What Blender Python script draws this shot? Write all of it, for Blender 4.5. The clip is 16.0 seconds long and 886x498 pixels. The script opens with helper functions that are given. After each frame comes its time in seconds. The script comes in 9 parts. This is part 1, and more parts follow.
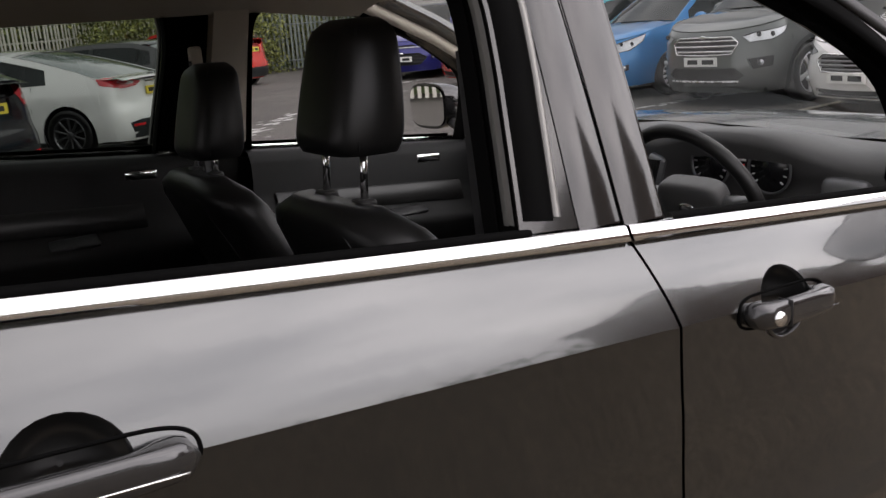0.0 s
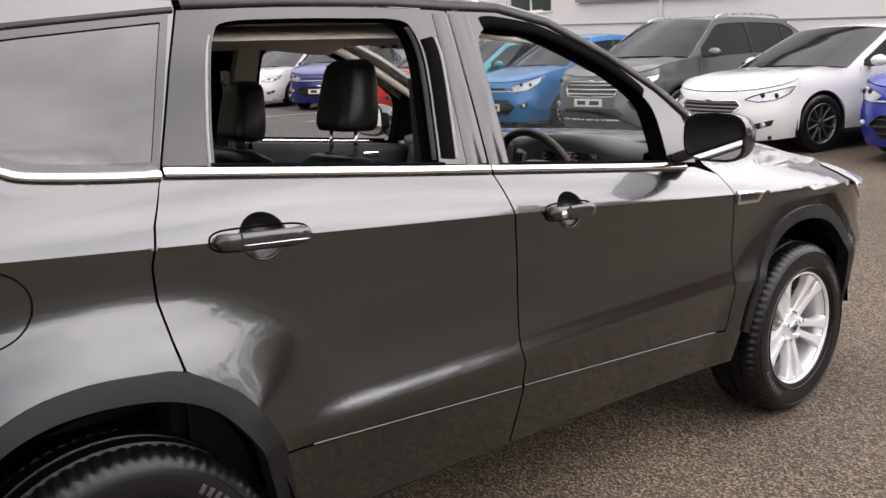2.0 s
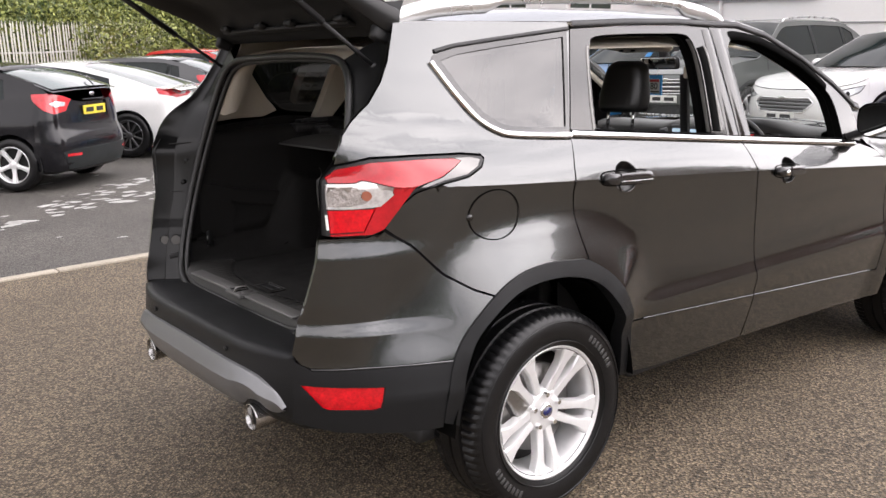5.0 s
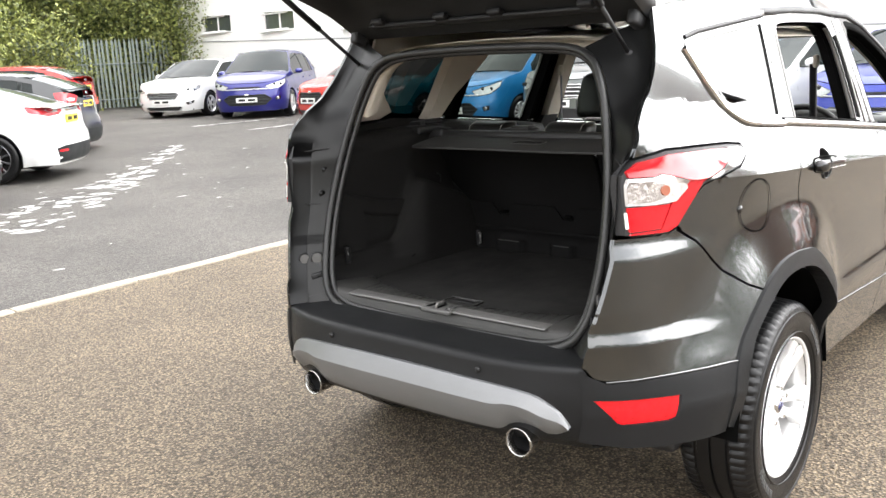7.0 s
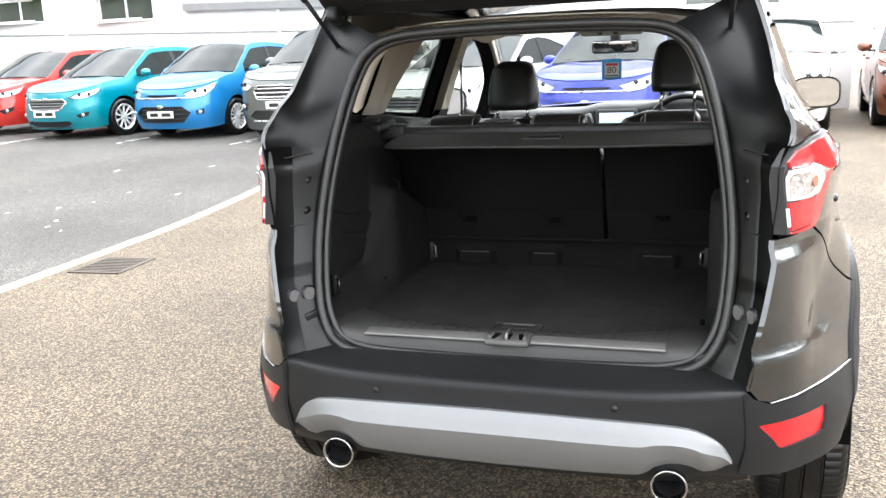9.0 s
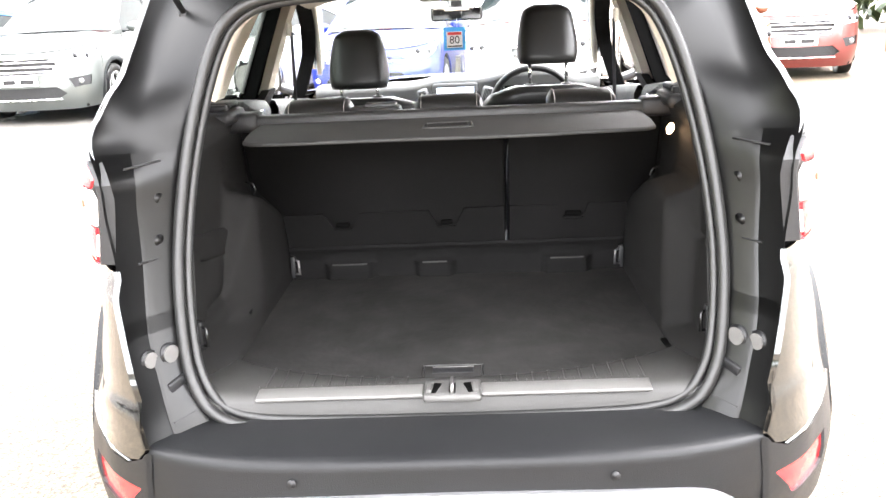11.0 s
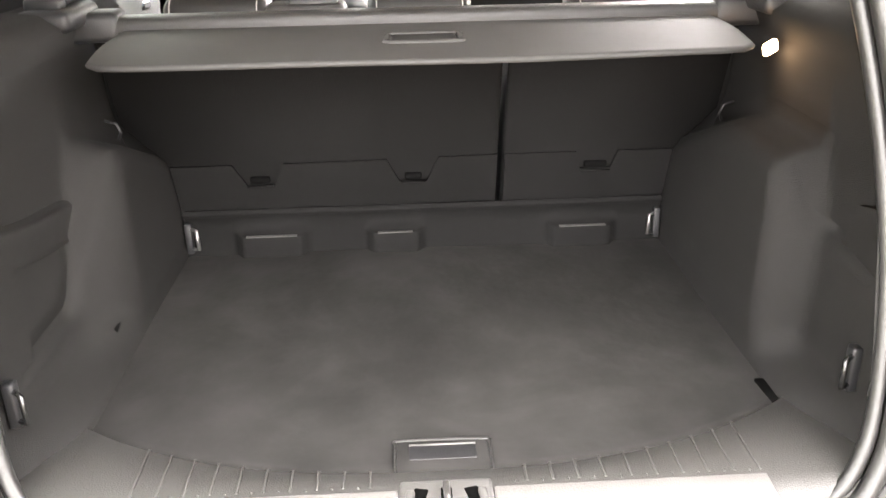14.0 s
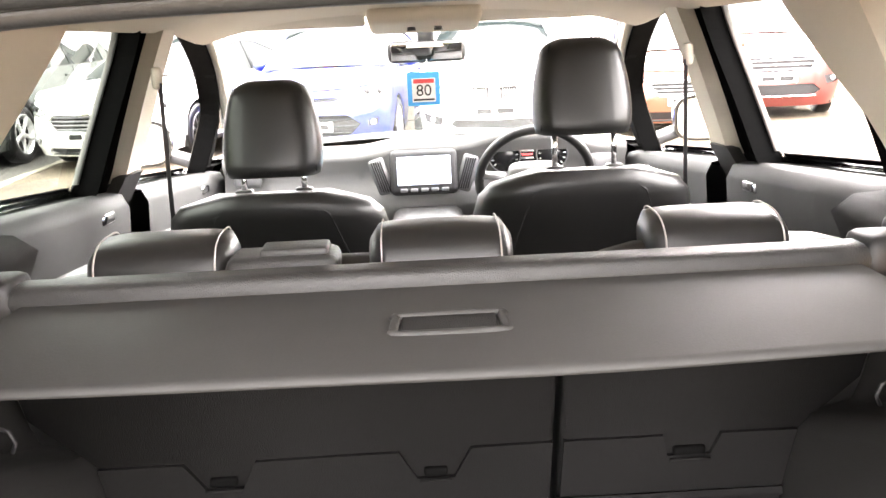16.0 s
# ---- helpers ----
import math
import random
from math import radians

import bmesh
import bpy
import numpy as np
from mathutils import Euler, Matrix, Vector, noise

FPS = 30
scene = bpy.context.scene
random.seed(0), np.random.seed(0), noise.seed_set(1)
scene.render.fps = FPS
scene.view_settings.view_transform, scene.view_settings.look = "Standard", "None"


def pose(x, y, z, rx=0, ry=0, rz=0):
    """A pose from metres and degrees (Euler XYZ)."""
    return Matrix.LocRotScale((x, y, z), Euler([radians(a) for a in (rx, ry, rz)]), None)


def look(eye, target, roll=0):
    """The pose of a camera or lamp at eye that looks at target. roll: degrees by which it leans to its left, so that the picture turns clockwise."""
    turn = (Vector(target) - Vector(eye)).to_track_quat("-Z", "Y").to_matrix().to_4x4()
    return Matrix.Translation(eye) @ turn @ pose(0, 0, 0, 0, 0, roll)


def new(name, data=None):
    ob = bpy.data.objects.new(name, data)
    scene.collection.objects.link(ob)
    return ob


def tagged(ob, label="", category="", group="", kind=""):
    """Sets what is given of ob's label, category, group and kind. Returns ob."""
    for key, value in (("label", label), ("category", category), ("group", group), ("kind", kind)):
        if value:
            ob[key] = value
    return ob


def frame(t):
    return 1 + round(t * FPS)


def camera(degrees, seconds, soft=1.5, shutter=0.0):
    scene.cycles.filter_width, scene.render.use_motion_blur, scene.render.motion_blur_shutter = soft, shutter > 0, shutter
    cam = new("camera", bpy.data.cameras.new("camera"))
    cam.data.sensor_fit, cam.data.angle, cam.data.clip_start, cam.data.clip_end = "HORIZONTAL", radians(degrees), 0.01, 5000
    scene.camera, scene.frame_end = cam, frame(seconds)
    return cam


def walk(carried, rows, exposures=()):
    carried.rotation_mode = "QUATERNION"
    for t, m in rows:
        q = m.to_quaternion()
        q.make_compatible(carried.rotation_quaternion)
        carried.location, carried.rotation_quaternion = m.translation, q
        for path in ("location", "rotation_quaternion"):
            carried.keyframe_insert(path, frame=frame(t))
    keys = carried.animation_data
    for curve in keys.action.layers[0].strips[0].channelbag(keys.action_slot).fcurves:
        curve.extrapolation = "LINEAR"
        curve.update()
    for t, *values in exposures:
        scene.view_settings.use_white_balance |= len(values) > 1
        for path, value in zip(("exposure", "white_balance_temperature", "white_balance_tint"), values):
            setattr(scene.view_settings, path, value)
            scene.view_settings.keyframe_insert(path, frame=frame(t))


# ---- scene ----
cam = camera(53.8, 16.0)
PATH = [
    (0, (0.292, -1.613, 1.435), (1.34, 0.017, 0.942), -4.7),
    (0.5, (0.146, -1.794, 1.453), (1.229, -0.191, 0.947), -3.7),
    (1, (-0.108, -2.014, 1.455), (1.067, -0.464, 0.992), -4.1),
    (1.5, (-0.297, -2.266, 1.457), (0.923, -0.745, 1.015), -2.8),
    (2, (-0.507, -2.561, 1.453), (0.727, -1.046, 1.025), -2.2),
    (2.5, (-0.789, -2.742, 1.443), (0.463, -1.24, 1.024), -2.1),
    (3, (-1.057, -2.951, 1.438), (0.166, -1.426, 1.017), -2.8),
    (3.5, (-1.25, -3.064, 1.452), (-0.084, -1.499, 1.013), -2.6),
    (4, (-1.567, -3.064, 1.442), (-0.384, -1.505, 1.029), -2.0),
    (4.5, (-1.797, -2.973, 1.476), (-0.597, -1.428, 1.058), -1.5),
    (5, (-1.912, -2.784, 1.505), (-0.717, -1.24, 1.07), -1.6),
    (5.2, (-1.978, -2.709, 1.494), (-0.774, -1.17, 1.068), -1.5),
    (7.5, (-2.807, -1.444, 1.467), (-1.237, -0.281, 1.039), -2.9),
    (8, (-2.837, -1.15, 1.446), (-1.192, -0.097, 1.015), -2.7),
    (8.5, (-2.817, -0.854, 1.451), (-1.065, 0.007, 1.016), -2.5),
    (9, (-2.791, -0.526, 1.463), (-0.938, 0.079, 1.016), -2.6),
    (9.5, (-2.675, -0.303, 1.453), (-0.768, 0.092, 0.999), -2.9),
    (10, (-2.509, -0.132, 1.468), (-0.576, 0.095, 1.007), -3.2),
    (10.2, (-2.466, -0.077, 1.47), (-0.524, 0.071, 1.013), -3.0),
    (12.3, (-1.945, -0.047, 1.464), (-0.039, -0.011, 0.858), -1.9),
    (12.5, (-1.872, -0.041, 1.453), (0.021, 0.001, 0.809), -2.0),
    (13, (-1.684, 0.027, 1.441), (0.165, 0.016, 0.68), -1.7),
    (13.5, (-1.557, 0.04, 1.421), (0.257, -0.02, 0.579), -1.4),
    (14, (-1.513, 0.035, 1.408), (0.328, -0.043, 0.631), -1.2),
    (14.5, (-1.466, 0.027, 1.436), (0.425, -0.045, 0.789), -1.3),
    (15, (-1.36, -0.021, 1.454), (0.566, -0.051, 0.916), -1.4),
    (15.5, (-1.192, -0.018, 1.451), (0.749, -0.036, 0.97), -1.7),
    (16, (-0.997, 0.023, 1.469), (0.946, -0.022, 1.001), -2.6),
]
EXPOSURES = [(0, -0.45, 6600, 18), (2, 0.0, 6600, 18), (4, 0.22, 6600, 18), (5, 0.25, 6600, 18), (7.5, 1.32, 6450, 10), (8, 1.05, 6400, 10), (8.5, 1.2, 6350, 10), (9, 1.6, 6250, 10), (9.5, 2.12, 6200, 10), (10, 2.5, 6200, 11), (12.5, 3.82, 6950, 14), (13.5, 3.6, 6950, 14), (14.5, 4.55, 6950, 15), (15, 4.6, 7100, 15), (15.5, 4.05, 7150, 15), (16, 3.85, 6900, 16)]
walk(cam, [(t, look(eye, target, roll)) for t, eye, target, roll in PATH], EXPOSURES)

# ---- light: a bright overcast sky with a soft sun behind cloud ----
SUN_EL, SUN_AZ = radians(34), radians(134)
world = bpy.data.worlds.new("sky")
scene.world = world
world.use_nodes = True
wn, wl = world.node_tree.nodes, world.node_tree.links
wn.clear()
w_out, w_bg = wn.new("ShaderNodeOutputWorld"), wn.new("ShaderNodeBackground")
w_sky = wn.new("ShaderNodeTexSky")
w_sky.sky_type, w_sky.sun_disc = "NISHITA", False
w_sky.sun_elevation, w_sky.sun_rotation = SUN_EL, SUN_AZ
w_tc, w_map = wn.new("ShaderNodeTexCoord"), wn.new("ShaderNodeMapping")
w_map.inputs["Scale"].default_value = (1, 1, 2.6)
w_noise, w_ramp, w_mix = wn.new("ShaderNodeTexNoise"), wn.new("ShaderNodeValToRGB"), wn.new("ShaderNodeMix")
w_noise.inputs["Scale"].default_value, w_noise.inputs["Detail"].default_value = 2.3, 7
w_ramp.color_ramp.elements[0].position, w_ramp.color_ramp.elements[0].color = 0.34, (13.0, 13.4, 14.0, 1)
w_ramp.color_ramp.elements[1].position, w_ramp.color_ramp.elements[1].color = 0.68, (30.0, 29.6, 29.0, 1)
w_mix.data_type = "RGBA"
w_mix.inputs["Factor"].default_value = 0.86
wl.new(w_tc.outputs["Generated"], w_map.inputs["Vector"])
wl.new(w_map.outputs["Vector"], w_noise.inputs["Vector"])
wl.new(w_noise.outputs["Fac"], w_ramp.inputs["Fac"])
wl.new(w_sky.outputs["Color"], w_mix.inputs[6])
w_sep, w_up, w_scale = wn.new("ShaderNodeSeparateXYZ"), wn.new("ShaderNodeMapRange"), wn.new("ShaderNodeVectorMath")
w_scale.operation = "SCALE"
w_up.inputs["From Min"].default_value, w_up.inputs["From Max"].default_value = 0.0, 0.9
w_up.inputs["To Min"].default_value, w_up.inputs["To Max"].default_value = 0.8, 0.75
wl.new(w_tc.outputs["Generated"], w_sep.inputs["Vector"])
wl.new(w_sep.outputs["Z"], w_up.inputs["Value"])
wl.new(w_ramp.outputs["Color"], w_scale.inputs[0])
# the cloud is brightest round the hidden sun
w_dot, w_pow, w_glow = wn.new("ShaderNodeVectorMath"), wn.new("ShaderNodeMath"), wn.new("ShaderNodeMath")
w_dot.operation, w_pow.operation, w_glow.operation = "DOT_PRODUCT", "POWER", "MULTIPLY_ADD"
w_dot.inputs[1].default_value = (math.sin(SUN_AZ) * math.cos(SUN_EL), math.cos(SUN_AZ) * math.cos(SUN_EL), math.sin(SUN_EL))
w_pow.use_clamp = True
w_pow.inputs[1].default_value, w_glow.inputs[1].default_value = 2.8, 1.6
wl.new(w_tc.outputs["Generated"], w_dot.inputs[0])
wl.new(w_dot.outputs["Value"], w_pow.inputs[0])
wl.new(w_pow.outputs[0], w_glow.inputs[0])
wl.new(w_up.outputs["Result"], w_glow.inputs[2])
wl.new(w_glow.outputs[0], w_scale.inputs["Scale"])
wl.new(w_scale.outputs["Vector"], w_mix.inputs[7])
wl.new(w_mix.outputs[2], w_bg.inputs["Color"])
w_bg.inputs["Strength"].default_value = 0.1
wl.new(w_bg.outputs["Background"], w_out.inputs["Surface"])

sun = new("sun", bpy.data.lights.new("sun", "SUN"))
sun.data.energy, sun.data.angle, sun.data.color = 0.75, radians(70), (1.0, 0.96, 0.9)
sun_from = Vector((math.sin(SUN_AZ) * math.cos(SUN_EL), math.cos(SUN_AZ) * math.cos(SUN_EL), math.sin(SUN_EL)))
sun.matrix_world = look(sun_from * 50, (0, 0, 0))



# ---- materials ----
def material(name, colour, rough=0.5, metal=0.0, coat=0.0, spread=0.12, scale=8.0, bump=0.0, bump_scale=60.0, spec=0.5, emit=0.0, fine=None):
    """A principled surface whose colour wanders by spread at two scales, with fine relief and uneven gloss."""
    m = bpy.data.materials.new(name)
    m.use_nodes = True
    n, l = m.node_tree.nodes, m.node_tree.links
    b = n["Principled BSDF"]
    b.inputs["Metallic"].default_value, b.inputs["Specular IOR Level"].default_value = metal, spec
    b.inputs["Coat Weight"].default_value, b.inputs["Coat Roughness"].default_value = coat, 0.045
    co = n.new("ShaderNodeTexCoord")
    big, small = n.new("ShaderNodeTexNoise"), n.new("ShaderNodeTexNoise")
    big.inputs["Scale"].default_value, big.inputs["Detail"].default_value = scale, 4
    small.inputs["Scale"].default_value, small.inputs["Detail"].default_value = fine or bump_scale, 3
    l.new(co.outputs["Object"], big.inputs["Vector"])
    l.new(co.outputs["Object"], small.inputs["Vector"])
    add = n.new("ShaderNodeMath")
    add.operation = "ADD"
    l.new(big.outputs["Fac"], add.inputs[0])
    l.new(small.outputs["Fac"], add.inputs[1])
    ramp = n.new("ShaderNodeMapRange")
    ramp.inputs["From Min"].default_value, ramp.inputs["From Max"].default_value = 0.6, 1.4
    ramp.inputs["To Min"].default_value, ramp.inputs["To Max"].default_value = 1 - spread, 1 + spread
    l.new(add.outputs[0], ramp.inputs["Value"])
    mul = n.new("ShaderNodeVectorMath")
    mul.operation = "SCALE"
    mul.inputs[0].default_value = colour
    l.new(ramp.outputs["Result"], mul.inputs["Scale"])
    l.new(mul.outputs["Vector"], b.inputs["Base Color"])
    rr = n.new("ShaderNodeMapRange")
    rr.inputs["To Min"].default_value, rr.inputs["To Max"].default_value = max(0.0, rough * 0.8), min(1.0, rough * 1.2)
    l.new(big.outputs["Fac"], rr.inputs["Value"])
    l.new(rr.outputs["Result"], b.inputs["Roughness"])
    if bump:
        bp = n.new("ShaderNodeBump")
        bp.inputs["Strength"].default_value, bp.inputs["Distance"].default_value = bump, 0.01
        l.new(small.outputs["Fac"], bp.inputs["Height"])
        l.new(bp.outputs["Normal"], b.inputs["Normal"])
    if emit:
        b.inputs["Emission Color"].default_value, b.inputs["Emission Strength"].default_value = (*colour, 1), emit
    return m


def glass(name, tint, gloss=0.05, edge=0.75):
    """A thin pane: what is behind it, tinted, under a clear reflection."""
    m = bpy.data.materials.new(name)
    m.use_nodes = True
    n, l = m.node_tree.nodes, m.node_tree.links
    n.clear()
    out, mix = n.new("ShaderNodeOutputMaterial"), n.new("ShaderNodeMixShader")
    see, shine, face = n.new("ShaderNodeBsdfTransparent"), n.new("ShaderNodeBsdfGlossy"), n.new("ShaderNodeLayerWeight")
    power, gain = n.new("ShaderNodeMath"), n.new("ShaderNodeMath")
    see.inputs["Color"].default_value = (*tint, 1)
    shine.inputs["Roughness"].default_value = 0.01
    face.inputs["Blend"].default_value = 0.5
    power.operation, gain.operation = "POWER", "MULTIPLY_ADD"
    power.inputs[1].default_value = 4.0
    gain.inputs[1].default_value, gain.inputs[2].default_value = edge, gloss
    l.new(face.outputs["Facing"], power.inputs[0])
    l.new(power.outputs[0], gain.inputs[0])
    l.new(gain.outputs[0], mix.inputs["Fac"])
    l.new(see.outputs["BSDF"], mix.inputs[1])
    l.new(shine.outputs["BSDF"], mix.inputs[2])
    l.new(mix.outputs["Shader"], out.inputs["Surface"])
    return m


def tarmac(name, base, chip, dark):
    """Rolled tarmac: chippings of several colours set in bitumen, worn and stained in large patches."""
    m = bpy.data.materials.new(name)
    m.use_nodes = True
    n, l = m.node_tree.nodes, m.node_tree.links
    b = n["Principled BSDF"]
    b.inputs["Roughness"].default_value = 0.75
    co, vo = n.new("ShaderNodeTexCoord"), n.new("ShaderNodeTexVoronoi")
    vo.inputs["Scale"].default_value = 105
    l.new(co.outputs["Object"], vo.inputs["Vector"])
    sep = n.new("ShaderNodeSeparateColor")
    l.new(vo.outputs["Color"], sep.inputs["Color"])
    ramp = n.new("ShaderNodeValToRGB")
    e = ramp.color_ramp.elements
    e[0].position, e[0].color = 0.15, (*dark, 1)
    e[1].position, e[1].color = 0.95, (*chip, 1)
    mid = e.new(0.5)
    mid.color = (*base, 1)
    l.new(sep.outputs["Red"], ramp.inputs["Fac"])
    no = n.new("ShaderNodeTexNoise")
    no.inputs["Scale"].default_value, no.inputs["Detail"].default_value = 0.7, 6
    l.new(co.outputs["Object"], no.inputs["Vector"])
    mr = n.new("ShaderNodeMapRange")
    mr.inputs["From Min"].default_value, mr.inputs["From Max"].default_value = 0.3, 0.7
    mr.inputs["To Min"].default_value, mr.inputs["To Max"].default_value = 0.72, 1.2
    l.new(no.outputs["Fac"], mr.inputs["Value"])
    mul = n.new("ShaderNodeVectorMath")
    mul.operation = "SCALE"
    # bitumen between the stones
    gap, stone = n.new("ShaderNodeMapRange"), n.new("ShaderNodeVectorMath")
    gap.inputs["From Min"].default_value, gap.inputs["From Max"].default_value = 0.22, 0.62
    gap.inputs["To Min"].default_value, gap.inputs["To Max"].default_value = 1.22, 0.5
    stone.operation = "SCALE"
    l.new(vo.outputs["Distance"], gap.inputs["Value"])
    l.new(ramp.outputs["Color"], stone.inputs[0])
    l.new(gap.outputs["Result"], stone.inputs["Scale"])
    l.new(stone.outputs["Vector"], mul.inputs[0])
    l.new(mr.outputs["Result"], mul.inputs["Scale"])
    l.new(mul.outputs["Vector"], b.inputs["Base Color"])
    bp = n.new("ShaderNodeBump")
    bp.inputs["Strength"].default_value, bp.inputs["Distance"].default_value = 0.9, 0.008
    l.new(vo.outputs["Distance"], bp.inputs["Height"])
    l.new(bp.outputs["Normal"], b.inputs["Normal"])
    return m


def flake_paint(name, colour, metal=0.55, rough=0.32):
    return material(name, colour, rough, metal, 1.0, 0.05, 3.0, 0.0, 900.0, 0.5)


PAINT = flake_paint("dark grey metallic paint", (0.086, 0.089, 0.0892), 1.0, 0.22)
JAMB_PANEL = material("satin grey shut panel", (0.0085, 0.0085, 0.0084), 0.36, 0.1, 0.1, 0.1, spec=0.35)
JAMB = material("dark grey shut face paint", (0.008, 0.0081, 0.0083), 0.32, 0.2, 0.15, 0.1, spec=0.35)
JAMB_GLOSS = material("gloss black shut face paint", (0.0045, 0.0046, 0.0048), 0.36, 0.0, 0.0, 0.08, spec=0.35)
PLASTIC = material("dark grey moulded plastic", (0.0108, 0.0112, 0.012), 0.42, 0, 0, 0.1, 6, 0.12, 420, 0.25)
BLACK = material("black moulded plastic", (0.012, 0.012, 0.013), 0.5, 0, 0, 0.15, 6, 0.15, 500)
GLOSS_BLACK = material("gloss black pillar trim", (0.012, 0.0118, 0.0115), 0.12, 0.0, 0.35, 0.05)
RUBBER = material("black rubber", (0.014, 0.014, 0.015), 0.55, 0, 0, 0.2, 12, 0.1, 150)
SEAL = material("soft black seal rubber", (0.022, 0.022, 0.0215), 0.36, 0, 0, 0.2, 20, 0.1, 200)
TYRE = material("dressed tyre rubber", (0.006, 0.006, 0.0065), 0.3, 0, 0, 0.25, 25, 0.12, 260, 0.35)
ALLOY = material("silver painted alloy", (0.78, 0.78, 0.78), 0.3, 0.35, 0.6, 0.05, 10)
STEEL = material("worn brake steel", (0.3, 0.29, 0.28), 0.35, 0.9, 0, 0.2, 40, 0.1, 300)
CHROME = material("bright chrome", (0.82, 0.82, 0.82), 0.08, 1.0, 0, 0.03)
SILVER = material("satin silver plastic", (0.2, 0.2025, 0.207), 0.36, 0.5, 0.0, 0.06, 10, 0.05, 300)
RAIL = material("satin aluminium rail", (0.7, 0.7, 0.7), 0.28, 0.8, 0, 0.05)
RED_LENS = material("red lamp lens", (0.58, 0.004, 0.010), 0.12, 0, 0.6, 0.35, 45, 0.06, 130)
PINK_LENS = material("bright red lamp lens", (0.42, 0.005, 0.011), 0.1, 0, 0.7, 0.2, 20, 0.03, 110)
CLEAR_LENS = material("clear lamp lens over silver reflector", (0.72, 0.7, 0.69), 0.16, 0.5, 1.0, 0.3, 40, 0.15, 70)
CARPET = material("black boot carpet", (0.021, 0.0204, 0.0197), 0.95, 0, 0, 0.35, 4, 0.5, 700, 0.1, fine=11.0)
SEAT_BACK = material("black seat back carpet", (0.0092, 0.009, 0.009), 0.85, 0, 0, 0.3, 5, 0.35, 600, 0.06)
LOCK_GREY = material("grey lock housing plastic", (0.085, 0.083, 0.08), 0.5, 0, 0, 0.1, 6, 0.12, 420)
LINER = material("charcoal moulded boot lining", (0.0155, 0.015, 0.0146), 0.7, 0, 0, 0.22, 5, 0.35, 600, 0.15)
# the boot carpet is brushed and scuffed in faint swirls
cn, cl = CARPET.node_tree.nodes, CARPET.node_tree.links
swirl, swirl_gain, swirl_mul = cn.new("ShaderNodeTexNoise"), cn.new("ShaderNodeMapRange"), cn.new("ShaderNodeVectorMath")
swirl.inputs["Scale"].default_value, swirl.inputs["Detail"].default_value, swirl.inputs["Distortion"].default_value = 3.2, 5, 2.6
swirl_gain.inputs["From Min"].default_value, swirl_gain.inputs["From Max"].default_value = 0.42, 0.72
swirl_gain.inputs["To Min"].default_value, swirl_gain.inputs["To Max"].default_value = 1.0, 1.28
swirl_mul.operation = "SCALE"
cl.new(cn["Texture Coordinate"].outputs["Object"], swirl.inputs["Vector"])
cl.new(swirl.outputs["Fac"], swirl_gain.inputs["Value"])
cl.new(cn["Principled BSDF"].inputs["Base Color"].links[0].from_socket, swirl_mul.inputs[0])
cl.new(swirl_gain.outputs["Result"], swirl_mul.inputs["Scale"])
cl.new(swirl_mul.outputs["Vector"], cn["Principled BSDF"].inputs["Base Color"])
HARD = material("grained charcoal hard trim", (0.024, 0.0235, 0.023), 0.45, 0, 0, 0.12, 6, 0.25, 500)
DASH = material("soft charcoal dashboard skin", (0.12, 0.12, 0.118), 0.5, 0, 0, 0.12, 6, 0.1, 500)
COVER = material("grey vinyl load cover", (0.022, 0.0213, 0.0203), 0.66, 0, 0, 0.1, 5, 0.05, 380)
LEATHER = material("black leather", (0.0115, 0.0113, 0.011), 0.38, 0, 0, 0.15, 8, 0.06, 420)
STITCH = material("pale grey stitching", (0.34, 0.32, 0.3), 0.7)
BEIGE = material("beige headlining cloth", (0.62, 0.56, 0.47), 0.9, 0, 0, 0.06, 5, 0.2, 600)
SCUFF = material("silver grey sill plate", (0.17, 0.166, 0.16), 0.38, 0.3, 0, 0.06, 8, 0.1, 300)
SCREEN = material("lit display", (0.55, 0.75, 0.9), 0.3, 0, 0, 0.1, 30, 0, 60, 0.5, 0.3)
DOOR_TRIM = material("black moulded door lining", (0.009, 0.009, 0.009), 0.62, 0, 0, 0.12, 6, 0.1, 500, spec=0.3)
SILL = material("worn charcoal sill plastic", (0.04, 0.039, 0.037), 0.5, 0, 0, 0.2, 8, 0.15, 400)
# real black rubber, and also blocks that stand for the shade in hollows
DEEP = material("flat black for rubber and shaded hollows", (0.0025, 0.0025, 0.0025), 0.85, 0, 0, 0.2, 8, 0, 100, 0.04)
DIAL = material("dark dial face", (0.015, 0.015, 0.017), 0.25)
RED_LIT = material("red lit readout", (0.7, 0.05, 0.05), 0.4, emit=0.6)
BULB = material("warm boot lamp", (1.0, 0.66, 0.36), 0.4, emit=3.5)
PRIVACY = glass("dark privacy glass", (0.03, 0.03, 0.029), 0.11, 0.4)
TINTED = glass("dark tinted door glass", (0.36, 0.4, 0.37), 0.05)
PANE = glass("clear window glass", (0.88, 0.91, 0.9), 0.04)
CAR_GLASS = material("dark car window glass", (0.012, 0.017, 0.017), 0.03, 0, 0.0, 0.5, 2.2, spec=0.3)
# paler than CAR_GLASS: a greenish reflection is put into the base colour
REAR_GLASS = material("rear window glass with greenish reflection colour", (0.1, 0.125, 0.12), 0.06, 0, 0.4, 0.25, 1.5)
MIRROR = material("mirror glass", (0.8, 0.8, 0.8), 0.01, 1.0, 0, 0.0)
BLUE_BADGE = material("blue badge enamel", (0.01, 0.015, 0.09), 0.2, 0, 1.0)
CARD_BLUE = material("blue printed card", (0.05, 0.35, 0.75), 0.6)
CARD_WHITE = material("white printed card", (0.8, 0.8, 0.78), 0.6)
INK = material("black ink", (0.015, 0.015, 0.015), 0.6)
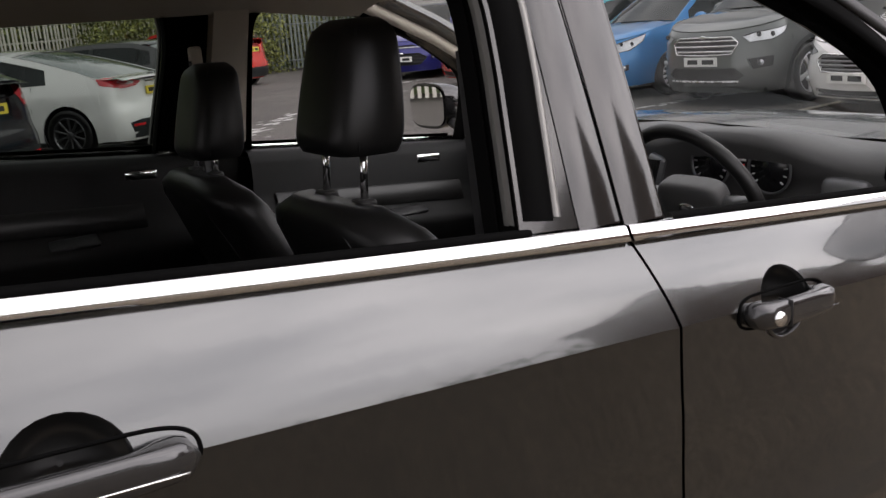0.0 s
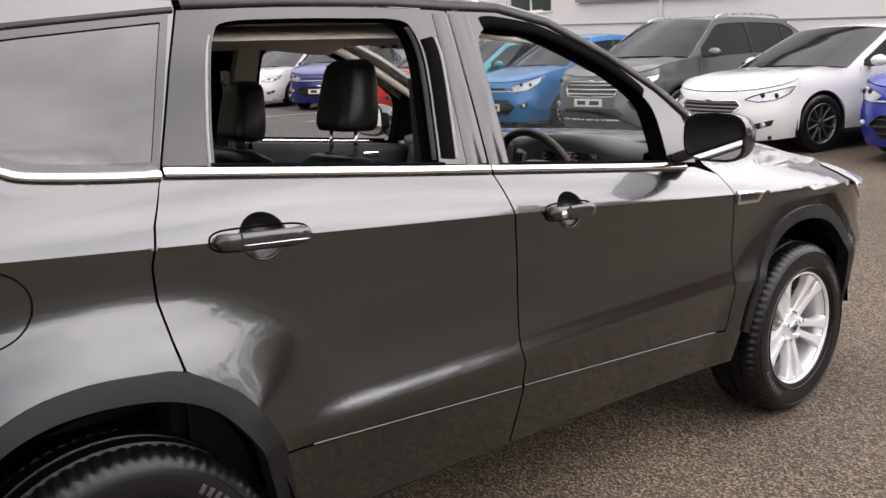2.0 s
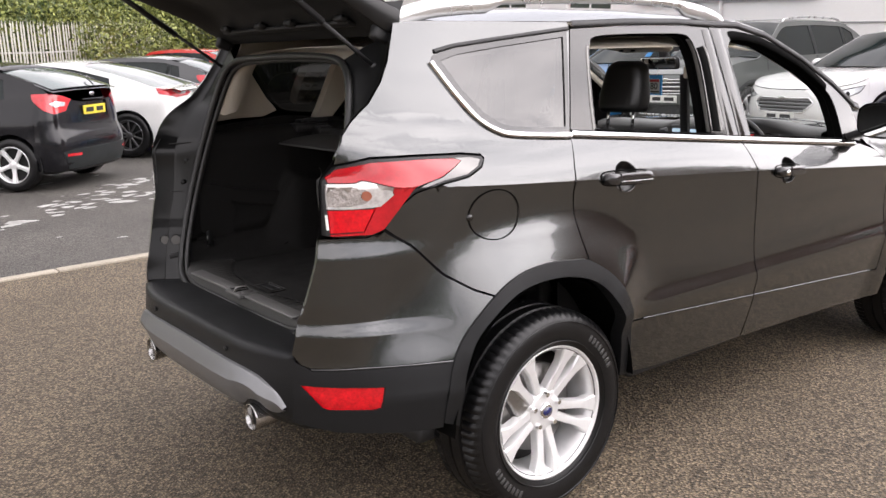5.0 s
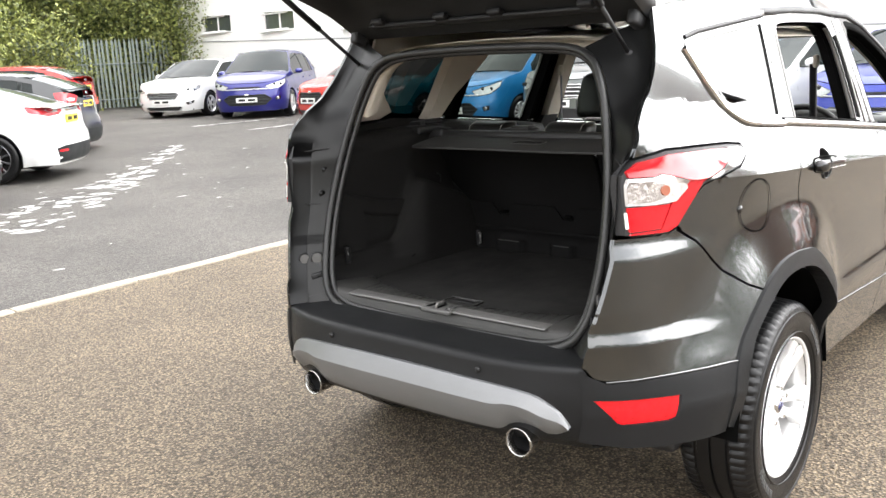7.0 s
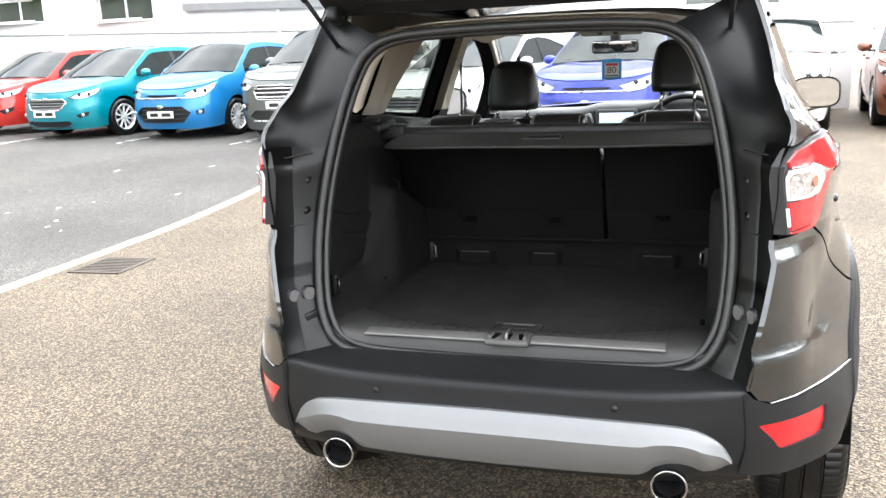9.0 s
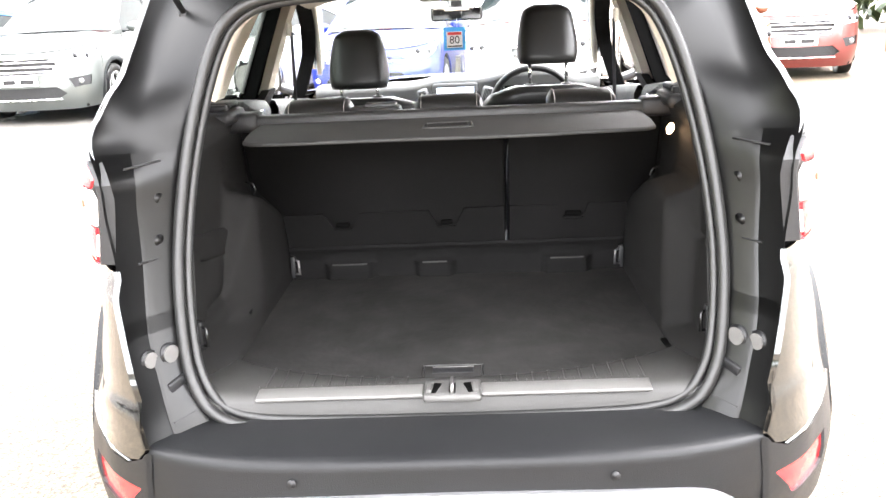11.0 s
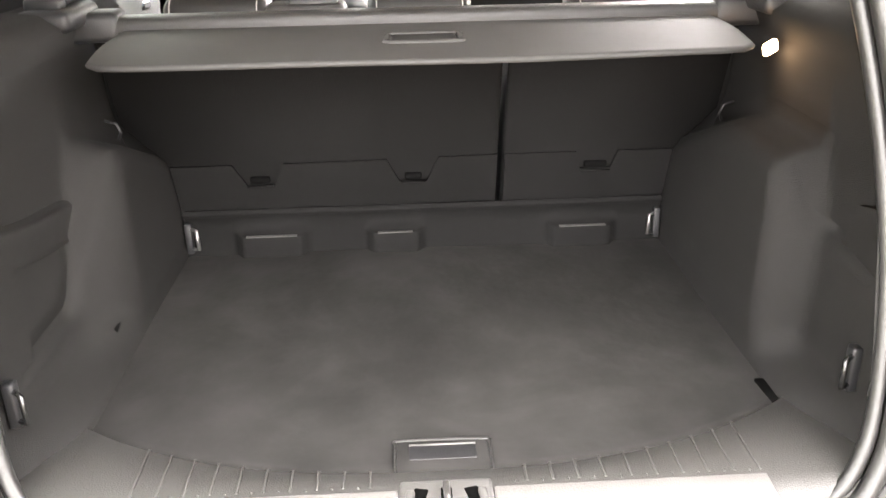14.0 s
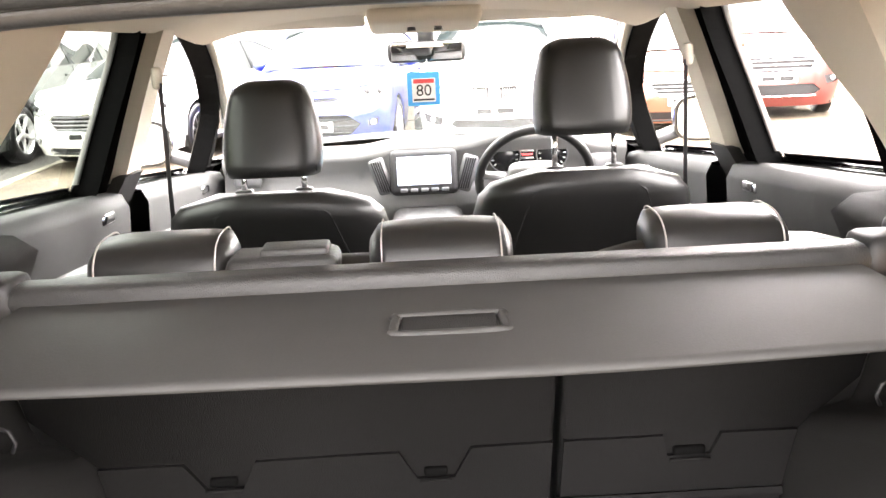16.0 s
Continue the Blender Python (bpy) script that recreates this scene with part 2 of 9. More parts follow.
CARD_RED = material("red printed band", (0.6, 0.06, 0.06), 0.6)
PLATE_W = material("white reflective plate", (0.78, 0.78, 0.75), 0.4)
PLATE_Y = material("yellow reflective plate", (0.75, 0.6, 0.06), 0.4)
BUFF = tarmac("buff worn tarmac", (0.148, 0.113, 0.074), (0.28, 0.217, 0.143), (0.064, 0.049, 0.032))
GREY_TAR = tarmac("dark grey tarmac", (0.103, 0.094, 0.083), (0.183, 0.17, 0.152), (0.05, 0.045, 0.04))
CONCRETE = material("pale concrete", (0.34, 0.305, 0.245), 0.85, 0, 0, 0.35, 3, 0.4, 80)
ROAD_PAINT = material("worn white road paint", (0.42, 0.42, 0.4), 0.7, 0, 0, 0.35, 6, 0.3, 90)
IRON = material("cast iron grating", (0.1, 0.085, 0.07), 0.6, 0.6, 0, 0.3, 20, 0.4, 150)
WALL = material("white rendered wall", (0.86, 0.845, 0.83), 0.85, 0, 0, 0.05, 0.8, 0.3, 60)
WALL_LINE = material("grey wall joint", (0.3, 0.3, 0.3), 0.8)
DARK_PANE = material("dim office window glass", (0.06, 0.07, 0.065), 0.08, 0, 0.5, 0.3, 2)
FENCE_PALE = material("weathered cream palisade steel", (0.5, 0.49, 0.43), 0.6, 0.2, 0, 0.2, 5, 0.2, 90)
FENCE = material("weathered grey palisade steel", (0.2, 0.23, 0.21), 0.55, 0.4, 0, 0.2, 5, 0.2, 90)
BARK = material("brown bark", (0.09, 0.07, 0.05), 0.9, 0, 0, 0.3, 8, 0.6, 40)


def leaf_material(name, a, b):
    m = bpy.data.materials.new(name)
    m.use_nodes = True
    n, l = m.node_tree.nodes, m.node_tree.links
    bs = n["Principled BSDF"]
    geo, ramp = n.new("ShaderNodeNewGeometry"), n.new("ShaderNodeValToRGB")
    ramp.color_ramp.elements[0].color, ramp.color_ramp.elements[1].color = (*a, 1), (*b, 1)
    l.new(geo.outputs["Random Per Island"], ramp.inputs["Fac"])
    l.new(ramp.outputs["Color"], bs.inputs["Base Color"])
    bs.inputs["Roughness"].default_value = 0.5
    bs.inputs["Subsurface Weight"].default_value = 0.0
    return m


LEAF = leaf_material("hedge leaves", (0.022, 0.038, 0.008), (0.34, 0.37, 0.1))
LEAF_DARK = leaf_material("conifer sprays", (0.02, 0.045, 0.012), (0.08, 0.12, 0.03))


# ---- building helpers ----
from mathutils.geometry import delaunay_2d_cdt


def part(name, bm, mat, parent=None, label="", smooth=True, normals=True):
    """Links a bmesh as one mesh object under its thing."""
    if normals:
        bmesh.ops.recalc_face_normals(bm, faces=bm.faces)
    me = bpy.data.meshes.new(name)
    bm.to_mesh(me)
    bm.free()
    me.materials.append(mat)
    if smooth:
        me.shade_smooth()
    ob = new(name, me)
    ob.parent = parent
    if label:
        ob["label"] = label
    return ob


def sharp_part(name, bm, mat, parent=None, label="", angle=35):
    """As part(), with edges over the angle kept crisp."""
    bmesh.ops.recalc_face_normals(bm, faces=bm.faces)
    for e in bm.edges:
        e.smooth = len(e.link_faces) != 2 or e.calc_face_angle(0) < radians(angle)
    return part(name, bm, mat, parent, label, True, False)


def thing(name, label, category, at=(0, 0, 0), turn=0.0, group="", kind=""):
    ob = new(name)
    ob.empty_display_size = 0.2
    ob.matrix_world = pose(*at, 0, 0, turn)
    return tagged(ob, label, category, group, kind)


def assembly(name, label, parent):
    """A part made of several pieces."""
    ob = new(name)
    ob.empty_display_size = 0.1
    ob.parent = parent
    if label:
        ob["label"] = label
    return ob


def box(bm, c, s, bevel=0.0, turn=None, seg=2):
    """A box with rounded edges at centre c, sizes s, optionally turned by a 3x3 matrix."""
    got = bmesh.ops.create_cube(bm, size=1.0)["verts"]
    for v in got:
        v.co = Vector((v.co.x * s[0], v.co.y * s[1], v.co.z * s[2]))
    if bevel:
        edges = list({e for v in got for e in v.link_edges})
        res = bmesh.ops.bevel(bm, geom=edges, offset=bevel, segments=seg, affect="EDGES", profile=0.5)
        got = list({v for f in res["faces"] for v in f.verts} | {v for v in got if v.is_valid})
    for v in got:
        v.co = (turn @ v.co if turn else v.co) + Vector(c)
    return got


def rot(ax, deg):
    return Matrix.Rotation(radians(deg), 3, ax)


def grid_faces(bm, rows, closed=False, cap=False):
    """Quads over rows of points of one length; closed joins each row's ends."""
    vs = [[bm.verts.new(p) for p in r] for r in rows]
    n = len(rows[0])
    for a, b in zip(vs, vs[1:]):
        for i in range(n if closed else n - 1):
            j = (i + 1) % n
            bm.faces.new((a[i], a[j], b[j], b[i]))
    if cap:
        bm.faces.new(vs[0])
        bm.faces.new(vs[-1][::-1])
    return vs


def tube(bm, path, r, seg=10, closed=False, cap=True, squash=1.0):
    """A round bar along points; r may be a list."""
    pts = [Vector(p) for p in path]
    n = len(pts)
    rows = []
    up = None
    for i, p in enumerate(pts):
        a = pts[(i - 1) % n] if closed or i else p
        b = pts[(i + 1) % n] if closed or i < n - 1 else p
        d = (b - a).normalized()
        if up is None:
            up = d.orthogonal().normalized()
        up = (up - d * up.dot(d)).normalized()
        side = d.cross(up)
        rr = r[i] if isinstance(r, (list, tuple)) else r
        rows.append([p + (up * math.cos(2 * math.pi * k / seg) + side * math.sin(2 * math.pi * k / seg) * squash) * rr for k in range(seg)])
    if closed:
        rows.append(rows[0])
        vs = [[bm.verts.new(q) for q in row] for row in rows[:-1]]
        vs.append(vs[0])
        for a, b in zip(vs, vs[1:]):
            for k in range(seg):
                bm.faces.new((a[k], a[(k + 1) % seg], b[(k + 1) % seg], b[k]))
    else:
        grid_faces(bm, rows, True, cap)


def disc(bm, c, r, depth, axis="Y", seg=24, bevel=0.0):
    """A short cylinder about an axis."""
    m = {"X": rot("Y", 90), "Y": rot("X", 90), "Z": Matrix.Identity(3)}[axis].to_4x4()
    got = bmesh.ops.create_cone(bm, cap_ends=True, segments=seg, radius1=r, radius2=max(r - bevel, 0.001), depth=depth, matrix=Matrix.Translation(c) @ m)
    return got["verts"]


def revolve(bm, profile, c, seg=48, axis="Y", wobble=None):
    """Turns a profile of (radius, along) about an axis through c."""
    rows = []
    for k in range(seg):
        a = 2 * math.pi * k / seg
        row = []
        for i, (r, h) in enumerate(profile):
            if wobble:
                r = r + wobble(k, i)
            p = {"Y": (r * math.cos(a), h, r * math.sin(a)), "X": (h, r * math.cos(a), r * math.sin(a)), "Z": (r * math.cos(a), r * math.sin(a), h)}[axis]
            row.append(Vector(c) + Vector(p))
        rows.append(row)
    vs = [[bm.verts.new(p) for p in r] for r in rows]
    for k in range(seg):
        a, b = vs[k], vs[(k + 1) % seg]
        for i in range(len(profile) - 1):
            bm.faces.new((a[i], a[i + 1], b[i + 1], b[i]))


def smooth_curve(pts, n=8, closed=False):
    """Points of a soft curve (Catmull-Rom) through the given ones."""
    pts = [Vector(p) for p in pts]
    m = len(pts)
    out = []
    for i in range(m if closed else m - 1):
        p0 = pts[(i - 1) % m] if closed or i else pts[i]
        p1, p2 = pts[i], pts[(i + 1) % m]
        p3 = pts[(i + 2) % m] if closed or i < m - 2 else p2
        for k in range(n):
            t = k / n
            out.append(0.5 * (2 * p1 + (p2 - p0) * t + (2 * p0 - 5 * p1 + 4 * p2 - p3) * t * t + (3 * p1 - p0 - 3 * p2 + p3) * t**3))
    if not closed:
        out.append(pts[-1])
    return out


def inside(poly, x, y):
    hit = False
    j = len(poly) - 1
    for i in range(len(poly)):
        (xi, yi), (xj, yj) = poly[i], poly[j]
        if (yi > y) != (yj > y) and x < (xj - xi) * (y - yi) / (yj - yi) + xi:
            hit = not hit
        j = i
    return hit


def dense(poly, step):
    out = []
    for (a, b), (c, d) in zip(poly, poly[1:] + poly[:1]):
        k = max(1, int(math.ceil(math.hypot(c - a, d - b) / step)))
        out += [(a + (c - a) * i / k, b + (d - b) * i / k) for i in range(k)]
    return out


def sheet(poly, place, holes=(), res=0.03, thick=0.012, lines=(), inward=None):
    """A formed panel: the flat outline poly (u, v), cut by holes, laid into space by place(u, v), with its rim turned in by thick
    along inward(u, v). lines: creases kept sharp."""
    loops = [dense(list(p), res) for p in (poly, *holes)]
    coords, edges, tags = [], [], []
    for lp in loops:
        s = len(coords)
        coords += lp
        tags += [0] * len(lp)
        edges += [(s + i, s + (i + 1) % len(lp)) for i in range(len(lp))]
    for ln in lines:
        pts = []
        for (a, b), (c, d) in zip(ln, ln[1:]):
            k = max(1, int(math.ceil(math.hypot(c - a, d - b) / res)))
            pts += [(a + (c - a) * i / k, b + (d - b) * i / k) for i in range(k)]
        pts.append(ln[-1])
        pts = [p for p in pts if inside(loops[0], *p) and not any(inside(h, *p) for h in loops[1:])]
        s = len(coords)
        coords += pts
        tags += [1] * len(pts)
        edges += [(s + i, s + i + 1) for i in range(len(pts) - 1) if math.hypot(pts[i][0] - pts[i + 1][0], pts[i][1] - pts[i + 1][1]) < res * 1.6]
    fixed = np.array(coords)
    us, vs = fixed[:, 0], fixed[:, 1]
    count = 0
    for i in range(int((us.max() - us.min()) / res) + 1):
        for j in range(int((vs.max() - vs.min()) / res) + 1):
            u, v = us.min() + (i + 0.5) * res, vs.min() + (j + 0.5) * res
            if inside(loops[0], u, v) and not any(inside(h, u, v) for h in loops[1:]) and ((fixed - (u, v)) ** 2).sum(1).min() > (0.45 * res) ** 2:
                coords.append((u, v))
                tags.append(0)
    got = delaunay_2d_cdt([Vector(c) for c in coords], edges, [], 0, 1e-6)
    verts, _, faces, orig = got[0], got[1], got[2], got[3]
    bm = bmesh.new()
    crease = [any(o < len(tags) and tags[o] == 1 for o in os) for os in orig]
    made = [bm.verts.new(place(p.x, p.y)) for p in verts]
    for f in faces:
        a, b, d = (verts[i] for i in f[:3])
        if len(f) == 3 and abs((b - a).cross(d - a)) < 2e-8:
            continue
        c = sum((verts[i] for i in f), Vector((0, 0))) / len(f)
        if inside(loops[0], c.x, c.y) and not any(inside(h, c.x, c.y) for h in loops[1:]):
            try:
                bm.faces.new([made[i] for i in f])
            except ValueError:
                pass
    sharp = {made[i] for i in range(len(made)) if crease[i]}
    flat = {made[i]: verts[i] for i in range(len(made))}
    for v in [v for v in bm.verts if not v.link_faces]:
        bm.verts.remove(v)
    bmesh.ops.recalc_face_normals(bm, faces=bm.faces)
    for e in bm.edges:
        if e.verts[0] in sharp and e.verts[1] in sharp and len(e.link_faces) == 2 and e.calc_face_angle(0) > radians(6):
            e.smooth = False
    if thick:
        rim = [e for e in bm.edges if len(e.link_faces) == 1]
        twin = {}
        for e in rim:
            e.smooth = False
            for v in e.verts:
                if v not in twin:
                    p = flat[v]
                    twin[v] = bm.verts.new(v.co + Vector(inward(p.x, p.y)) * thick)
        for e in rim:
            a, b = e.verts
            bm.faces.new((a, b, twin[b], twin[a]))
        bmesh.ops.recalc_face_normals(bm, faces=bm.faces)
    return bm


def keep_part(name, bm, mat, parent, label=""):
    """Links a bmesh whose sharp edges are already set."""
    return part(name, bm, mat, parent, label, True, False)


def mirrored(bm):
    """A copy of bm on the car's other side."""
    other = bm.copy()
    for v in other.verts:
        v.co.y = -v.co.y
    bmesh.ops.reverse_faces(other, faces=other.faces)
    return other


def ss(a, b, x):
    t = min(1, max(0, (x - a) / (b - a)))
    return t * t * (3 - 2 * t)


def ramp_of(table, x):
    """Linear look-up in a table of (x, value)."""
    if x <= table[0][0]:
        return table[0][1]
    for (a, b), (c, d) in zip(table, table[1:]):
        if x <= c:
            return b + (d - b) * (x - a) / (c - a)
    return table[-1][1]


def curve_of(table, x):
    """A smooth curve through a table of (x, value)."""
    if x <= table[0][0]:
        return table[0][1]
    for i in range(len(table) - 1):
        (a, b), (c, d) = table[i], table[i + 1]
        if x <= c:
            h, t = c - a, (x - a) / (c - a)
            m0 = (d - table[i - 1][1]) / (c - table[i - 1][0]) if i else (d - b) / h
            m1 = (table[i + 2][1] - b) / (table[i + 2][0] - a) if i + 2 < len(table) else (d - b) / h
            return (2 * t**3 - 3 * t * t + 1) * b + (t**3 - 2 * t * t + t) * h * m0 + (3 * t * t - 2 * t**3) * d + (t**3 - t * t) * h * m1
    return table[-1][1]


# ---- the grey SUV: its skin ----
def belt(x):
    return 1.152 - 0.097 * (x - 1.107)


def crease(x):
    return 1.031 - 0.066 * (x - 1.13) - 0.012 * max(0, x - 1.13)


LOW = [(0.25, 0.800), (0.36, 0.828), (0.46, 0.850), (0.54, 0.866), (0.60, 0.880), (0.625, 0.881), (0.67, 0.869), (0.76, 0.861), (0.88, 0.864)]


def ease(a, b, x):
    """A straight ramp from a to b with short soft ends."""
    t = min(1, max(0, (x - a) / (b - a)))
    return t + 0.6 * (ss(0, 1, t) - t)


CORNER_FILL = [(0.5, 0.012), (0.64, 0.016), (0.72, 0.034), (0.80, 0.04), (0.95, 0.037), (1.02, 0.032), (1.12, 0.018), (1.22, 0.008), (1.26, 0.0)]


def pressed(x, z):
    """Half the car's width at a point of its side, with crisp folds."""
    zb, zc = belt(x), crease(x)
    yb = 0.80 - 0.042 * max(0, 1.2 - x) ** 2 - 0.03 * max(0, x - 1.6) ** 2
    lin = max(0, 1.14 - x) * 0.028
    yc = 0.874 - lin
    if z >= zb:
        y = yb - 0.33 * (z - zb) - 0.10 * (z - zb) ** 2
    elif z >= zc:
        t = (z - zc) / (zb - zc)
        y = yc + (yb - yc) * (t * 0.55 + t * t * 0.45)
    else:
        y = curve_of(LOW, z) if z < 0.88 else 0.864 + 0.010 * ((z - 0.88) / (zc - 0.88)) ** 1.5
        if x < 0 and z > 0.5:
            y += (0.862 - y) * ss(-0.15, -0.42, x) * ss(0.5, 0.56, z)
        y -= lin * ss(0.5, 1.0, z)
    w = ss(0.60, 0.95, z)
    d = (1 - w) * 0.449 * max(0, 0.1 - x) ** 5.6
    d += w * 0.292 * max(0, 0.2 - x) ** 4.6 * (1 - ss(zc, zb, z) * 0.88) * (1 - ss(zb, zb + 0.2, z))
    y -= d
    if x < -0.36 and z < 1.005:
        w = ss(-0.36, -0.60, x)
        y += w * (0.014 * (1 - ss(0.712, 0.757, z)) - 0.004 - 0.013 * ss(0.94, 0.992, z))
    for hx in (0, 2.69):
        if z < 1.05:
            r = math.hypot(x - hx, z - 0.345)
            y += (0.058 * ease(0.70, 0.455, r) * ss(26, 52, math.degrees(math.atan2(z - 0.345, x))) if hx == 0 else 0.022 * (1 - ss(0.42, 0.60, r))) * (1 - ss(0.94, 1.07, z))
    y -= 0.048 * ss(-0.15, -0.48, x) * (1 - ss(0.66, 0.95, z))
    if x < -0.5:
        y += ss(-0.5, -0.74, x) * ramp_of(CORNER_FILL, z)
    return y - 0.75 * max(0, x - 2.95) ** 2.2


def flank(x, z):
    """The side's half width, its waist fold softened over the rear quarter."""
    h = 0.085 - abs(z - belt(x))
    if x > 0.15 or h <= 0.001:
        return pressed(x, z)
    y = sum(pressed(x, z + h * k) * w for k, w in ((-1, 0.15), (-0.5, 0.22), (0, 0.26), (0.5, 0.22), (1, 0.15)))
    return pressed(x, z) + (y - pressed(x, z)) * ss(0.15, 0.0, x)


def on_side(off=0.0):
    return lambda x, z: Vector((x, -(flank(x, z) + off), z))


def into(x, z):
    return (0, 1, 0)


def pair(name, poly, mat, parents, off=0.0, holes=(), res=0.03, thick=0.012, lines=(), label=""):
    """One formed panel for the right side and its mirror for the left."""
    bm = sheet(poly, on_side(off), holes, res, thick, lines, into)
    other = mirrored(bm)
    return formed(name, bm, mat, parents[0], -1, label), formed(name, other, mat, parents[1], 1, label)


def formed(name, bm, mat, parent, side, label=""):
    """Links a side panel and gives its face the true normals of the pressed shape."""
    bm.normal_update()
    normals = []
    h = 0.0005
    for f in bm.faces:
        mid = f.calc_center_median()
        for lp in f.loops:
            p = lp.vert.co.lerp(mid, 0.3)
            fx = (flank(p.x + h, p.z) - flank(p.x - h, p.z)) / (2 * h)
            fz = (flank(p.x, p.z + h) - flank(p.x, p.z - h)) / (2 * h)
            n = Vector((-fx, side, -fz)).normalized()
            dot = n.dot(f.normal)
            normals.append(tuple(n if dot > 0.75 else -n if dot < -0.75 else f.normal))
    ob = keep_part(name, bm, mat, parent, label)
    ob.data.normals_split_custom_set(normals)
    return ob


suv = thing("suv", "dark grey metallic SUV with raised tailgate and lowered windows", "car")
CREASE = [(x, crease(x)) for x in np.arange(-0.75, 2.4, 0.03)]

GAP_Q = [(0.317, 1.577), (0.27, 1.451), (0.198, 1.236), (0.148, 1.14), (0.128, 1.06), (0.13, 0.985), (0.143, 0.905), (0.157, 0.838)]
ARCH_OUT = [(0.157, 0.838), (0.263, 0.769), (0.326, 0.685), (0.37, 0.593), (0.398, 0.5), (0.412, 0.43), (0.429, 0.37)]
ARCH_OUT_REAR = [(0.077, 0.853), (-0.037, 0.860), (-0.148, 0.843), (-0.242, 0.795), (-0.341, 0.706), (-0.398, 0.62), (-0.425, 0.52), (-0.43, 0.43)]
ARCH_IN = [(0.372, 0.37), (0.362, 0.43), (0.34, 0.525), (0.285, 0.645), (0.206, 0.742), (0.108, 0.792), (-0.008, 0.81), (-0.12, 0.803), (-0.212, 0.768), (-0.314, 0.685), (-0.36, 0.6), (-0.378, 0.5), (-0.38, 0.41)]
GAP_B = [(1.097, 1.579), (1.1, 1.30), (1.101, 1.152), (1.114, 1.082), (1.126, 1.03), (1.138, 0.9), (1.141, 0.77), (1.137, 0.64), (1.15, 0.59), (1.152, 0.509), (1.125, 0.345)]
GAP_F = [(2.10, 1.072), (2.155, 1.02), (2.19, 0.95), (2.205, 0.87), (2.2, 0.65), (2.189, 0.485), (2.152, 0.31)]


def shift(pts, dx):
    return [(x + dx, z) for x, z in pts]


def trim_z(x):
    return 0.580 - 0.0735 * (x - 0.4)


def belt_run(a, b, n=14, dz=0.0):
    return [(a + (b - a) * i / n, belt(a + (b - a) * i / n) + dz) for i in range(n + 1)]


def trim_run(a, b, n=10, dz=0.0):
    return [(a + (b - a) * i / n, trim_z(a + (b - a) * i / n) + dz) for i in range(n + 1)]


G = 0.0028  # half a shut line



def bowl_ring(x, z, k=1.0):
    return [(x + 0.058 * k * math.cos(a), z + 0.052 * k * math.sin(a)) for a in np.linspace(0, 2 * math.pi, 28, endpoint=False)]


BOWL_REAR, BOWL_FRONT = bowl_ring(0.379, 1.0845), bowl_ring(1.3485, 1.0105)


def narrowed(opening, by=0.009):
    """The opening with its sides and top drawn in, its foot left below the waist."""
    cx = sum(x for x, z in opening) / len(opening)
    out = []
    for x, z in opening:
        out.append((x + by * (1 if x < cx else -1) * min(1, abs(x - cx) / 0.15), z - (by if z > 1.40 else 0.004)))
    return out


# rear doors
rear_doors = [assembly("rear_door", w, suv) for w in ("dark grey rear door with its window lowered", "dark grey rear door with tinted glass")]
gq, gb = shift(GAP_Q, G), shift(GAP_B, -G)
rd_skin = [p for p in gq if p[1] <= belt(p[0]) - 0.004] + shift(ARCH_OUT, G)[1:4] + trim_run(0.378, 1.148, dz=0.002)
rd_skin += [p for p in reversed(gb) if trim_z(p[0]) + 0.01 < p[1] < belt(p[0]) - 0.004]
rd_skin = [(0.196, belt(0.196) - 0.006)] + [p for p in rd_skin if p[1] < belt(p[0]) - 0.02] + [(1.098, belt(1.098) - 0.006)]
pair("door_skin", rd_skin, PAINT, rear_doors, holes=[BOWL_REAR], res=0.022, lines=[CREASE], label="dark grey metallic door panel")
rd_low = shift(ARCH_OUT, G)[3:] + [(0.6, 0.356), (0.95, 0.348), (1.122, 0.344)] + [(1.149, 0.509)] + list(reversed(trim_run(0.374, 1.149, dz=-0.003)))
pair("sill_cladding", rd_low, PAINT, rear_doors, off=0.004, res=0.04, label="dark grey lower door cladding")
REAR_OPEN = [(p.x, p.y) for p in smooth_curve([Vector((a, b, 0)) for a, b in [(0.318, 1.222), (0.334, 1.32), (0.366, 1.45), (0.392, 1.522), (0.432, 1.552), (0.6, 1.559), (0.8, 1.559), (0.915, 1.556), (0.958, 1.535), (0.974, 1.47), (0.966, 1.385), (0.953, 1.306), (0.93, 1.165)]], 4)]
rd_frame = [(0.206, belt(0.206) + 0.012)] + [p for p in reversed(gq) if p[1] > 1.28] + [(0.6, 1.588), (0.9, 1.588)] + [p for p in gb if p[1] > 1.2] + [(1.098, belt(1.098) + 0.012)]
pair("window_frame", rd_frame, GLOSS_BLACK, rear_doors, holes=[REAR_OPEN], res=0.035, thick=0.004, label="gloss black window surround")
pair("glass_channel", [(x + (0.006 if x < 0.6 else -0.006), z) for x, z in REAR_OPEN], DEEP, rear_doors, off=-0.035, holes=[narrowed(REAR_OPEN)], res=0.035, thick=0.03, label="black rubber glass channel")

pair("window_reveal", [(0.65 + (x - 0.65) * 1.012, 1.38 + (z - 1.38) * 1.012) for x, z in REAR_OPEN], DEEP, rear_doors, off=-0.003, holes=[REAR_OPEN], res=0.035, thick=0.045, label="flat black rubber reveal")

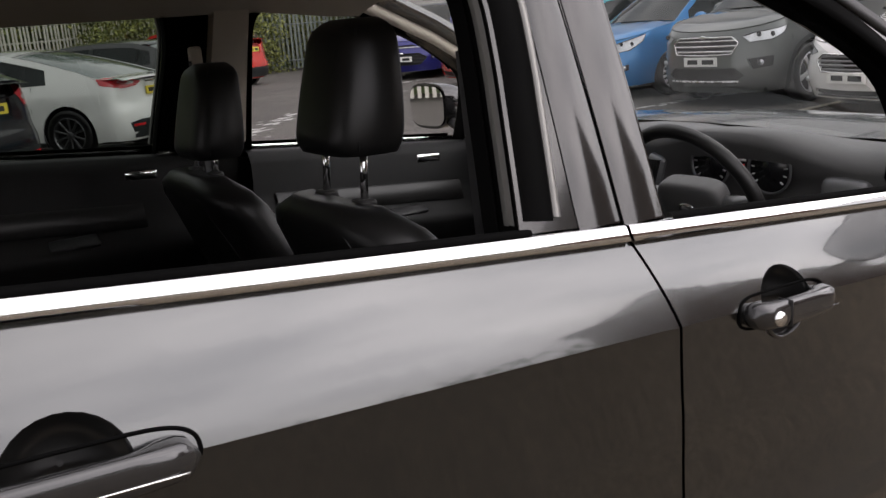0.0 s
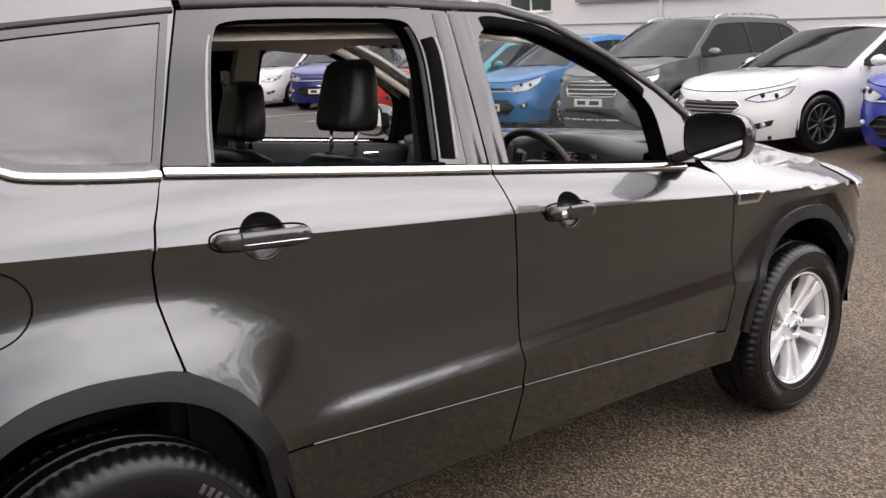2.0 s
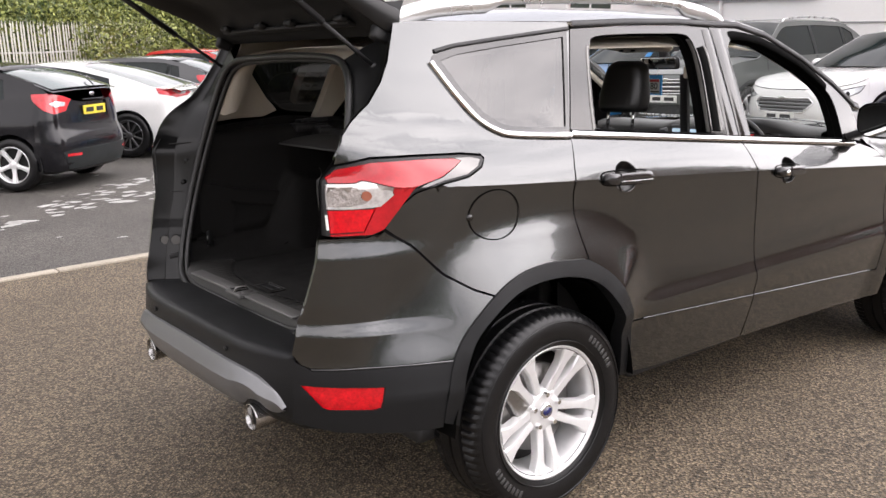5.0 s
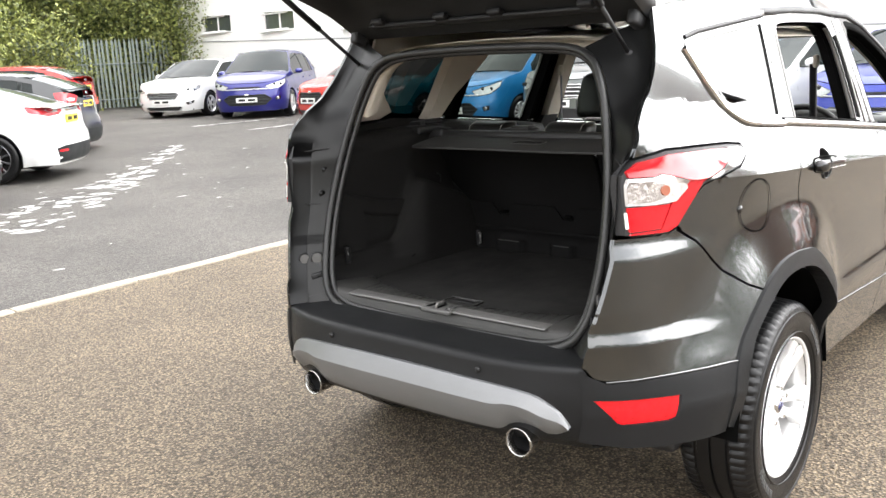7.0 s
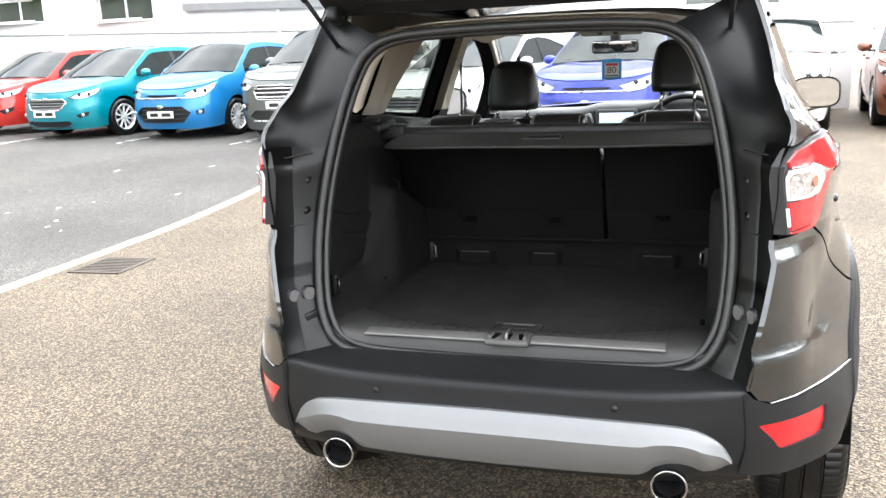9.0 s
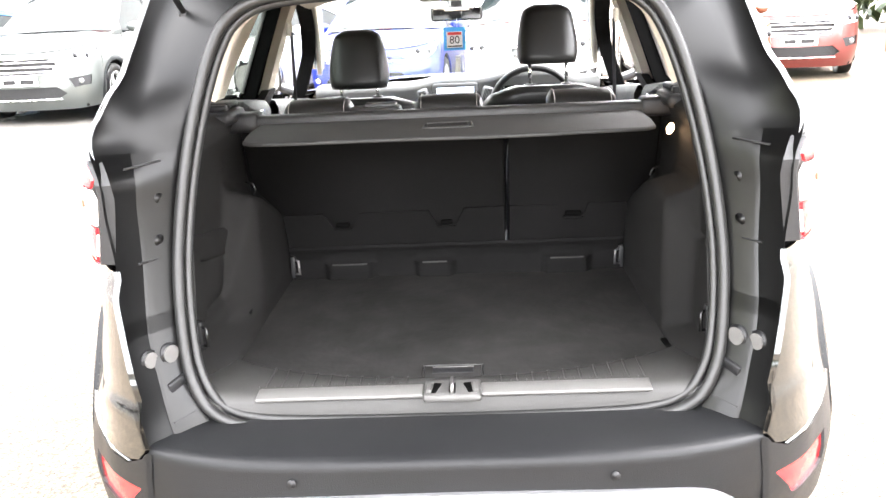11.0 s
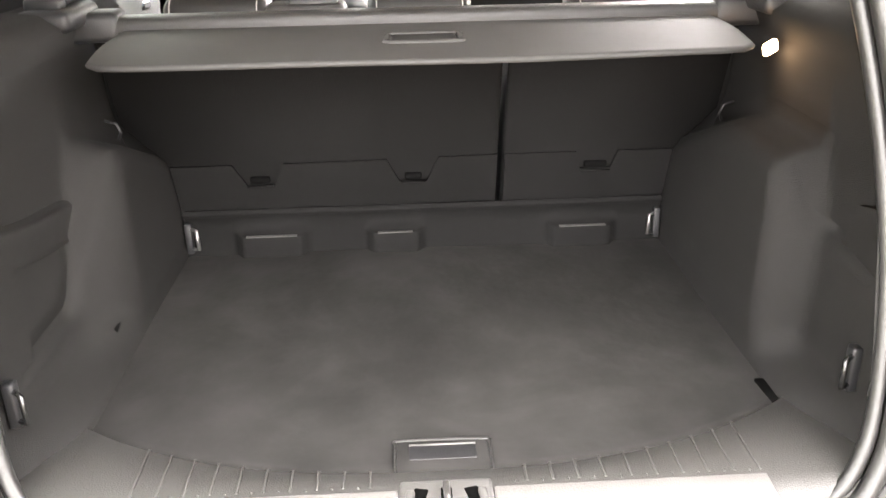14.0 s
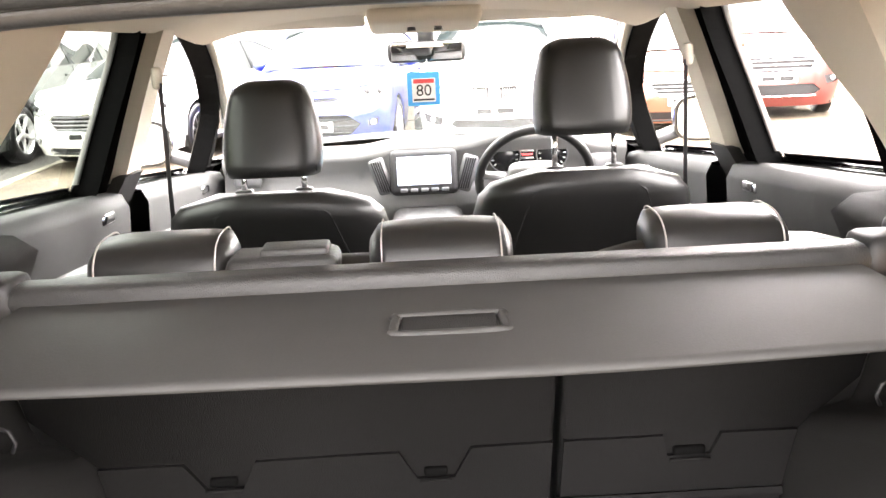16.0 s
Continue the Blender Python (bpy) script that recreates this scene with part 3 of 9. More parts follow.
# front doors
front_doors = [assembly("front_door", "dark grey front door with its window lowered", suv) for _ in range(2)]
gbf, gf = shift(GAP_B, G), shift(GAP_F, -G)
fd_skin = [(1.104, belt(1.104) - 0.006)] + [p for p in gbf if trim_z(p[0]) + 0.01 < p[1] < belt(p[0]) - 0.02] + trim_run(1.154, 2.184, dz=0.002)
fd_skin += [p for p in reversed(gf) if trim_z(p[0]) + 0.01 < p[1] < belt(p[0]) - 0.01] + [(2.05, belt(2.05) - 0.006)]
pair("door_skin", fd_skin, PAINT, front_doors, holes=[BOWL_FRONT], res=0.022, lines=[CREASE], label="dark grey metallic door panel")
fd_low = [(1.154, trim_z(1.154) - 0.003), (1.155, 0.509), (1.129, 0.344), (1.6, 0.332), (2.0, 0.315), (2.15, 0.31), (2.183, 0.46)] + list(reversed(trim_run(1.2, 2.183, dz=-0.003)))
pair("sill_cladding", fd_low, PAINT, front_doors, off=0.004, res=0.04, label="dark grey lower door cladding")
FRONT_OPEN = [(p.x, p.y) for p in smooth_curve([Vector((a, b, 0)) for a, b in [(1.182, 1.142), (1.184, 1.36), (1.186, 1.475), (1.205, 1.515), (1.25, 1.532), (1.38, 1.518), (1.47, 1.500), (1.65, 1.432), (1.77, 1.372), (1.88, 1.296), (1.915, 1.22), (1.915, 1.07)]], 4)]
fd_frame = [(1.104, belt(1.104) + 0.012), (1.1035, 1.30), (1.1, 1.579), (1.2, 1.582), (1.33, 1.575), (1.507, 1.535), (1.747, 1.43), (1.93, 1.325), (2.06, 1.225), (2.09, 1.12), (2.07, belt(2.07) + 0.01)]
pair("window_frame", fd_frame, GLOSS_BLACK, front_doors, holes=[FRONT_OPEN], res=0.035, thick=0.004, label="gloss black window surround")
pair("glass_channel", FRONT_OPEN, DEEP, front_doors, off=-0.035, holes=[narrowed(FRONT_OPEN)], res=0.035, thick=0.03, label="black rubber glass channel")

pair("window_reveal", [(1.5 + (x - 1.5) * 1.012, 1.33 + (z - 1.33) * 1.012) for x, z in FRONT_OPEN], DEEP, front_doors, off=-0.003, holes=[FRONT_OPEN], res=0.035, thick=0.045, label="flat black rubber reveal")

# the tinted glass of the far rear door is up
bm = sheet([(x, z) for x, z in REAR_OPEN], lambda x, z: Vector((x, flank(x, z) - 0.02, z)), (), 0.06, 0, (), None)
part("door_glass", bm, TINTED, rear_doors[1], "raised dark tinted door glass")

# rear quarters with their fixed windows
QWIN = [(-0.272, 1.484), (-0.262, 1.500), (-0.184, 1.519), (-0.005, 1.538), (0.191, 1.557), (0.292, 1.566), (0.255, 1.45), (0.19, 1.243), (0.094, 1.247), (-0.049, 1.263), (-0.097, 1.275), (-0.154, 1.313), (-0.218, 1.39)]
TAIL = [(-0.69, 1.012), (-0.69, 1.168), (-0.655, 1.206), (-0.566, 1.222), (-0.43, 1.219), (-0.278, 1.213), (-0.212, 1.204), (-0.208, 1.196), (-0.226, 1.177), (-0.283, 1.154), (-0.377, 1.142), (-0.453, 1.122), (-0.503, 1.084), (-0.546, 1.036), (-0.572, 1.008), (-0.6, 1.0)]
quarter = [(0.155 - G, 0.84)] + ARCH_OUT_REAR[:4] + [(-0.3, 0.82), (-0.379, 0.873), (-0.466, 0.969), (-0.54, 1.022)]
quarter += [(-0.503, 1.076), (-0.45, 1.116), (-0.376, 1.136), (-0.281, 1.148), (-0.222, 1.172), (-0.2, 1.198), (-0.208, 1.211), (-0.278, 1.220), (-0.43, 1.226), (-0.566, 1.229), (-0.66, 1.213)]
quarter += [(-0.654, 1.235), (-0.621, 1.29), (-0.583, 1.326), (-0.517, 1.37), (-0.463, 1.43), (-0.425, 1.49), (-0.375, 1.60), (-0.30, 1.606), (0, 1.604), (0.314, 1.60)] + shift(GAP_Q, -G)[:-1]
pair("quarter_panel", quarter, PAINT, (suv, suv), holes=[QWIN], res=0.022, lines=[CREASE], label="dark grey metallic rear quarter panel")
GLASS_EDGE = material("dark ceramic glass edge", (0.03, 0.03, 0.03), 0.12, 0.3, 0.6, 0.05)
GLASS_Q = [(-0.245, 1.487), (-0.175, 1.505), (-0.005, 1.525), (0.191, 1.544), (0.276, 1.552), (0.24, 1.44), (0.186, 1.262), (0.094, 1.266), (-0.04, 1.279), (-0.08, 1.29), (-0.13, 1.325), (-0.19, 1.395)]
for q in pair("quarter_glass", [(x * 0.995, z) for x, z in QWIN], PRIVACY, (suv, suv), off=-0.004, res=0.05, thick=0, label="dark tinted rear quarter glass"):
    q.visible_shadow = False
pair("glass_border", [(-0.01 + (x + 0.01) * 1.025, 1.40 + (z - 1.40) * 1.03) for x, z in QWIN], GLASS_EDGE, (suv, suv), off=0.0015, holes=[GLASS_Q], res=0.05, thick=0.006, label="black glass edge")

# painted corner of the bumper, dark lower bumper and reflectors
corner = [(-0.58, 0.996), (-0.542, 1.013), (-0.469, 0.962), (-0.382, 0.866), (-0.302, 0.813), (-0.245, 0.789), (-0.341, 0.703), (-0.395, 0.624), (-0.593, 0.628), (-0.70, 0.627), (-0.752, 0.626), (-0.772, 0.634), (-0.784, 0.66), (-0.778, 0.70), (-0.765, 0.755), (-0.735, 0.86), (-0.70, 1.0)]
pair("bumper_corner", corner, PAINT, (suv, suv), res=0.02, label="dark grey metallic bumper corner")
REFL = [(-0.778, 0.573), (-0.590, 0.566), (-0.603, 0.503), (-0.62, 0.497), (-0.722, 0.499), (-0.738, 0.507)]
lower = [(-0.396, 0.617), (-0.593, 0.621), (-0.70, 0.620), (-0.752, 0.618), (-0.782, 0.640), (-0.79, 0.655), (-0.79, 0.45), (-0.7, 0.425), (-0.58, 0.42), (-0.43, 0.415), (-0.428, 0.52)]
pair("lower_bumper", lower, PLASTIC, (suv, suv), off=0.004, holes=[REFL], res=0.028, label="dark grey plastic lower bumper")
pair("rear_reflector", [(x, z) for x, z in REFL], RED_LENS, (suv, suv), off=-0.004, res=0.03, thick=0.004, label="red bumper reflector")

# arch cladding
def softened(pts, n=4):
    return [(p.x, p.y) for p in smooth_curve([Vector((a, b, 0)) for a, b in pts], n)]


arch = softened(ARCH_OUT_REAR[::-1] + [(0.155, 0.838)] + ARCH_OUT[1:]) + softened(ARCH_IN)
pair("arch_cladding", arch, PLASTIC, (suv, suv), off=0.009, res=0.03, thick=0.05, label="dark grey plastic wheel arch moulding")
arch_f = [(2.69 + x * 0.96, 0.345 + (z - 0.345) * 0.965) for x, z in arch]
pair("arch_cladding", arch_f, PLASTIC, (suv, suv), off=0.009, res=0.03, thick=0.05, label="dark grey plastic wheel arch moulding")
fo = [(2.69 + x * 0.96, 0.345 + (z - 0.345) * 0.965) for x, z in ARCH_OUT_REAR[::-1] + ARCH_OUT]
fender = shift(GAP_F, G)[::-1] + [(2.13, 1.085), (2.4, 1.072), (2.7, 1.045), (3.0, 0.985), (3.2, 0.925), (3.36, 0.85), (3.46, 0.76), (3.5, 0.62), (3.5, 0.40), (3.13, 0.40)]
fender += [p for p in reversed(fo) if p[1] > 0.42] + [(2.27, 0.40), (2.26, 0.31)]
pair("front_wing", fender, PAINT, (suv, suv), lines=[[(2.2, 0.952), (2.4, 0.938), (2.7, 0.93)]], label="dark grey metallic front wing")
vent = [(2.208, 0.958), (2.378, 0.937), (2.352, 0.900), (2.214, 0.908)]
pair("wing_vent", vent, CHROME, (suv, suv), off=0.006, holes=[[(2.222, 0.948), (2.355, 0.93), (2.34, 0.91), (2.224, 0.917)]], res=0.04, thick=0.01, label="chrome vent surround")
pair("vent_grille", [(2.22, 0.948), (2.355, 0.93), (2.34, 0.91), (2.224, 0.917)], BLACK, (suv, suv), off=0.002, res=0.05, thick=0)
head = [(2.98, 0.975), (3.15, 0.935), (3.34, 0.855), (3.43, 0.77), (3.3, 0.78), (3.14, 0.86)]
pair("headlamp", head, CLEAR_LENS, (suv, suv), off=0.008, res=0.04, thick=0.01, label="clear swept-back headlamp")

# chrome along the belt and round the quarter window
def strip(pts, half, off, name, mat, thick=0.012, label="", parents=None):
    """A narrow moulding along a line on the side."""
    left, right = [], []
    for i, (x, z) in enumerate(pts):
        a, b = pts[max(0, i - 1)], pts[min(len(pts) - 1, i + 1)]
        dx, dz = b[0] - a[0], b[1] - a[1]
        k = math.hypot(dx, dz)
        left.append((x - dz / k * half, z + dx / k * half))
        right.append((x + dz / k * half, z - dx / k * half))
    bm = bmesh.new()
    rows = []
    for (a, b), (c, d) in zip(left, right):
        m = ((a + c) / 2, (b + d) / 2)
        rows.append([on_side(-0.004)(a, b), on_side(off * 0.8)(a, b), on_side(off)(*m), on_side(off * 0.8)(c, d), on_side(-0.004)(c, d)])
    grid_faces(bm, rows)
    other = mirrored(bm)
    pr = parents or (suv, suv)
    return part(name, bm, mat, pr[0], label), part(name, other, mat, pr[1], label)


# a raised strip added to give the bumper corner its bright edge highlight
strip([(-0.40, 0.6205), (-0.5, 0.6225), (-0.593, 0.6245), (-0.70, 0.6235), (-0.755, 0.622)], 0.0022, 0.006, "bumper_edge_highlight", PAINT, label="thin strip standing for the highlight along the bumper edge")
strip(belt_run(0.2 + G, 1.098, 20), 0.0095, 0.012, "belt_chrome", CHROME, parents=rear_doors, label="bright chrome waist strip")
strip(belt_run(1.104, 2.0, 20), 0.0095, 0.012, "belt_chrome", CHROME, parents=front_doors, label="bright chrome waist strip")
strip(belt_run(0.31, 0.945, 14, 0.013), 0.0045, 0.009, "waist_seal", DEEP, parents=rear_doors)
strip(belt_run(1.19, 1.9, 14, 0.013), 0.0045, 0.009, "waist_seal", DEEP, parents=front_doors)
# the pale grey of these lip strips holds the pillar's gloss reflection
FRAME_LIP = material("frame lip grey with pillar gloss", (0.22, 0.215, 0.205), 0.35, 0.5, 0, 0.05)
strip([(x - 0.011, z) for x, z in REAR_OPEN[:13]], 0.0045, 0.003, "frame_lip", FRAME_LIP, parents=rear_doors, label="thin window frame lip, pillar gloss put into its pale grey")
strip([(x - 0.008, z) for x, z in REAR_OPEN[-17:-1]], 0.004, -0.018, "frame_lip", FRAME_LIP, parents=rear_doors)
strip([(x + 0.031, z) for x, z in REAR_OPEN[-15:-1] ], 0.023, 0.0015, "frame_rubber", DEEP, parents=rear_doors, label="black rubber down the window frame")
strip([(x + 0.061, z) for x, z in REAR_OPEN[-15:-1]], 0.0045, 0.004, "frame_lip", FRAME_LIP, parents=rear_doors)
strip([(x, z + 0.017) for x, z in FRONT_OPEN if 1.22 < x < 1.9 and z > 1.28], 0.017, 0.0015, "frame_rubber", DEEP, parents=front_doors, label="black rubber over the window")
# gently bowed gloss covers either side of the shut line between the doors
for x0, x1, doors in ((1.026, 1.0975, rear_doors), (1.1045, 1.178, front_doors)):
    rows = []
    for z in np.linspace(belt((x0 + x1) / 2) + 0.012, 1.572, 14):
        lean = 0.02 * max(0, z - 1.19) / 0.38 if doors is rear_doors else 0.0
        row = []
        for u in np.linspace(-1, 1, 13):
            x = (x0 + lean + x1) / 2 + (x1 - x0 - lean) / 2 * u
            row.append(Vector((x, -(flank(x, z) + 0.0015 + 0.0035 * (1 - u * u)), z)))
        rows.append(row)
    bm = bmesh.new()
    grid_faces(bm, rows)
    other = mirrored(bm)
    part("pillar_cover", bm, GLOSS_BLACK, doors[0], "gloss black pillar cover")
    part("pillar_cover", other, GLOSS_BLACK, doors[1], "gloss black pillar cover")
strip(trim_run(0.45, 1.146, 16), 0.0014, 0.0045, "cladding_edge", PAINT, parents=rear_doors)
strip(trim_run(1.158, 2.13, 20), 0.0014, 0.0045, "cladding_edge", PAINT, parents=front_doors)
q_line = smooth_curve([Vector((-0.283, 1.486, 0)), Vector((-0.222, 1.388, 0)), Vector((-0.16, 1.310, 0)), Vector((-0.10, 1.270, 0)), Vector((-0.04, 1.256, 0)), Vector((0.094, 1.243, 0)), Vector((0.196, 1.236, 0))], 8)
strip([(p.x, p.y) for p in q_line], 0.009, 0.011, "window_chrome", CHROME, label="bright chrome strip under the quarter glass")
strip([(x, z + 0.012) for x, z in [(-0.26, 1.503), (-0.184, 1.519), (-0.005, 1.538), (0.191, 1.557), (0.31, 1.568)]], 0.006, 0.006, "glass_seal", RUBBER)
strip([(0.33, 1.594), (0.6, 1.602), (0.9, 1.602), (1.1, 1.594), (1.3, 1.590), (1.5, 1.548), (1.74, 1.445), (1.95, 1.33), (2.10, 1.225)], 0.012, 0.006, "drip_rail", RUBBER)


# tail lamps
TL_RED = [(-0.684, 1.178), (-0.655, 1.200), (-0.565, 1.213), (-0.40, 1.211), (-0.318, 1.206), (-0.295, 1.199), (-0.33, 1.181), (-0.377, 1.160), (-0.453, 1.141), (-0.472, 1.117), (-0.548, 1.022), (-0.58, 1.010), (-0.683, 1.012), (-0.682, 1.0165), (-0.60, 1.019), (-0.567, 1.084), (-0.515, 1.119), (-0.52, 1.143), (-0.582, 1.163), (-0.60, 1.167), (-0.62, 1.161), (-0.68, 1.163)]
TL_TIP = [(-0.316, 1.208), (-0.255, 1.205), (-0.225, 1.197), (-0.245, 1.178), (-0.29, 1.160), (-0.37, 1.150), (-0.446, 1.132), (-0.45, 1.139), (-0.376, 1.157), (-0.329, 1.179), (-0.293, 1.199)]
TL_CLEAR = [(-0.684, 1.160), (-0.62, 1.158), (-0.60, 1.164), (-0.582, 1.160), (-0.524, 1.141), (-0.519, 1.120), (-0.556, 1.089), (-0.62, 1.086), (-0.685, 1.089)]
TL_RING = [(-0.684, 1.152), (-0.63, 1.150), (-0.593, 1.140), (-0.576, 1.122), (-0.592, 1.102), (-0.63, 1.094), (-0.684, 1.096)]
pair("lamp_surround", TAIL, BLACK, (suv, suv), off=0.003, res=0.03, thick=0.03, label="black tail lamp edge")
lamp_off = 0.009
pair("tail_lens", TL_RED, PINK_LENS, (suv, suv), off=lamp_off, res=0.02, thick=0.006, label="bright red upper tail lamp lens")
pair("lens_tip", TL_TIP, material("smoky clear lens tip", (0.13, 0.125, 0.12), 0.12, 0.5, 1.0, 0.1), (suv, suv), off=lamp_off, res=0.03, thick=0.006, label="smoky clear lamp tip")
pair("reverse_lens", TL_CLEAR, CLEAR_LENS, (suv, suv), off=lamp_off + 0.003, res=0.02, thick=0.008, label="clear reversing lamp lens")
pair("lens_chamber", TL_RING, material("grey lamp chamber", (0.36, 0.33, 0.31), 0.2, 0.4, 1.0, 0.3, 30, 0.5, 90), (suv, suv), off=lamp_off + 0.0045, res=0.02, thick=0.004)
pair("brake_lens", [(-0.683, 1.0205), (-0.602, 1.0215), (-0.571, 1.083), (-0.683, 1.084)], RED_LENS, (suv, suv), off=lamp_off, res=0.022, thick=0.006, label="deep red brake lamp lens")
pair("edge_reflector", [(-0.691, 1.03), (-0.686, 1.03), (-0.686, 1.072), (-0.691, 1.072)], PLATE_W, (suv, suv), off=lamp_off, res=0.02, thick=0.004)
pair("indicator_bulb", [(-0.592 + 0.013 * math.cos(a), 1.122 + 0.014 * math.sin(a)) for a in np.arange(0, 6.2, 0.6)], material("amber bulb", (0.3, 0.1, 0.06), 0.2, 0, 1), (suv, suv), off=lamp_off + 0.008, res=0.02, thick=0.004, label="amber bulb behind the clear lens")

# fuel flap
cx, cz, fr = -0.197, 1.029, 0.094
flap = [(cx + fr * math.cos(a), cz + fr * 0.82 * math.sin(a)) for a in np.linspace(0, 2 * math.pi, 40, endpoint=False)]
inner = [(cx + (fr - 0.0034) * math.cos(a), cz + (fr * 0.82 - 0.0034) * math.sin(a)) for a in np.linspace(0, 2 * math.pi, 40, endpoint=False)]
bm = sheet(flap, on_side(0.0032), [inner], 0.012, 0, (), into)
keep_part("fuel_flap", bm, DEEP, suv, "round shut line of the fuel flap")
bm = bmesh.new()
disc(bm, (cx - fr + 0.006, -flank(cx - fr, cz) - 0.001, cz), 0.0135, 0.012, "Y", 16, 0.005)
part("flap_latch", bm, GLOSS_BLACK, suv, "small dark flap latch")


# door handles: a scooped bowl let into the door, a bar and, in front, a key barrel
SILVER_DARK = material("dark silver painted handle", (0.036, 0.036, 0.037), 0.24, 0.6, 1.0, 0.06)
# far darker than PAINT: the shade of the scoop is in this colour
BOWL = material("door paint darkened with recess shade", (0.009, 0.009, 0.009), 0.3, 0.3, 0.4, 0.06)


def handle(x0, x1, z0, z1, centre, parents, key):
    def at(x, z, off):
        return on_side(off)(x, z)

    for k in (0, 1):
        sgn = 1 if k == 0 else -1
        h = parents[k]
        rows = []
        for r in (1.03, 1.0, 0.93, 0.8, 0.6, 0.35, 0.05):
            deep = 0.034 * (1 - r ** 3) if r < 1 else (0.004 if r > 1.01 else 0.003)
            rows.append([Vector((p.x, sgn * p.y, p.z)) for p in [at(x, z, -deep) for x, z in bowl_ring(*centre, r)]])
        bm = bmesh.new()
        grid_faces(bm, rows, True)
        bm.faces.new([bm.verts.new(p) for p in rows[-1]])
        part("handle_bowl", bm, BOWL, h, "scooped finger recess, its shade put into the colour")
        rows = []
        n = 26
        for i in range(n + 1):
            t = i / n
            x, z = x0 + (x1 - x0) * t, z0 + (z1 - z0) * t
            end = min(t, 1 - t) * (x1 - x0)
            rnd = math.sqrt(max(0.03, 1 - (1 - min(1, end / 0.019)) ** 2))
            out, inn = 0.022 + 0.014 * rnd * ss(-0.01, 0.03, end), 0.018 * ss(0.03, 0.055, end) - 0.004
            hh = 0.0195 * rnd
            c = at(x, z, 0)
            ring = []
            for a in np.linspace(0, 2 * math.pi, 20, endpoint=False):
                ca, sa = math.cos(a), math.sin(a)
                off = (out + inn) / 2 + (out - inn) / 2 * math.copysign(abs(ca) ** 0.6, ca)
                ring.append(Vector((c.x, sgn * (c.y - off), c.z + hh * math.copysign(abs(sa) ** 0.75, sa))))
            rows.append(ring)
        bm = bmesh.new()
        grid_faces(bm, rows, True, True)
        bar = part("handle_bar", bm, SILVER_DARK, h, "satin dark grey pull handle")
        bm = bmesh.new()
        cx_, cz_, hl = (x0 + x1) / 2, (z0 + z1) / 2, (x1 - x0) / 2 + 0.006
        rim = []
        for a in np.linspace(0, 2 * math.pi, 44, endpoint=False):
            u, v = hl * math.copysign(abs(math.cos(a)) ** 0.35, math.cos(a)), 0.0245 * math.copysign(abs(math.sin(a)) ** 0.8, math.sin(a))
            p = at(cx_ + u, cz_ + v + (z1 - z0) * u / (x1 - x0), 0.001)
            rim.append(Vector((p.x, sgn * p.y, p.z)))
        tube(bm, rim, 0.0022, 6, True)
        part("handle_gasket", bm, DEEP, h, "black gasket round the handle")
        # split line between the bar and its fixed rear cap, and the moulded line along it
        bm = bmesh.new()
        xs = x0 + 0.052 if not key else x0 + 0.062
        c = at(xs, z0 + (z1 - z0) * ((xs - x0) / (x1 - x0)), 0.0255)
        box(bm, (c.x, sgn * c.y, c.z), (0.0025, 0.0235, 0.0395), 0.001)
        part("handle_split", bm, BLACK, bar)
        bm = bmesh.new()
        tube(bm, [(p.x, sgn * p.y, p.z) for p in [at(x0 + (x1 - x0) * t, z0 + (z1 - z0) * t - 0.007, 0.0355) for t in np.linspace(0.24, 0.93, 12)]], 0.0012, 6)
        part("handle_line", bm, CHROME if not key else SILVER_DARK, bar)
        if key and k == 0:
            bm = bmesh.new()
            c = at(x0 + 0.035, z0 + (z1 - z0) * 0.2 - 0.002, 0.036)
            disc(bm, c, 0.0125, 0.010, "Y", 20, 0.003)
            part("key_barrel", bm, CHROME, h, "bright key barrel")
        bm = bmesh.new()
        arc = [at(centre[0] + 0.046 * math.cos(a), centre[1] - 0.006 + 0.046 * math.sin(a), 0.002) for a in np.linspace(math.pi * 1.14, math.pi * 1.86, 14)]
        tube(bm, [(p.x, sgn * p.y, p.z) for p in arc], [0.0012] + [0.0035] * 12 + [0.0012], 8)
        part("bowl_lip", bm, SILVER_DARK, h)


handle(0.259, 0.488, 1.088, 1.077, (0.379, 1.0845), rear_doors, False)
handle(1.248, 1.434, 1.014, 1.005, (1.3485, 1.0105), front_doors, True)


TYRE_MARK = material("raised tyre marking", (0.05, 0.05, 0.05), 0.4)


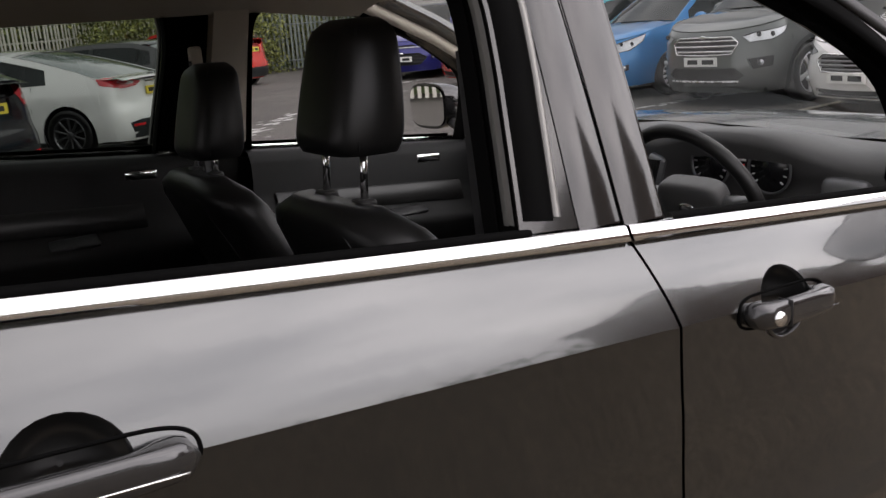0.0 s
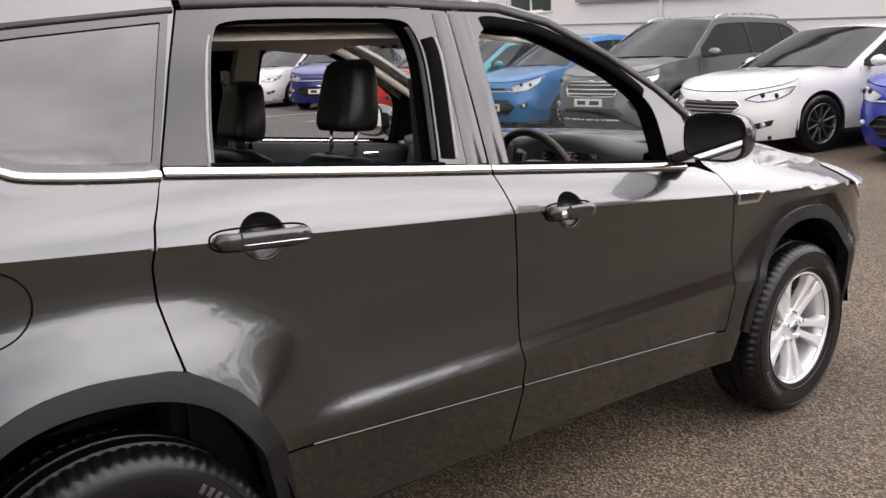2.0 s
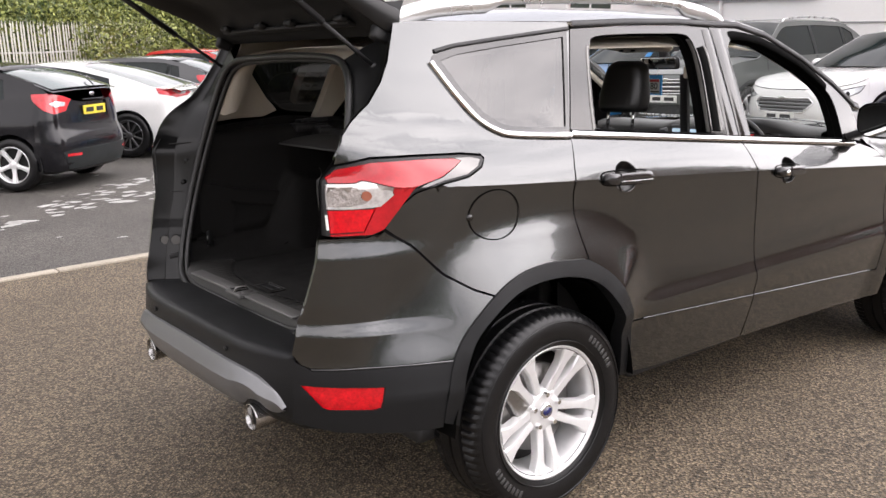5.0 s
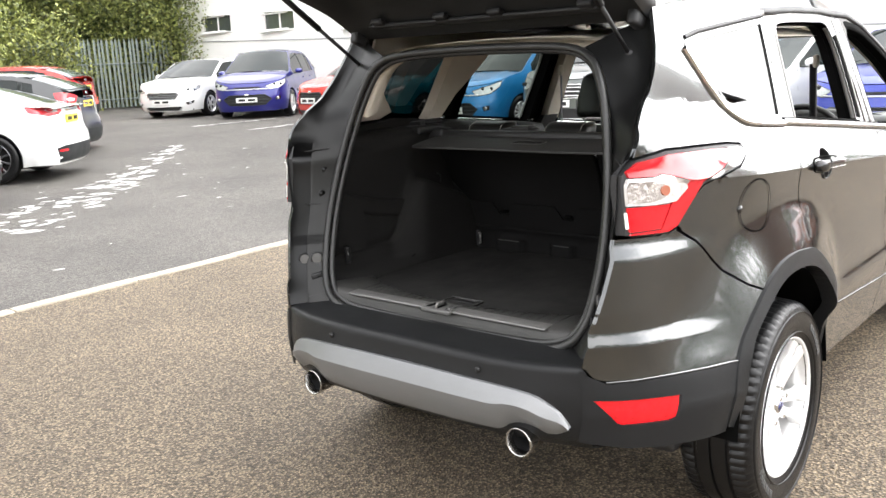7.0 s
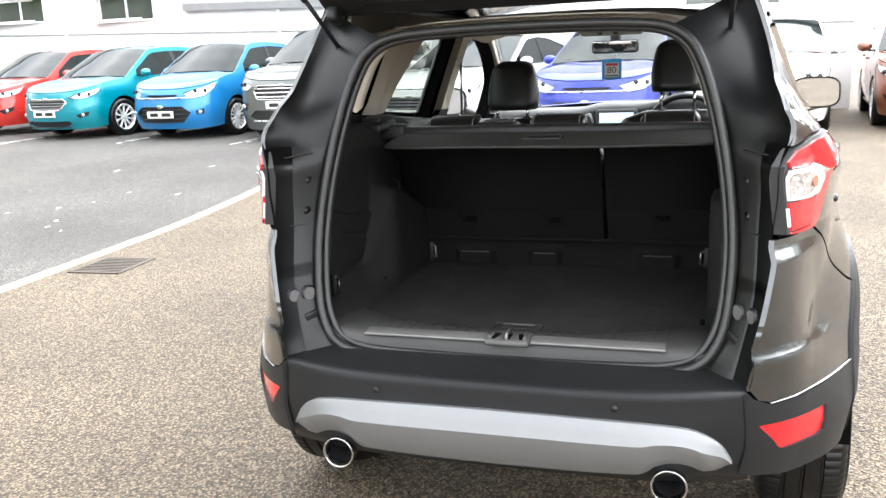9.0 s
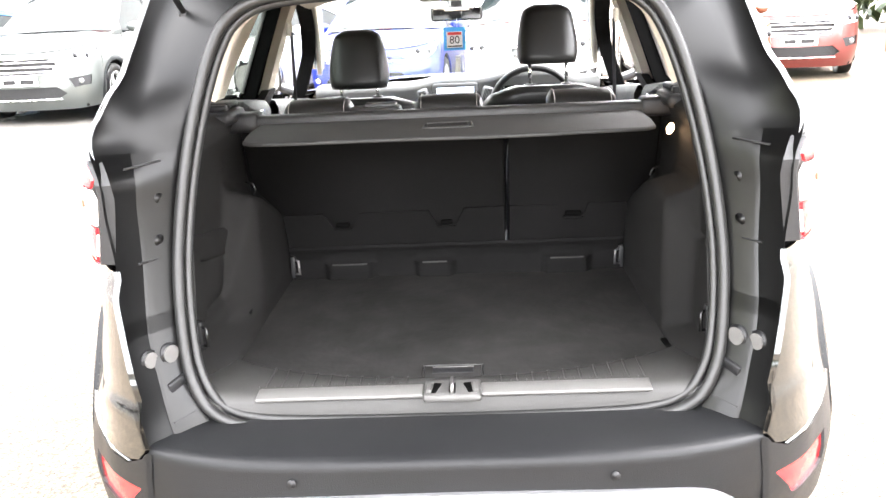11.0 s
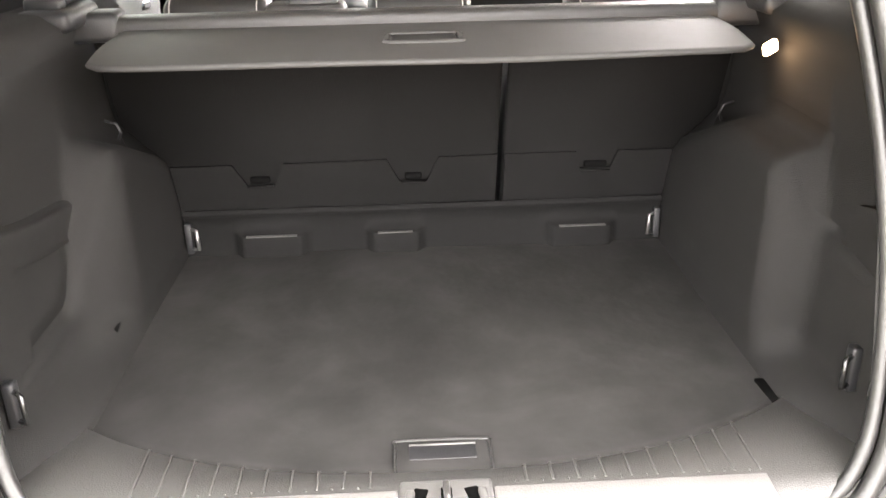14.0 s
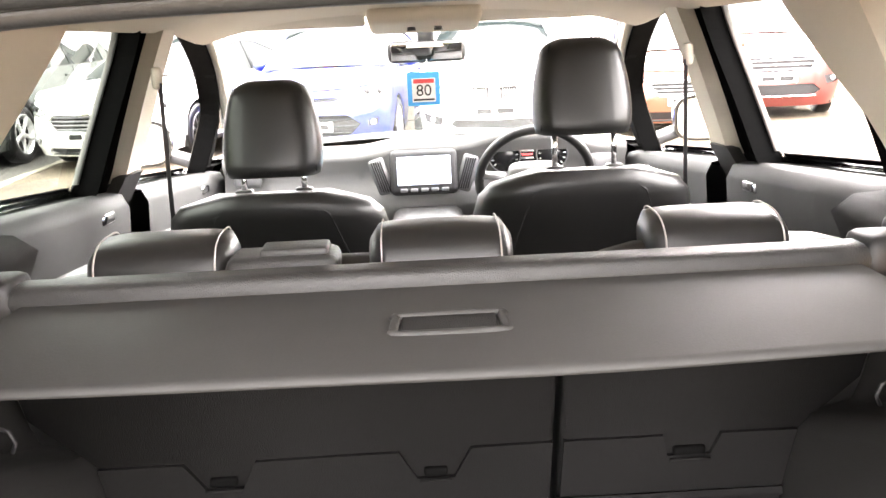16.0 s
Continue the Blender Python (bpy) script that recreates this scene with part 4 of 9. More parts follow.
# wheels
def wheel(x, side):
    w = assembly("wheel", "five twin-spoke silver alloy wheel with a black tyre", suv)
    w.location = (x, side * 0.768, 0.345)
    s = side  # outward
    bm = bmesh.new()
    prof = [(0.214, -0.095), (0.232, -0.106), (0.262, -0.117), (0.296, -0.119), (0.318, -0.113), (0.331, -0.104), (0.339, -0.094), (0.343, -0.078), (0.3445, -0.055), (0.337, -0.052), (0.337, -0.046), (0.345, -0.043), (0.345, -0.004), (0.337, -0.001), (0.337, 0.005), (0.345, 0.008), (0.345, 0.046), (0.337, 0.05), (0.337, 0.056), (0.3445, 0.06), (0.343, 0.078), (0.339, 0.094), (0.331, 0.104), (0.318, 0.113), (0.296, 0.119), (0.262, 0.117), (0.232, 0.106), (0.214, 0.095)]

    def lugs(k, i):
        return -0.007 if k % 3 == 0 and (5 <= i <= 8 or 19 <= i <= 22) else 0.0

    revolve(bm, prof, (0, 0, 0), 222, "Y", lugs)
    sharp_part("tyre", bm, TYRE, w, "black road tyre with blocked shoulders", 40)
    bm = bmesh.new()
    for r in (0.246, 0.31):
        revolve(bm, [(r - 0.002, s * 0.1145), (r, s * 0.1205), (r + 0.002, s * 0.1145)], (0, 0, 0), 90)
    part("sidewall_rib", bm, TYRE, w)
    for c0, n in ((0.4, 8), (3.6, 8)):
        for k in range(n):
            a = c0 + k * 0.075
            bm = bmesh.new()
            box(bm, (0.279 * math.cos(a), s * 0.1185, 0.279 * math.sin(a)), (0.022, 0.004, 0.012), 0.001, rot("Y", -math.degrees(a)))
            part("sidewall_mark", bm, TYRE_MARK, w)
    bm = bmesh.new()
    revolve(bm, [(0.214, -s * 0.09), (0.205, -s * 0.06), (0.203, s * 0.05), (0.208, s * 0.085), (0.221, s * 0.102), (0.2265, s * 0.1075), (0.228, s * 0.104), (0.222, s * 0.094)], (0, 0, 0), 72)
    rim = part("rim", bm, ALLOY, w, "silver alloy rim")
    for k in range(5):
        base = math.pi / 2 + (k + 0.5) * 2 * math.pi / 5
        for q in (-1, 1):
            bm = bmesh.new()
            rows = []
            for t in np.linspace(0, 1, 9):
                r = 0.040 + (0.214 - 0.040) * t
                ang = base + q * math.atan2(0.0168 + 0.024 * t ** 1.2, r)
                half = 0.0145 + 0.002 * (1 - t) ** 2 + 0.016 * ss(0.66, 1.0, t) ** 1.6
                lift = 0.078 + 0.022 * t ** 1.5 - 0.012 * (1 - t) ** 2
                dr, dt = Vector((math.cos(ang), 0, math.sin(ang))), Vector((-math.sin(ang), 0, math.cos(ang)))
                c = dr * r
                y = s * lift
                rows.append([c + dt * half * a + Vector((0, y - s * b, 0)) for a, b in ((-1.05, 0.034), (-1.0, 0.007), (-0.82, 0.0012), (0.0, 0.0), (0.82, 0.0012), (1.0, 0.007), (1.05, 0.034))])
            grid_faces(bm, rows, True, True)
            sharp_part("spoke", bm, ALLOY, w, "", 24)
    bm = bmesh.new()
    revolve(bm, [(0.001, s * 0.074), (0.03, s * 0.074), (0.058, s * 0.0735), (0.071, s * 0.067), (0.077, s * 0.045), (0.077, s * 0.02)], (0, 0, 0), 40)
    part("hub", bm, ALLOY, w)
    bm = bmesh.new()
    revolve(bm, [(0.001, s * 0.086), (0.022, s * 0.0855), (0.0265, s * 0.083), (0.028, s * 0.076)], (0, 0, 0), 32)
    part("centre_cap", bm, CHROME, w)
    bm = bmesh.new()
    revolve(bm, [(0.0005, s * 0.0905), (0.016, s * 0.0895), (0.021, s * 0.085)], (0, 0, 0), 32)
    for v in bm.verts:
        v.co.z *= 0.72
    part("cap_badge", bm, BLUE_BADGE, w, "dark blue oval cap badge")
    for k in range(5):
        a = math.pi / 2 + k * 2 * math.pi / 5
        bm = bmesh.new()
        disc(bm, (0.057 * math.cos(a), s * 0.079, 0.057 * math.sin(a)), 0.0105, 0.016, "Y", 6, 0.002)
        sharp_part("wheel_nut", bm, CHROME, w)
    bm = bmesh.new()
    revolve(bm, [(0.06, s * 0.03), (0.15, s * 0.03), (0.152, s * 0.02), (0.15, s * 0.006), (0.06, s * 0.006)], (0, 0, 0), 48)
    part("brake_disc", bm, STEEL, w, "grey brake disc")
    bm = bmesh.new()
    box(bm, (-0.11, s * 0.03, 0.07), (0.08, 0.07, 0.14), 0.015, rot("Y", -30))
    part("brake_caliper", bm, STEEL, w)
    bm = bmesh.new()
    disc(bm, (0, -s * 0.03, 0), 0.2, 0.02, "Y", 32)
    part("wheel_back", bm, BLACK, w)


for x in (0.0, 2.69):
    for s in (-1, 1):
        wheel(x, s)

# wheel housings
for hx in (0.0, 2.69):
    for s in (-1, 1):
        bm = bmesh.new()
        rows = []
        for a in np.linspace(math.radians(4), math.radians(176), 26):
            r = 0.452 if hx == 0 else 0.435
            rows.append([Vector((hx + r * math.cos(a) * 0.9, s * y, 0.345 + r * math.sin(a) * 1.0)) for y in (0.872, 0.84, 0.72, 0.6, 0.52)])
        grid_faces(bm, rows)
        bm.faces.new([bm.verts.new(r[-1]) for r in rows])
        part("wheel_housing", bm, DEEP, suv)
bm = bmesh.new()
box(bm, (1.45, 0, 0.31), (3.7, 1.35, 0.06), 0.02)
box(bm, (-0.36, 0, 0.43), (0.72, 1.16, 0.08), 0.03)
box(bm, (-0.56, 0, 0.44), (0.24, 1.26, 0.06), 0.03)
box(bm, (1.35, -0.76, 0.345), (1.74, 0.07, 0.06), 0.02)
box(bm, (1.35, 0.76, 0.345), (1.74, 0.07, 0.06), 0.02)
part("underbody", bm, BLACK, suv, "black underbody")

# inner side structure behind the shut lines
for s in (-1, 1):
    for prof in ([(0.12, 1.14), (0.17, 1.24), (0.31, 1.59), (0.345, 1.59), (0.22, 1.23), (0.17, 1.12), (0.19, 0.84), (0.10, 0.86)], [(1.04, 0.35), (1.04, 1.2), (1.05, 1.59), (1.14, 1.59), (1.15, 1.2), (1.2, 0.9), (1.2, 0.35)], [(2.12, 0.32), (2.14, 0.9), (2.08, 1.07), (2.2, 1.07), (2.26, 0.9), (2.25, 0.32)]):
        bm = sheet(prof, lambda x, z: Vector((x, s * (flank(x, z) - 0.02), z)), (), 0.06, 0.03, (), lambda x, z: (0, -s, 0))
        part("pillar_structure", bm, DEEP, suv)
    bm = sheet([(0.44, 0.36), (0.42, 0.6), (0.24, 0.83), (0.2, 1.2), (2.0, 1.05), (2.15, 0.9), (2.14, 0.33)], lambda x, z: Vector((x, s * (flank(x, z) - 0.05), z)), (), 0.12, 0, (), None)
    part("door_core", bm, BLACK, suv)
    bm = sheet([(-0.64, 0.45), (-0.64, 1.0), (-0.5, 1.2), (-0.1, 1.22), (0.14, 1.2), (0.14, 0.86), (-0.1, 0.86), (-0.26, 0.8), (-0.40, 0.62), (-0.43, 0.45)], lambda x, z: Vector((x, s * (flank(x, z) - 0.03), z)), (), 0.08, 0, (), None)
    part("quarter_core", bm, BLACK, suv)


# roof, windscreen, bonnet, front
def roof_edge(x):
    return ramp_of([(-0.38, 1.600), (-0.2, 1.606), (0.3, 1.603), (0.8, 1.606), (1.2, 1.60), (1.33, 1.594), (1.507, 1.555), (1.747, 1.45), (2.0, 1.312), (2.13, 1.22)], x)


bm = bmesh.new()
rows = []
for x in np.linspace(-0.40, 1.42, 40):
    ze = roof_edge(x)
    ye = flank(x, ze) - 0.0
    crown = 0.062 * ss(-0.7, 0.5, x) + 0.012
    rows.append([Vector((x, y * ye, ze + crown * (1 - abs(y) ** 2.6))) for y in np.linspace(-1, 1, 33)])
grid_faces(bm, rows)
part("roof_skin", bm, PAINT, suv, "dark grey metallic roof")
for s in (-1, 1):
    bm = bmesh.new()
    rows = []
    for x in np.linspace(1.25, 2.16, 26):
        ze = roof_edge(x)
        yo = flank(x, ze)
        rows.append([Vector((x, s * (yo - 0.005), ze - 0.03)), Vector((x, s * yo, ze - 0.012)), Vector((x + 0.01, s * (yo - 0.012), ze + 0.008)), Vector((x + 0.03, s * (yo - 0.05), ze + 0.016)), Vector((x + 0.03, s * (yo - 0.075), ze + 0.008)), Vector((x, s * (yo - 0.07), ze - 0.03))])
    grid_faces(bm, rows, True, True)
    part("windscreen_pillar", bm, PAINT, suv, "dark grey metallic windscreen pillar")
    bm = bmesh.new()
    rows = []
    path = [(-0.34, 0.0), (-0.30, 0.012), (-0.2, 0.03), (0.0, 0.045), (0.4, 0.055), (0.8, 0.05), (1.05, 0.035), (1.2, 0.01), (1.26, -0.01)]
    for x, h in [(p.x, p.y) for p in smooth_curve([Vector((a, b, 0)) for a, b in path], 5)]:
        ze = roof_edge(x)
        yo = flank(x, ze) - 0.045
        w, t = 0.017, 0.016 if 0.0 < x < 1.0 else 0.03
        rows.append([Vector((x, s * (yo + w * math.cos(a)), ze + 0.022 + h + t * math.sin(a) - (0.012 if t > 0.02 else 0))) for a in np.linspace(0, 2 * math.pi, 12, endpoint=False)])
    grid_faces(bm, rows, True, True)
    part("roof_rail", bm, RAIL, suv, "bright satin roof rail")

bm = bmesh.new()
rows = []
for t in np.linspace(0, 1, 12):
    x, z = 1.40 + 0.86 * t, 1.622 - 0.56 * t - 0.02 * math.sin(math.pi * t)
    half = 0.585 + 0.1 * t
    rows.append([Vector((x + 0.16 * (1 - (y / half) ** 2) * (0.35 + 0.65 * t) - 0.05, y, z + 0.03 * math.sin(math.pi * t) - 0.01)) for y in np.linspace(-half, half, 17)])
grid_faces(bm, rows)
ws = part("windscreen", bm, PANE, suv, "clear laminated windscreen")
ws.visible_shadow = False
bm = bmesh.new()
rows = []
for x in np.linspace(2.14, 3.50, 24):
    ze = ramp_of([(2.13, 1.08), (2.4, 1.072), (2.7, 1.045), (3.0, 0.985), (3.2, 0.925), (3.36, 0.85), (3.5, 0.72)], x)
    ye = flank(x, ze) - 0.002
    rows.append([Vector((x, y * ye, ze + (0.055 * (1 - abs(y) ** 2.2) + 0.012 * math.exp(-((abs(y) - 0.72) / 0.08) ** 2)) * (1 - 0.5 * ss(2.9, 3.5, x)))) for y in np.linspace(-1, 1, 37)])
grid_faces(bm, rows)
part("bonnet", bm, PAINT, suv, "dark grey metallic bonnet")
bm = bmesh.new()
rows = []
for z in np.linspace(0.24, 0.78, 12):
    ye = flank(3.5, max(z, 0.4)) - 0.01
    rows.append([Vector((3.495 + 0.11 * (1 - abs(y) ** 2.5) + 0.02 * math.sin((z - 0.24) * 6), y * ye, z)) for y in np.linspace(-1, 1, 25)])
grid_faces(bm, rows)
part("front_bumper", bm, PAINT, suv, "dark grey metallic front bumper")

# door mirrors
for s in (-1, 1):
    mo = assembly("door_mirror", "black backed door mirror", suv)
    bm = bmesh.new()
    rows = []
    for t in np.linspace(0, 1, 9):
        cxm = 1.93 + 0.135 * t
        k = math.sqrt(max(0.0, 1 - (t ** 2.2) * 0.86))
        rows.append([Vector((cxm, s * (0.955 + 0.115 * k * math.copysign(abs(math.cos(a)) ** 0.6, math.cos(a))), 1.172 + 0.078 * k * math.copysign(abs(math.sin(a)) ** 0.6, math.sin(a)))) for a in np.linspace(0, 2 * math.pi, 24, endpoint=False)])
    grid_faces(bm, rows, True, True)
    sharp_part("mirror_shell", bm, GLOSS_BLACK, mo, "gloss black mirror shell", 50)
    bm = bmesh.new()
    pts = [Vector((1.926 - 0.002, s * (0.955 + 0.105 * math.copysign(abs(math.cos(a)) ** 0.55, math.cos(a))), 1.172 + 0.068 * math.copysign(abs(math.sin(a)) ** 0.55, math.sin(a)))) for a in np.linspace(0, 2 * math.pi, 28, endpoint=False)]
    bm.faces.new([bm.verts.new(p) for p in pts])
    part("mirror_glass", bm, MIRROR, mo, "mirror glass")
    bm = bmesh.new()
    box(bm, (2.0, s * 0.83, 1.11), (0.12, 0.10, 0.03), 0.012, rot("X", s * 20))
    part("mirror_arm", bm, BLACK, mo)


# ---- the SUV's rear: shut faces, seal, bumper, exhausts, raised tailgate ----
def seal_x(z):
    return -0.676 + (z - 0.65) * 0.289


SEAL_YZ = [(0, 0.645), (0.25, 0.647), (0.41, 0.655), (0.49, 0.683), (0.53, 0.74), (0.548, 0.82), (0.556, 0.95), (0.548, 1.08), (0.53, 1.2), (0.505, 1.31), (0.475, 1.40), (0.44, 1.46), (0.38, 1.495), (0.28, 1.508), (0.12, 1.513), (0, 1.514)]
half_ring = smooth_curve([Vector((seal_x(z), -y, z)) for y, z in SEAL_YZ], 5)
ring = half_ring + [Vector((p.x, -p.y, p.z)) for p in reversed(half_ring[1:-1])]
bm = bmesh.new()
tube(bm, [p + Vector((-0.012, 0, 0)) for p in ring], 0.0125, 8, True)
tube(bm, [Vector((p.x + 0.006, p.y * 0.972, 1.08 + (p.z - 1.08) * 0.972)) for p in ring], 0.010, 8, True)
part("tailgate_seal", bm, SEAL, suv, "ribbed black rubber seal round the boot opening")

EDGE = [(-0.784, 0.662), (-0.778, 0.70), (-0.765, 0.755), (-0.735, 0.86), (-0.702, 1.0), (-0.697, 1.1), (-0.693, 1.17), (-0.654, 1.235), (-0.621, 1.29), (-0.583, 1.326), (-0.517, 1.37), (-0.463, 1.43), (-0.425, 1.49), (-0.385, 1.585)]
edge3 = smooth_curve([Vector((x, -(flank(x, z) - 0.004), z)) for x, z in EDGE], 4)
inner_z = [0.665, 0.70, 0.755, 0.86, 1.0, 1.1, 1.16, 1.215, 1.255, 1.29, 1.335, 1.40, 1.452, 1.496]


def seal_y(z):
    return ramp_of([(b, a) for a, b in SEAL_YZ[3:13]], z)


in3 = smooth_curve([Vector((seal_x(z) - 0.004, -seal_y(z) - 0.012, z)) for z in inner_z], 4)
STOP = material("pale grey rubber stop", (0.13, 0.127, 0.122), 0.6)
for s in (-1, 1):
    bm = bmesh.new()
    rows = []
    for o, i in zip(edge3, in3):
        a, b = Vector((o.x, -o.y * s, o.z)), Vector((i.x, -i.y * s, i.z))
        m1 = a.lerp(b, 0.08) + Vector((0.018, 0, 0))
        m2 = a.lerp(b, 0.38) + Vector((0.02, 0, 0))
        m3 = a.lerp(b, 0.5) + Vector((0.008, 0, 0))
        m4 = a.lerp(b, 0.95) + Vector((0.002, 0, 0))
        rows.append([a, m1, m2, m3, m4, b])
    bm.free()
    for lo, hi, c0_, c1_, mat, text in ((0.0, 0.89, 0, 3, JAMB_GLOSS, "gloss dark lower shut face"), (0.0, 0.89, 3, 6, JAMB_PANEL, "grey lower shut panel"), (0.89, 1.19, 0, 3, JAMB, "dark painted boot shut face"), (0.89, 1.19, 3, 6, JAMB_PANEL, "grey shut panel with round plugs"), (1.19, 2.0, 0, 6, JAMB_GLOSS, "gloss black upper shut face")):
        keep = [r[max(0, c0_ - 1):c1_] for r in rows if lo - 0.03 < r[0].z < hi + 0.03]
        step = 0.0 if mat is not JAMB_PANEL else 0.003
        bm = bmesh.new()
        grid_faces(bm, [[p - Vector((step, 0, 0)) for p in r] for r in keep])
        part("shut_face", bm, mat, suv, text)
    # joints, plugs, rubber stops and clips on the shut face
    def on_jamb(z, t, out):
        o = min(edge3, key=lambda p: abs(p.z - z))
        i = min(in3, key=lambda p: abs(p.z - z))
        return Vector((o.x + (i.x - o.x) * t - out, s * (-o.y + (-i.y + o.y) * t), z))

    def lay(bm, z, at):
        """Turns a piece to lie on the slanting shut face."""
        o = min(edge3, key=lambda p: abs(p.z - z))
        i = min(in3, key=lambda p: abs(p.z - z))
        bmesh.ops.rotate(bm, cent=at, matrix=rot("Z", math.degrees(math.atan2(s * (i.x - o.x), i.y - o.y))), verts=bm.verts)

    for z in (1.118, 1.035):
        bm = bmesh.new()
        disc(bm, on_jamb(z, 0.72, -0.0055), 0.0135, 0.003, "X", 20, 0.002)
        lay(bm, z, on_jamb(z, 0.72, -0.0055))
        part("jamb_plug", bm, BLACK, suv)
        bm = bmesh.new()
        disc(bm, on_jamb(z, 0.72, -0.0045), 0.0118, 0.003, "X", 20, 0.002)
        lay(bm, z, on_jamb(z, 0.72, -0.0045))
        part("plug_face", bm, JAMB_PANEL, suv)
    for t, r in ((0.80, 0.0185), (0.34, 0.0165)):
        bm = bmesh.new()
        c = on_jamb(0.812, t, 0.004 if t > 0.5 else -0.016)
        disc(bm, c + Vector((0.004, 0, 0)), r, 0.011, "X", 20, 0.003)
        lay(bm, 0.812, c)
        sharp_part("rubber_stop", bm, STOP, suv, "round grey tailgate stop")
        bm = bmesh.new()
        disc(bm, c + Vector((0.008, 0, 0)), r + 0.005, 0.01, "X", 20, 0.002)
        lay(bm, 0.812, c)
        part("stop_cup", bm, BLACK, suv)
    bm = bmesh.new()
    box(bm, on_jamb(0.752, 0.76, -0.002), (0.012, 0.046, 0.022), 0.004, rot("X", -s * 12))
    lay(bm, 0.752, on_jamb(0.752, 0.76, -0.002))
    part("jamb_clip", bm, BLACK, suv)
    for z, t, w, tl in ((0.69, 0.7, 0.07, -s * 8), (1.0, 0.6, 0.075, 0), (1.19, 0.5, 0.085, -s * 3)):
        bm = bmesh.new()
        box(bm, on_jamb(z, t, -0.008), (0.006, w, 0.004), 0.001, rot("X", tl))
        lay(bm, z, on_jamb(z, t, -0.008))
        part("panel_joint", bm, BLACK, suv)

# bumper shelf and face swept round the back
def bump_x(y):
    return -0.862 + 0.082 * (abs(y) / 0.6) ** 4.6


PROFILE = [(0.20, 0.662), (0.16, 0.668), (0.06, 0.666), (0.03, 0.665), (0.012, 0.6635), (0.004, 0.659), (0.0005, 0.651), (-0.0005, 0.642), (-0.001, 0.62), (-0.004, 0.60), (-0.006, 0.56), (0.0, 0.50), (0.012, 0.46), (0.04, 0.425), (0.14, 0.40), (0.26, 0.39)]
bm = bmesh.new()
rows = []
for y in np.linspace(-0.602, 0.602, 50):
    k = ss(0.50, 0.602, abs(y))
    rows.append([Vector((bump_x(y) + dx * (1 - 0.2 * k), y, z - 0.004 * k)) for dx, z in PROFILE])
grid_faces(bm, rows)
sharp_part("bumper_face", bm, PLASTIC, suv, "dark grey plastic rear bumper with a load shelf", 50)
for y in (-0.30, 0.30):
    bm = bmesh.new()
    disc(bm, (bump_x(y) - 0.004, y, 0.625), 0.009, 0.006, "X", 14, 0.002)
    part("parking_sensor", bm, BLACK, suv)
UPPER_EDGE = [(0, 0.600), (0.2, 0.598), (0.38, 0.592), (0.47, 0.580), (0.515, 0.558), (0.545, 0.53), (0.565, 0.492)]
LOWER_EDGE = [(0, 0.445), (0.2, 0.447), (0.35, 0.451), (0.372, 0.458), (0.39, 0.474), (0.41, 0.481), (0.435, 0.484), (0.46, 0.481), (0.48, 0.474), (0.498, 0.463), (0.53, 0.465), (0.565, 0.484)]
bm = bmesh.new()
rows = []
for y in np.linspace(-0.565, 0.565, 91):
    hi, lo = curve_of(UPPER_EDGE, abs(y)), ramp_of(LOWER_EDGE, abs(y))
    k = 1 - ss(0.50, 0.565, abs(y))
    row = [Vector((bump_x(y) + 0.006, y, hi + 0.002))]
    for v, dx in ((0.0, -0.014), (0.06, -0.019), (0.18, -0.026), (0.32, -0.0325), (0.345, -0.034), (0.37, -0.0335), (0.5, -0.029), (0.7, -0.018), (0.88, -0.004), (0.97, 0.006)):
        row.append(Vector((bump_x(y) + dx * (0.45 + 0.55 * k), y, hi + (lo - hi) * v)))
    row.append(Vector((bump_x(y) + 0.03, y, lo)))
    rows.append(row)
grid_faces(bm, rows)
sharp_part("skid_plate", bm, SILVER, suv, "satin silver bumper skid plate", 28)
PIPE = material("brushed exhaust steel", (0.45, 0.44, 0.43), 0.22, 1.0, 0, 0.1, 30)
for s in (-1, 1):
    ex = assembly("exhaust_tip", "polished round exhaust tip", suv)
    bm = bmesh.new()
    revolve(bm, [(0.034, 0.16), (0.040, 0.03), (0.043, 0.0), (0.0435, -0.004), (0.041, -0.007), (0.038, -0.003), (0.035, 0.03), (0.030, 0.16)], (-0.848, s * 0.425, 0.432), 36, "X")
    part("outer_pipe", bm, PIPE, ex)
    bm = bmesh.new()
    revolve(bm, [(0.0345, 0.02), (0.030, 0.10), (0.001, 0.12)], (-0.848, s * 0.425, 0.432), 28, "X")
    part("inner_pipe", bm, BLACK, ex, "sooty pipe mouth")
    bm = bmesh.new()
    tube(bm, [(-0.70, s * 0.425, 0.432), (-0.62, s * 0.42, 0.42), (-0.5, s * 0.3, 0.38), (-0.3, 0.1 * s, 0.36)], 0.03, 10)
    part("tail_pipe", bm, STEEL, ex)

# raised tailgate, hinged at the back of the roof
tg = assembly("tailgate", "raised tailgate with a dark lining", suv)


def gate_pt(u, y, lift):
    """u: along the gate from its hinge; lift: above its inner face."""
    a = radians(23)
    return Vector((-0.36 - u * math.cos(a) + lift * math.sin(a), y, 1.585 + u * math.sin(a) + lift * math.cos(a)))


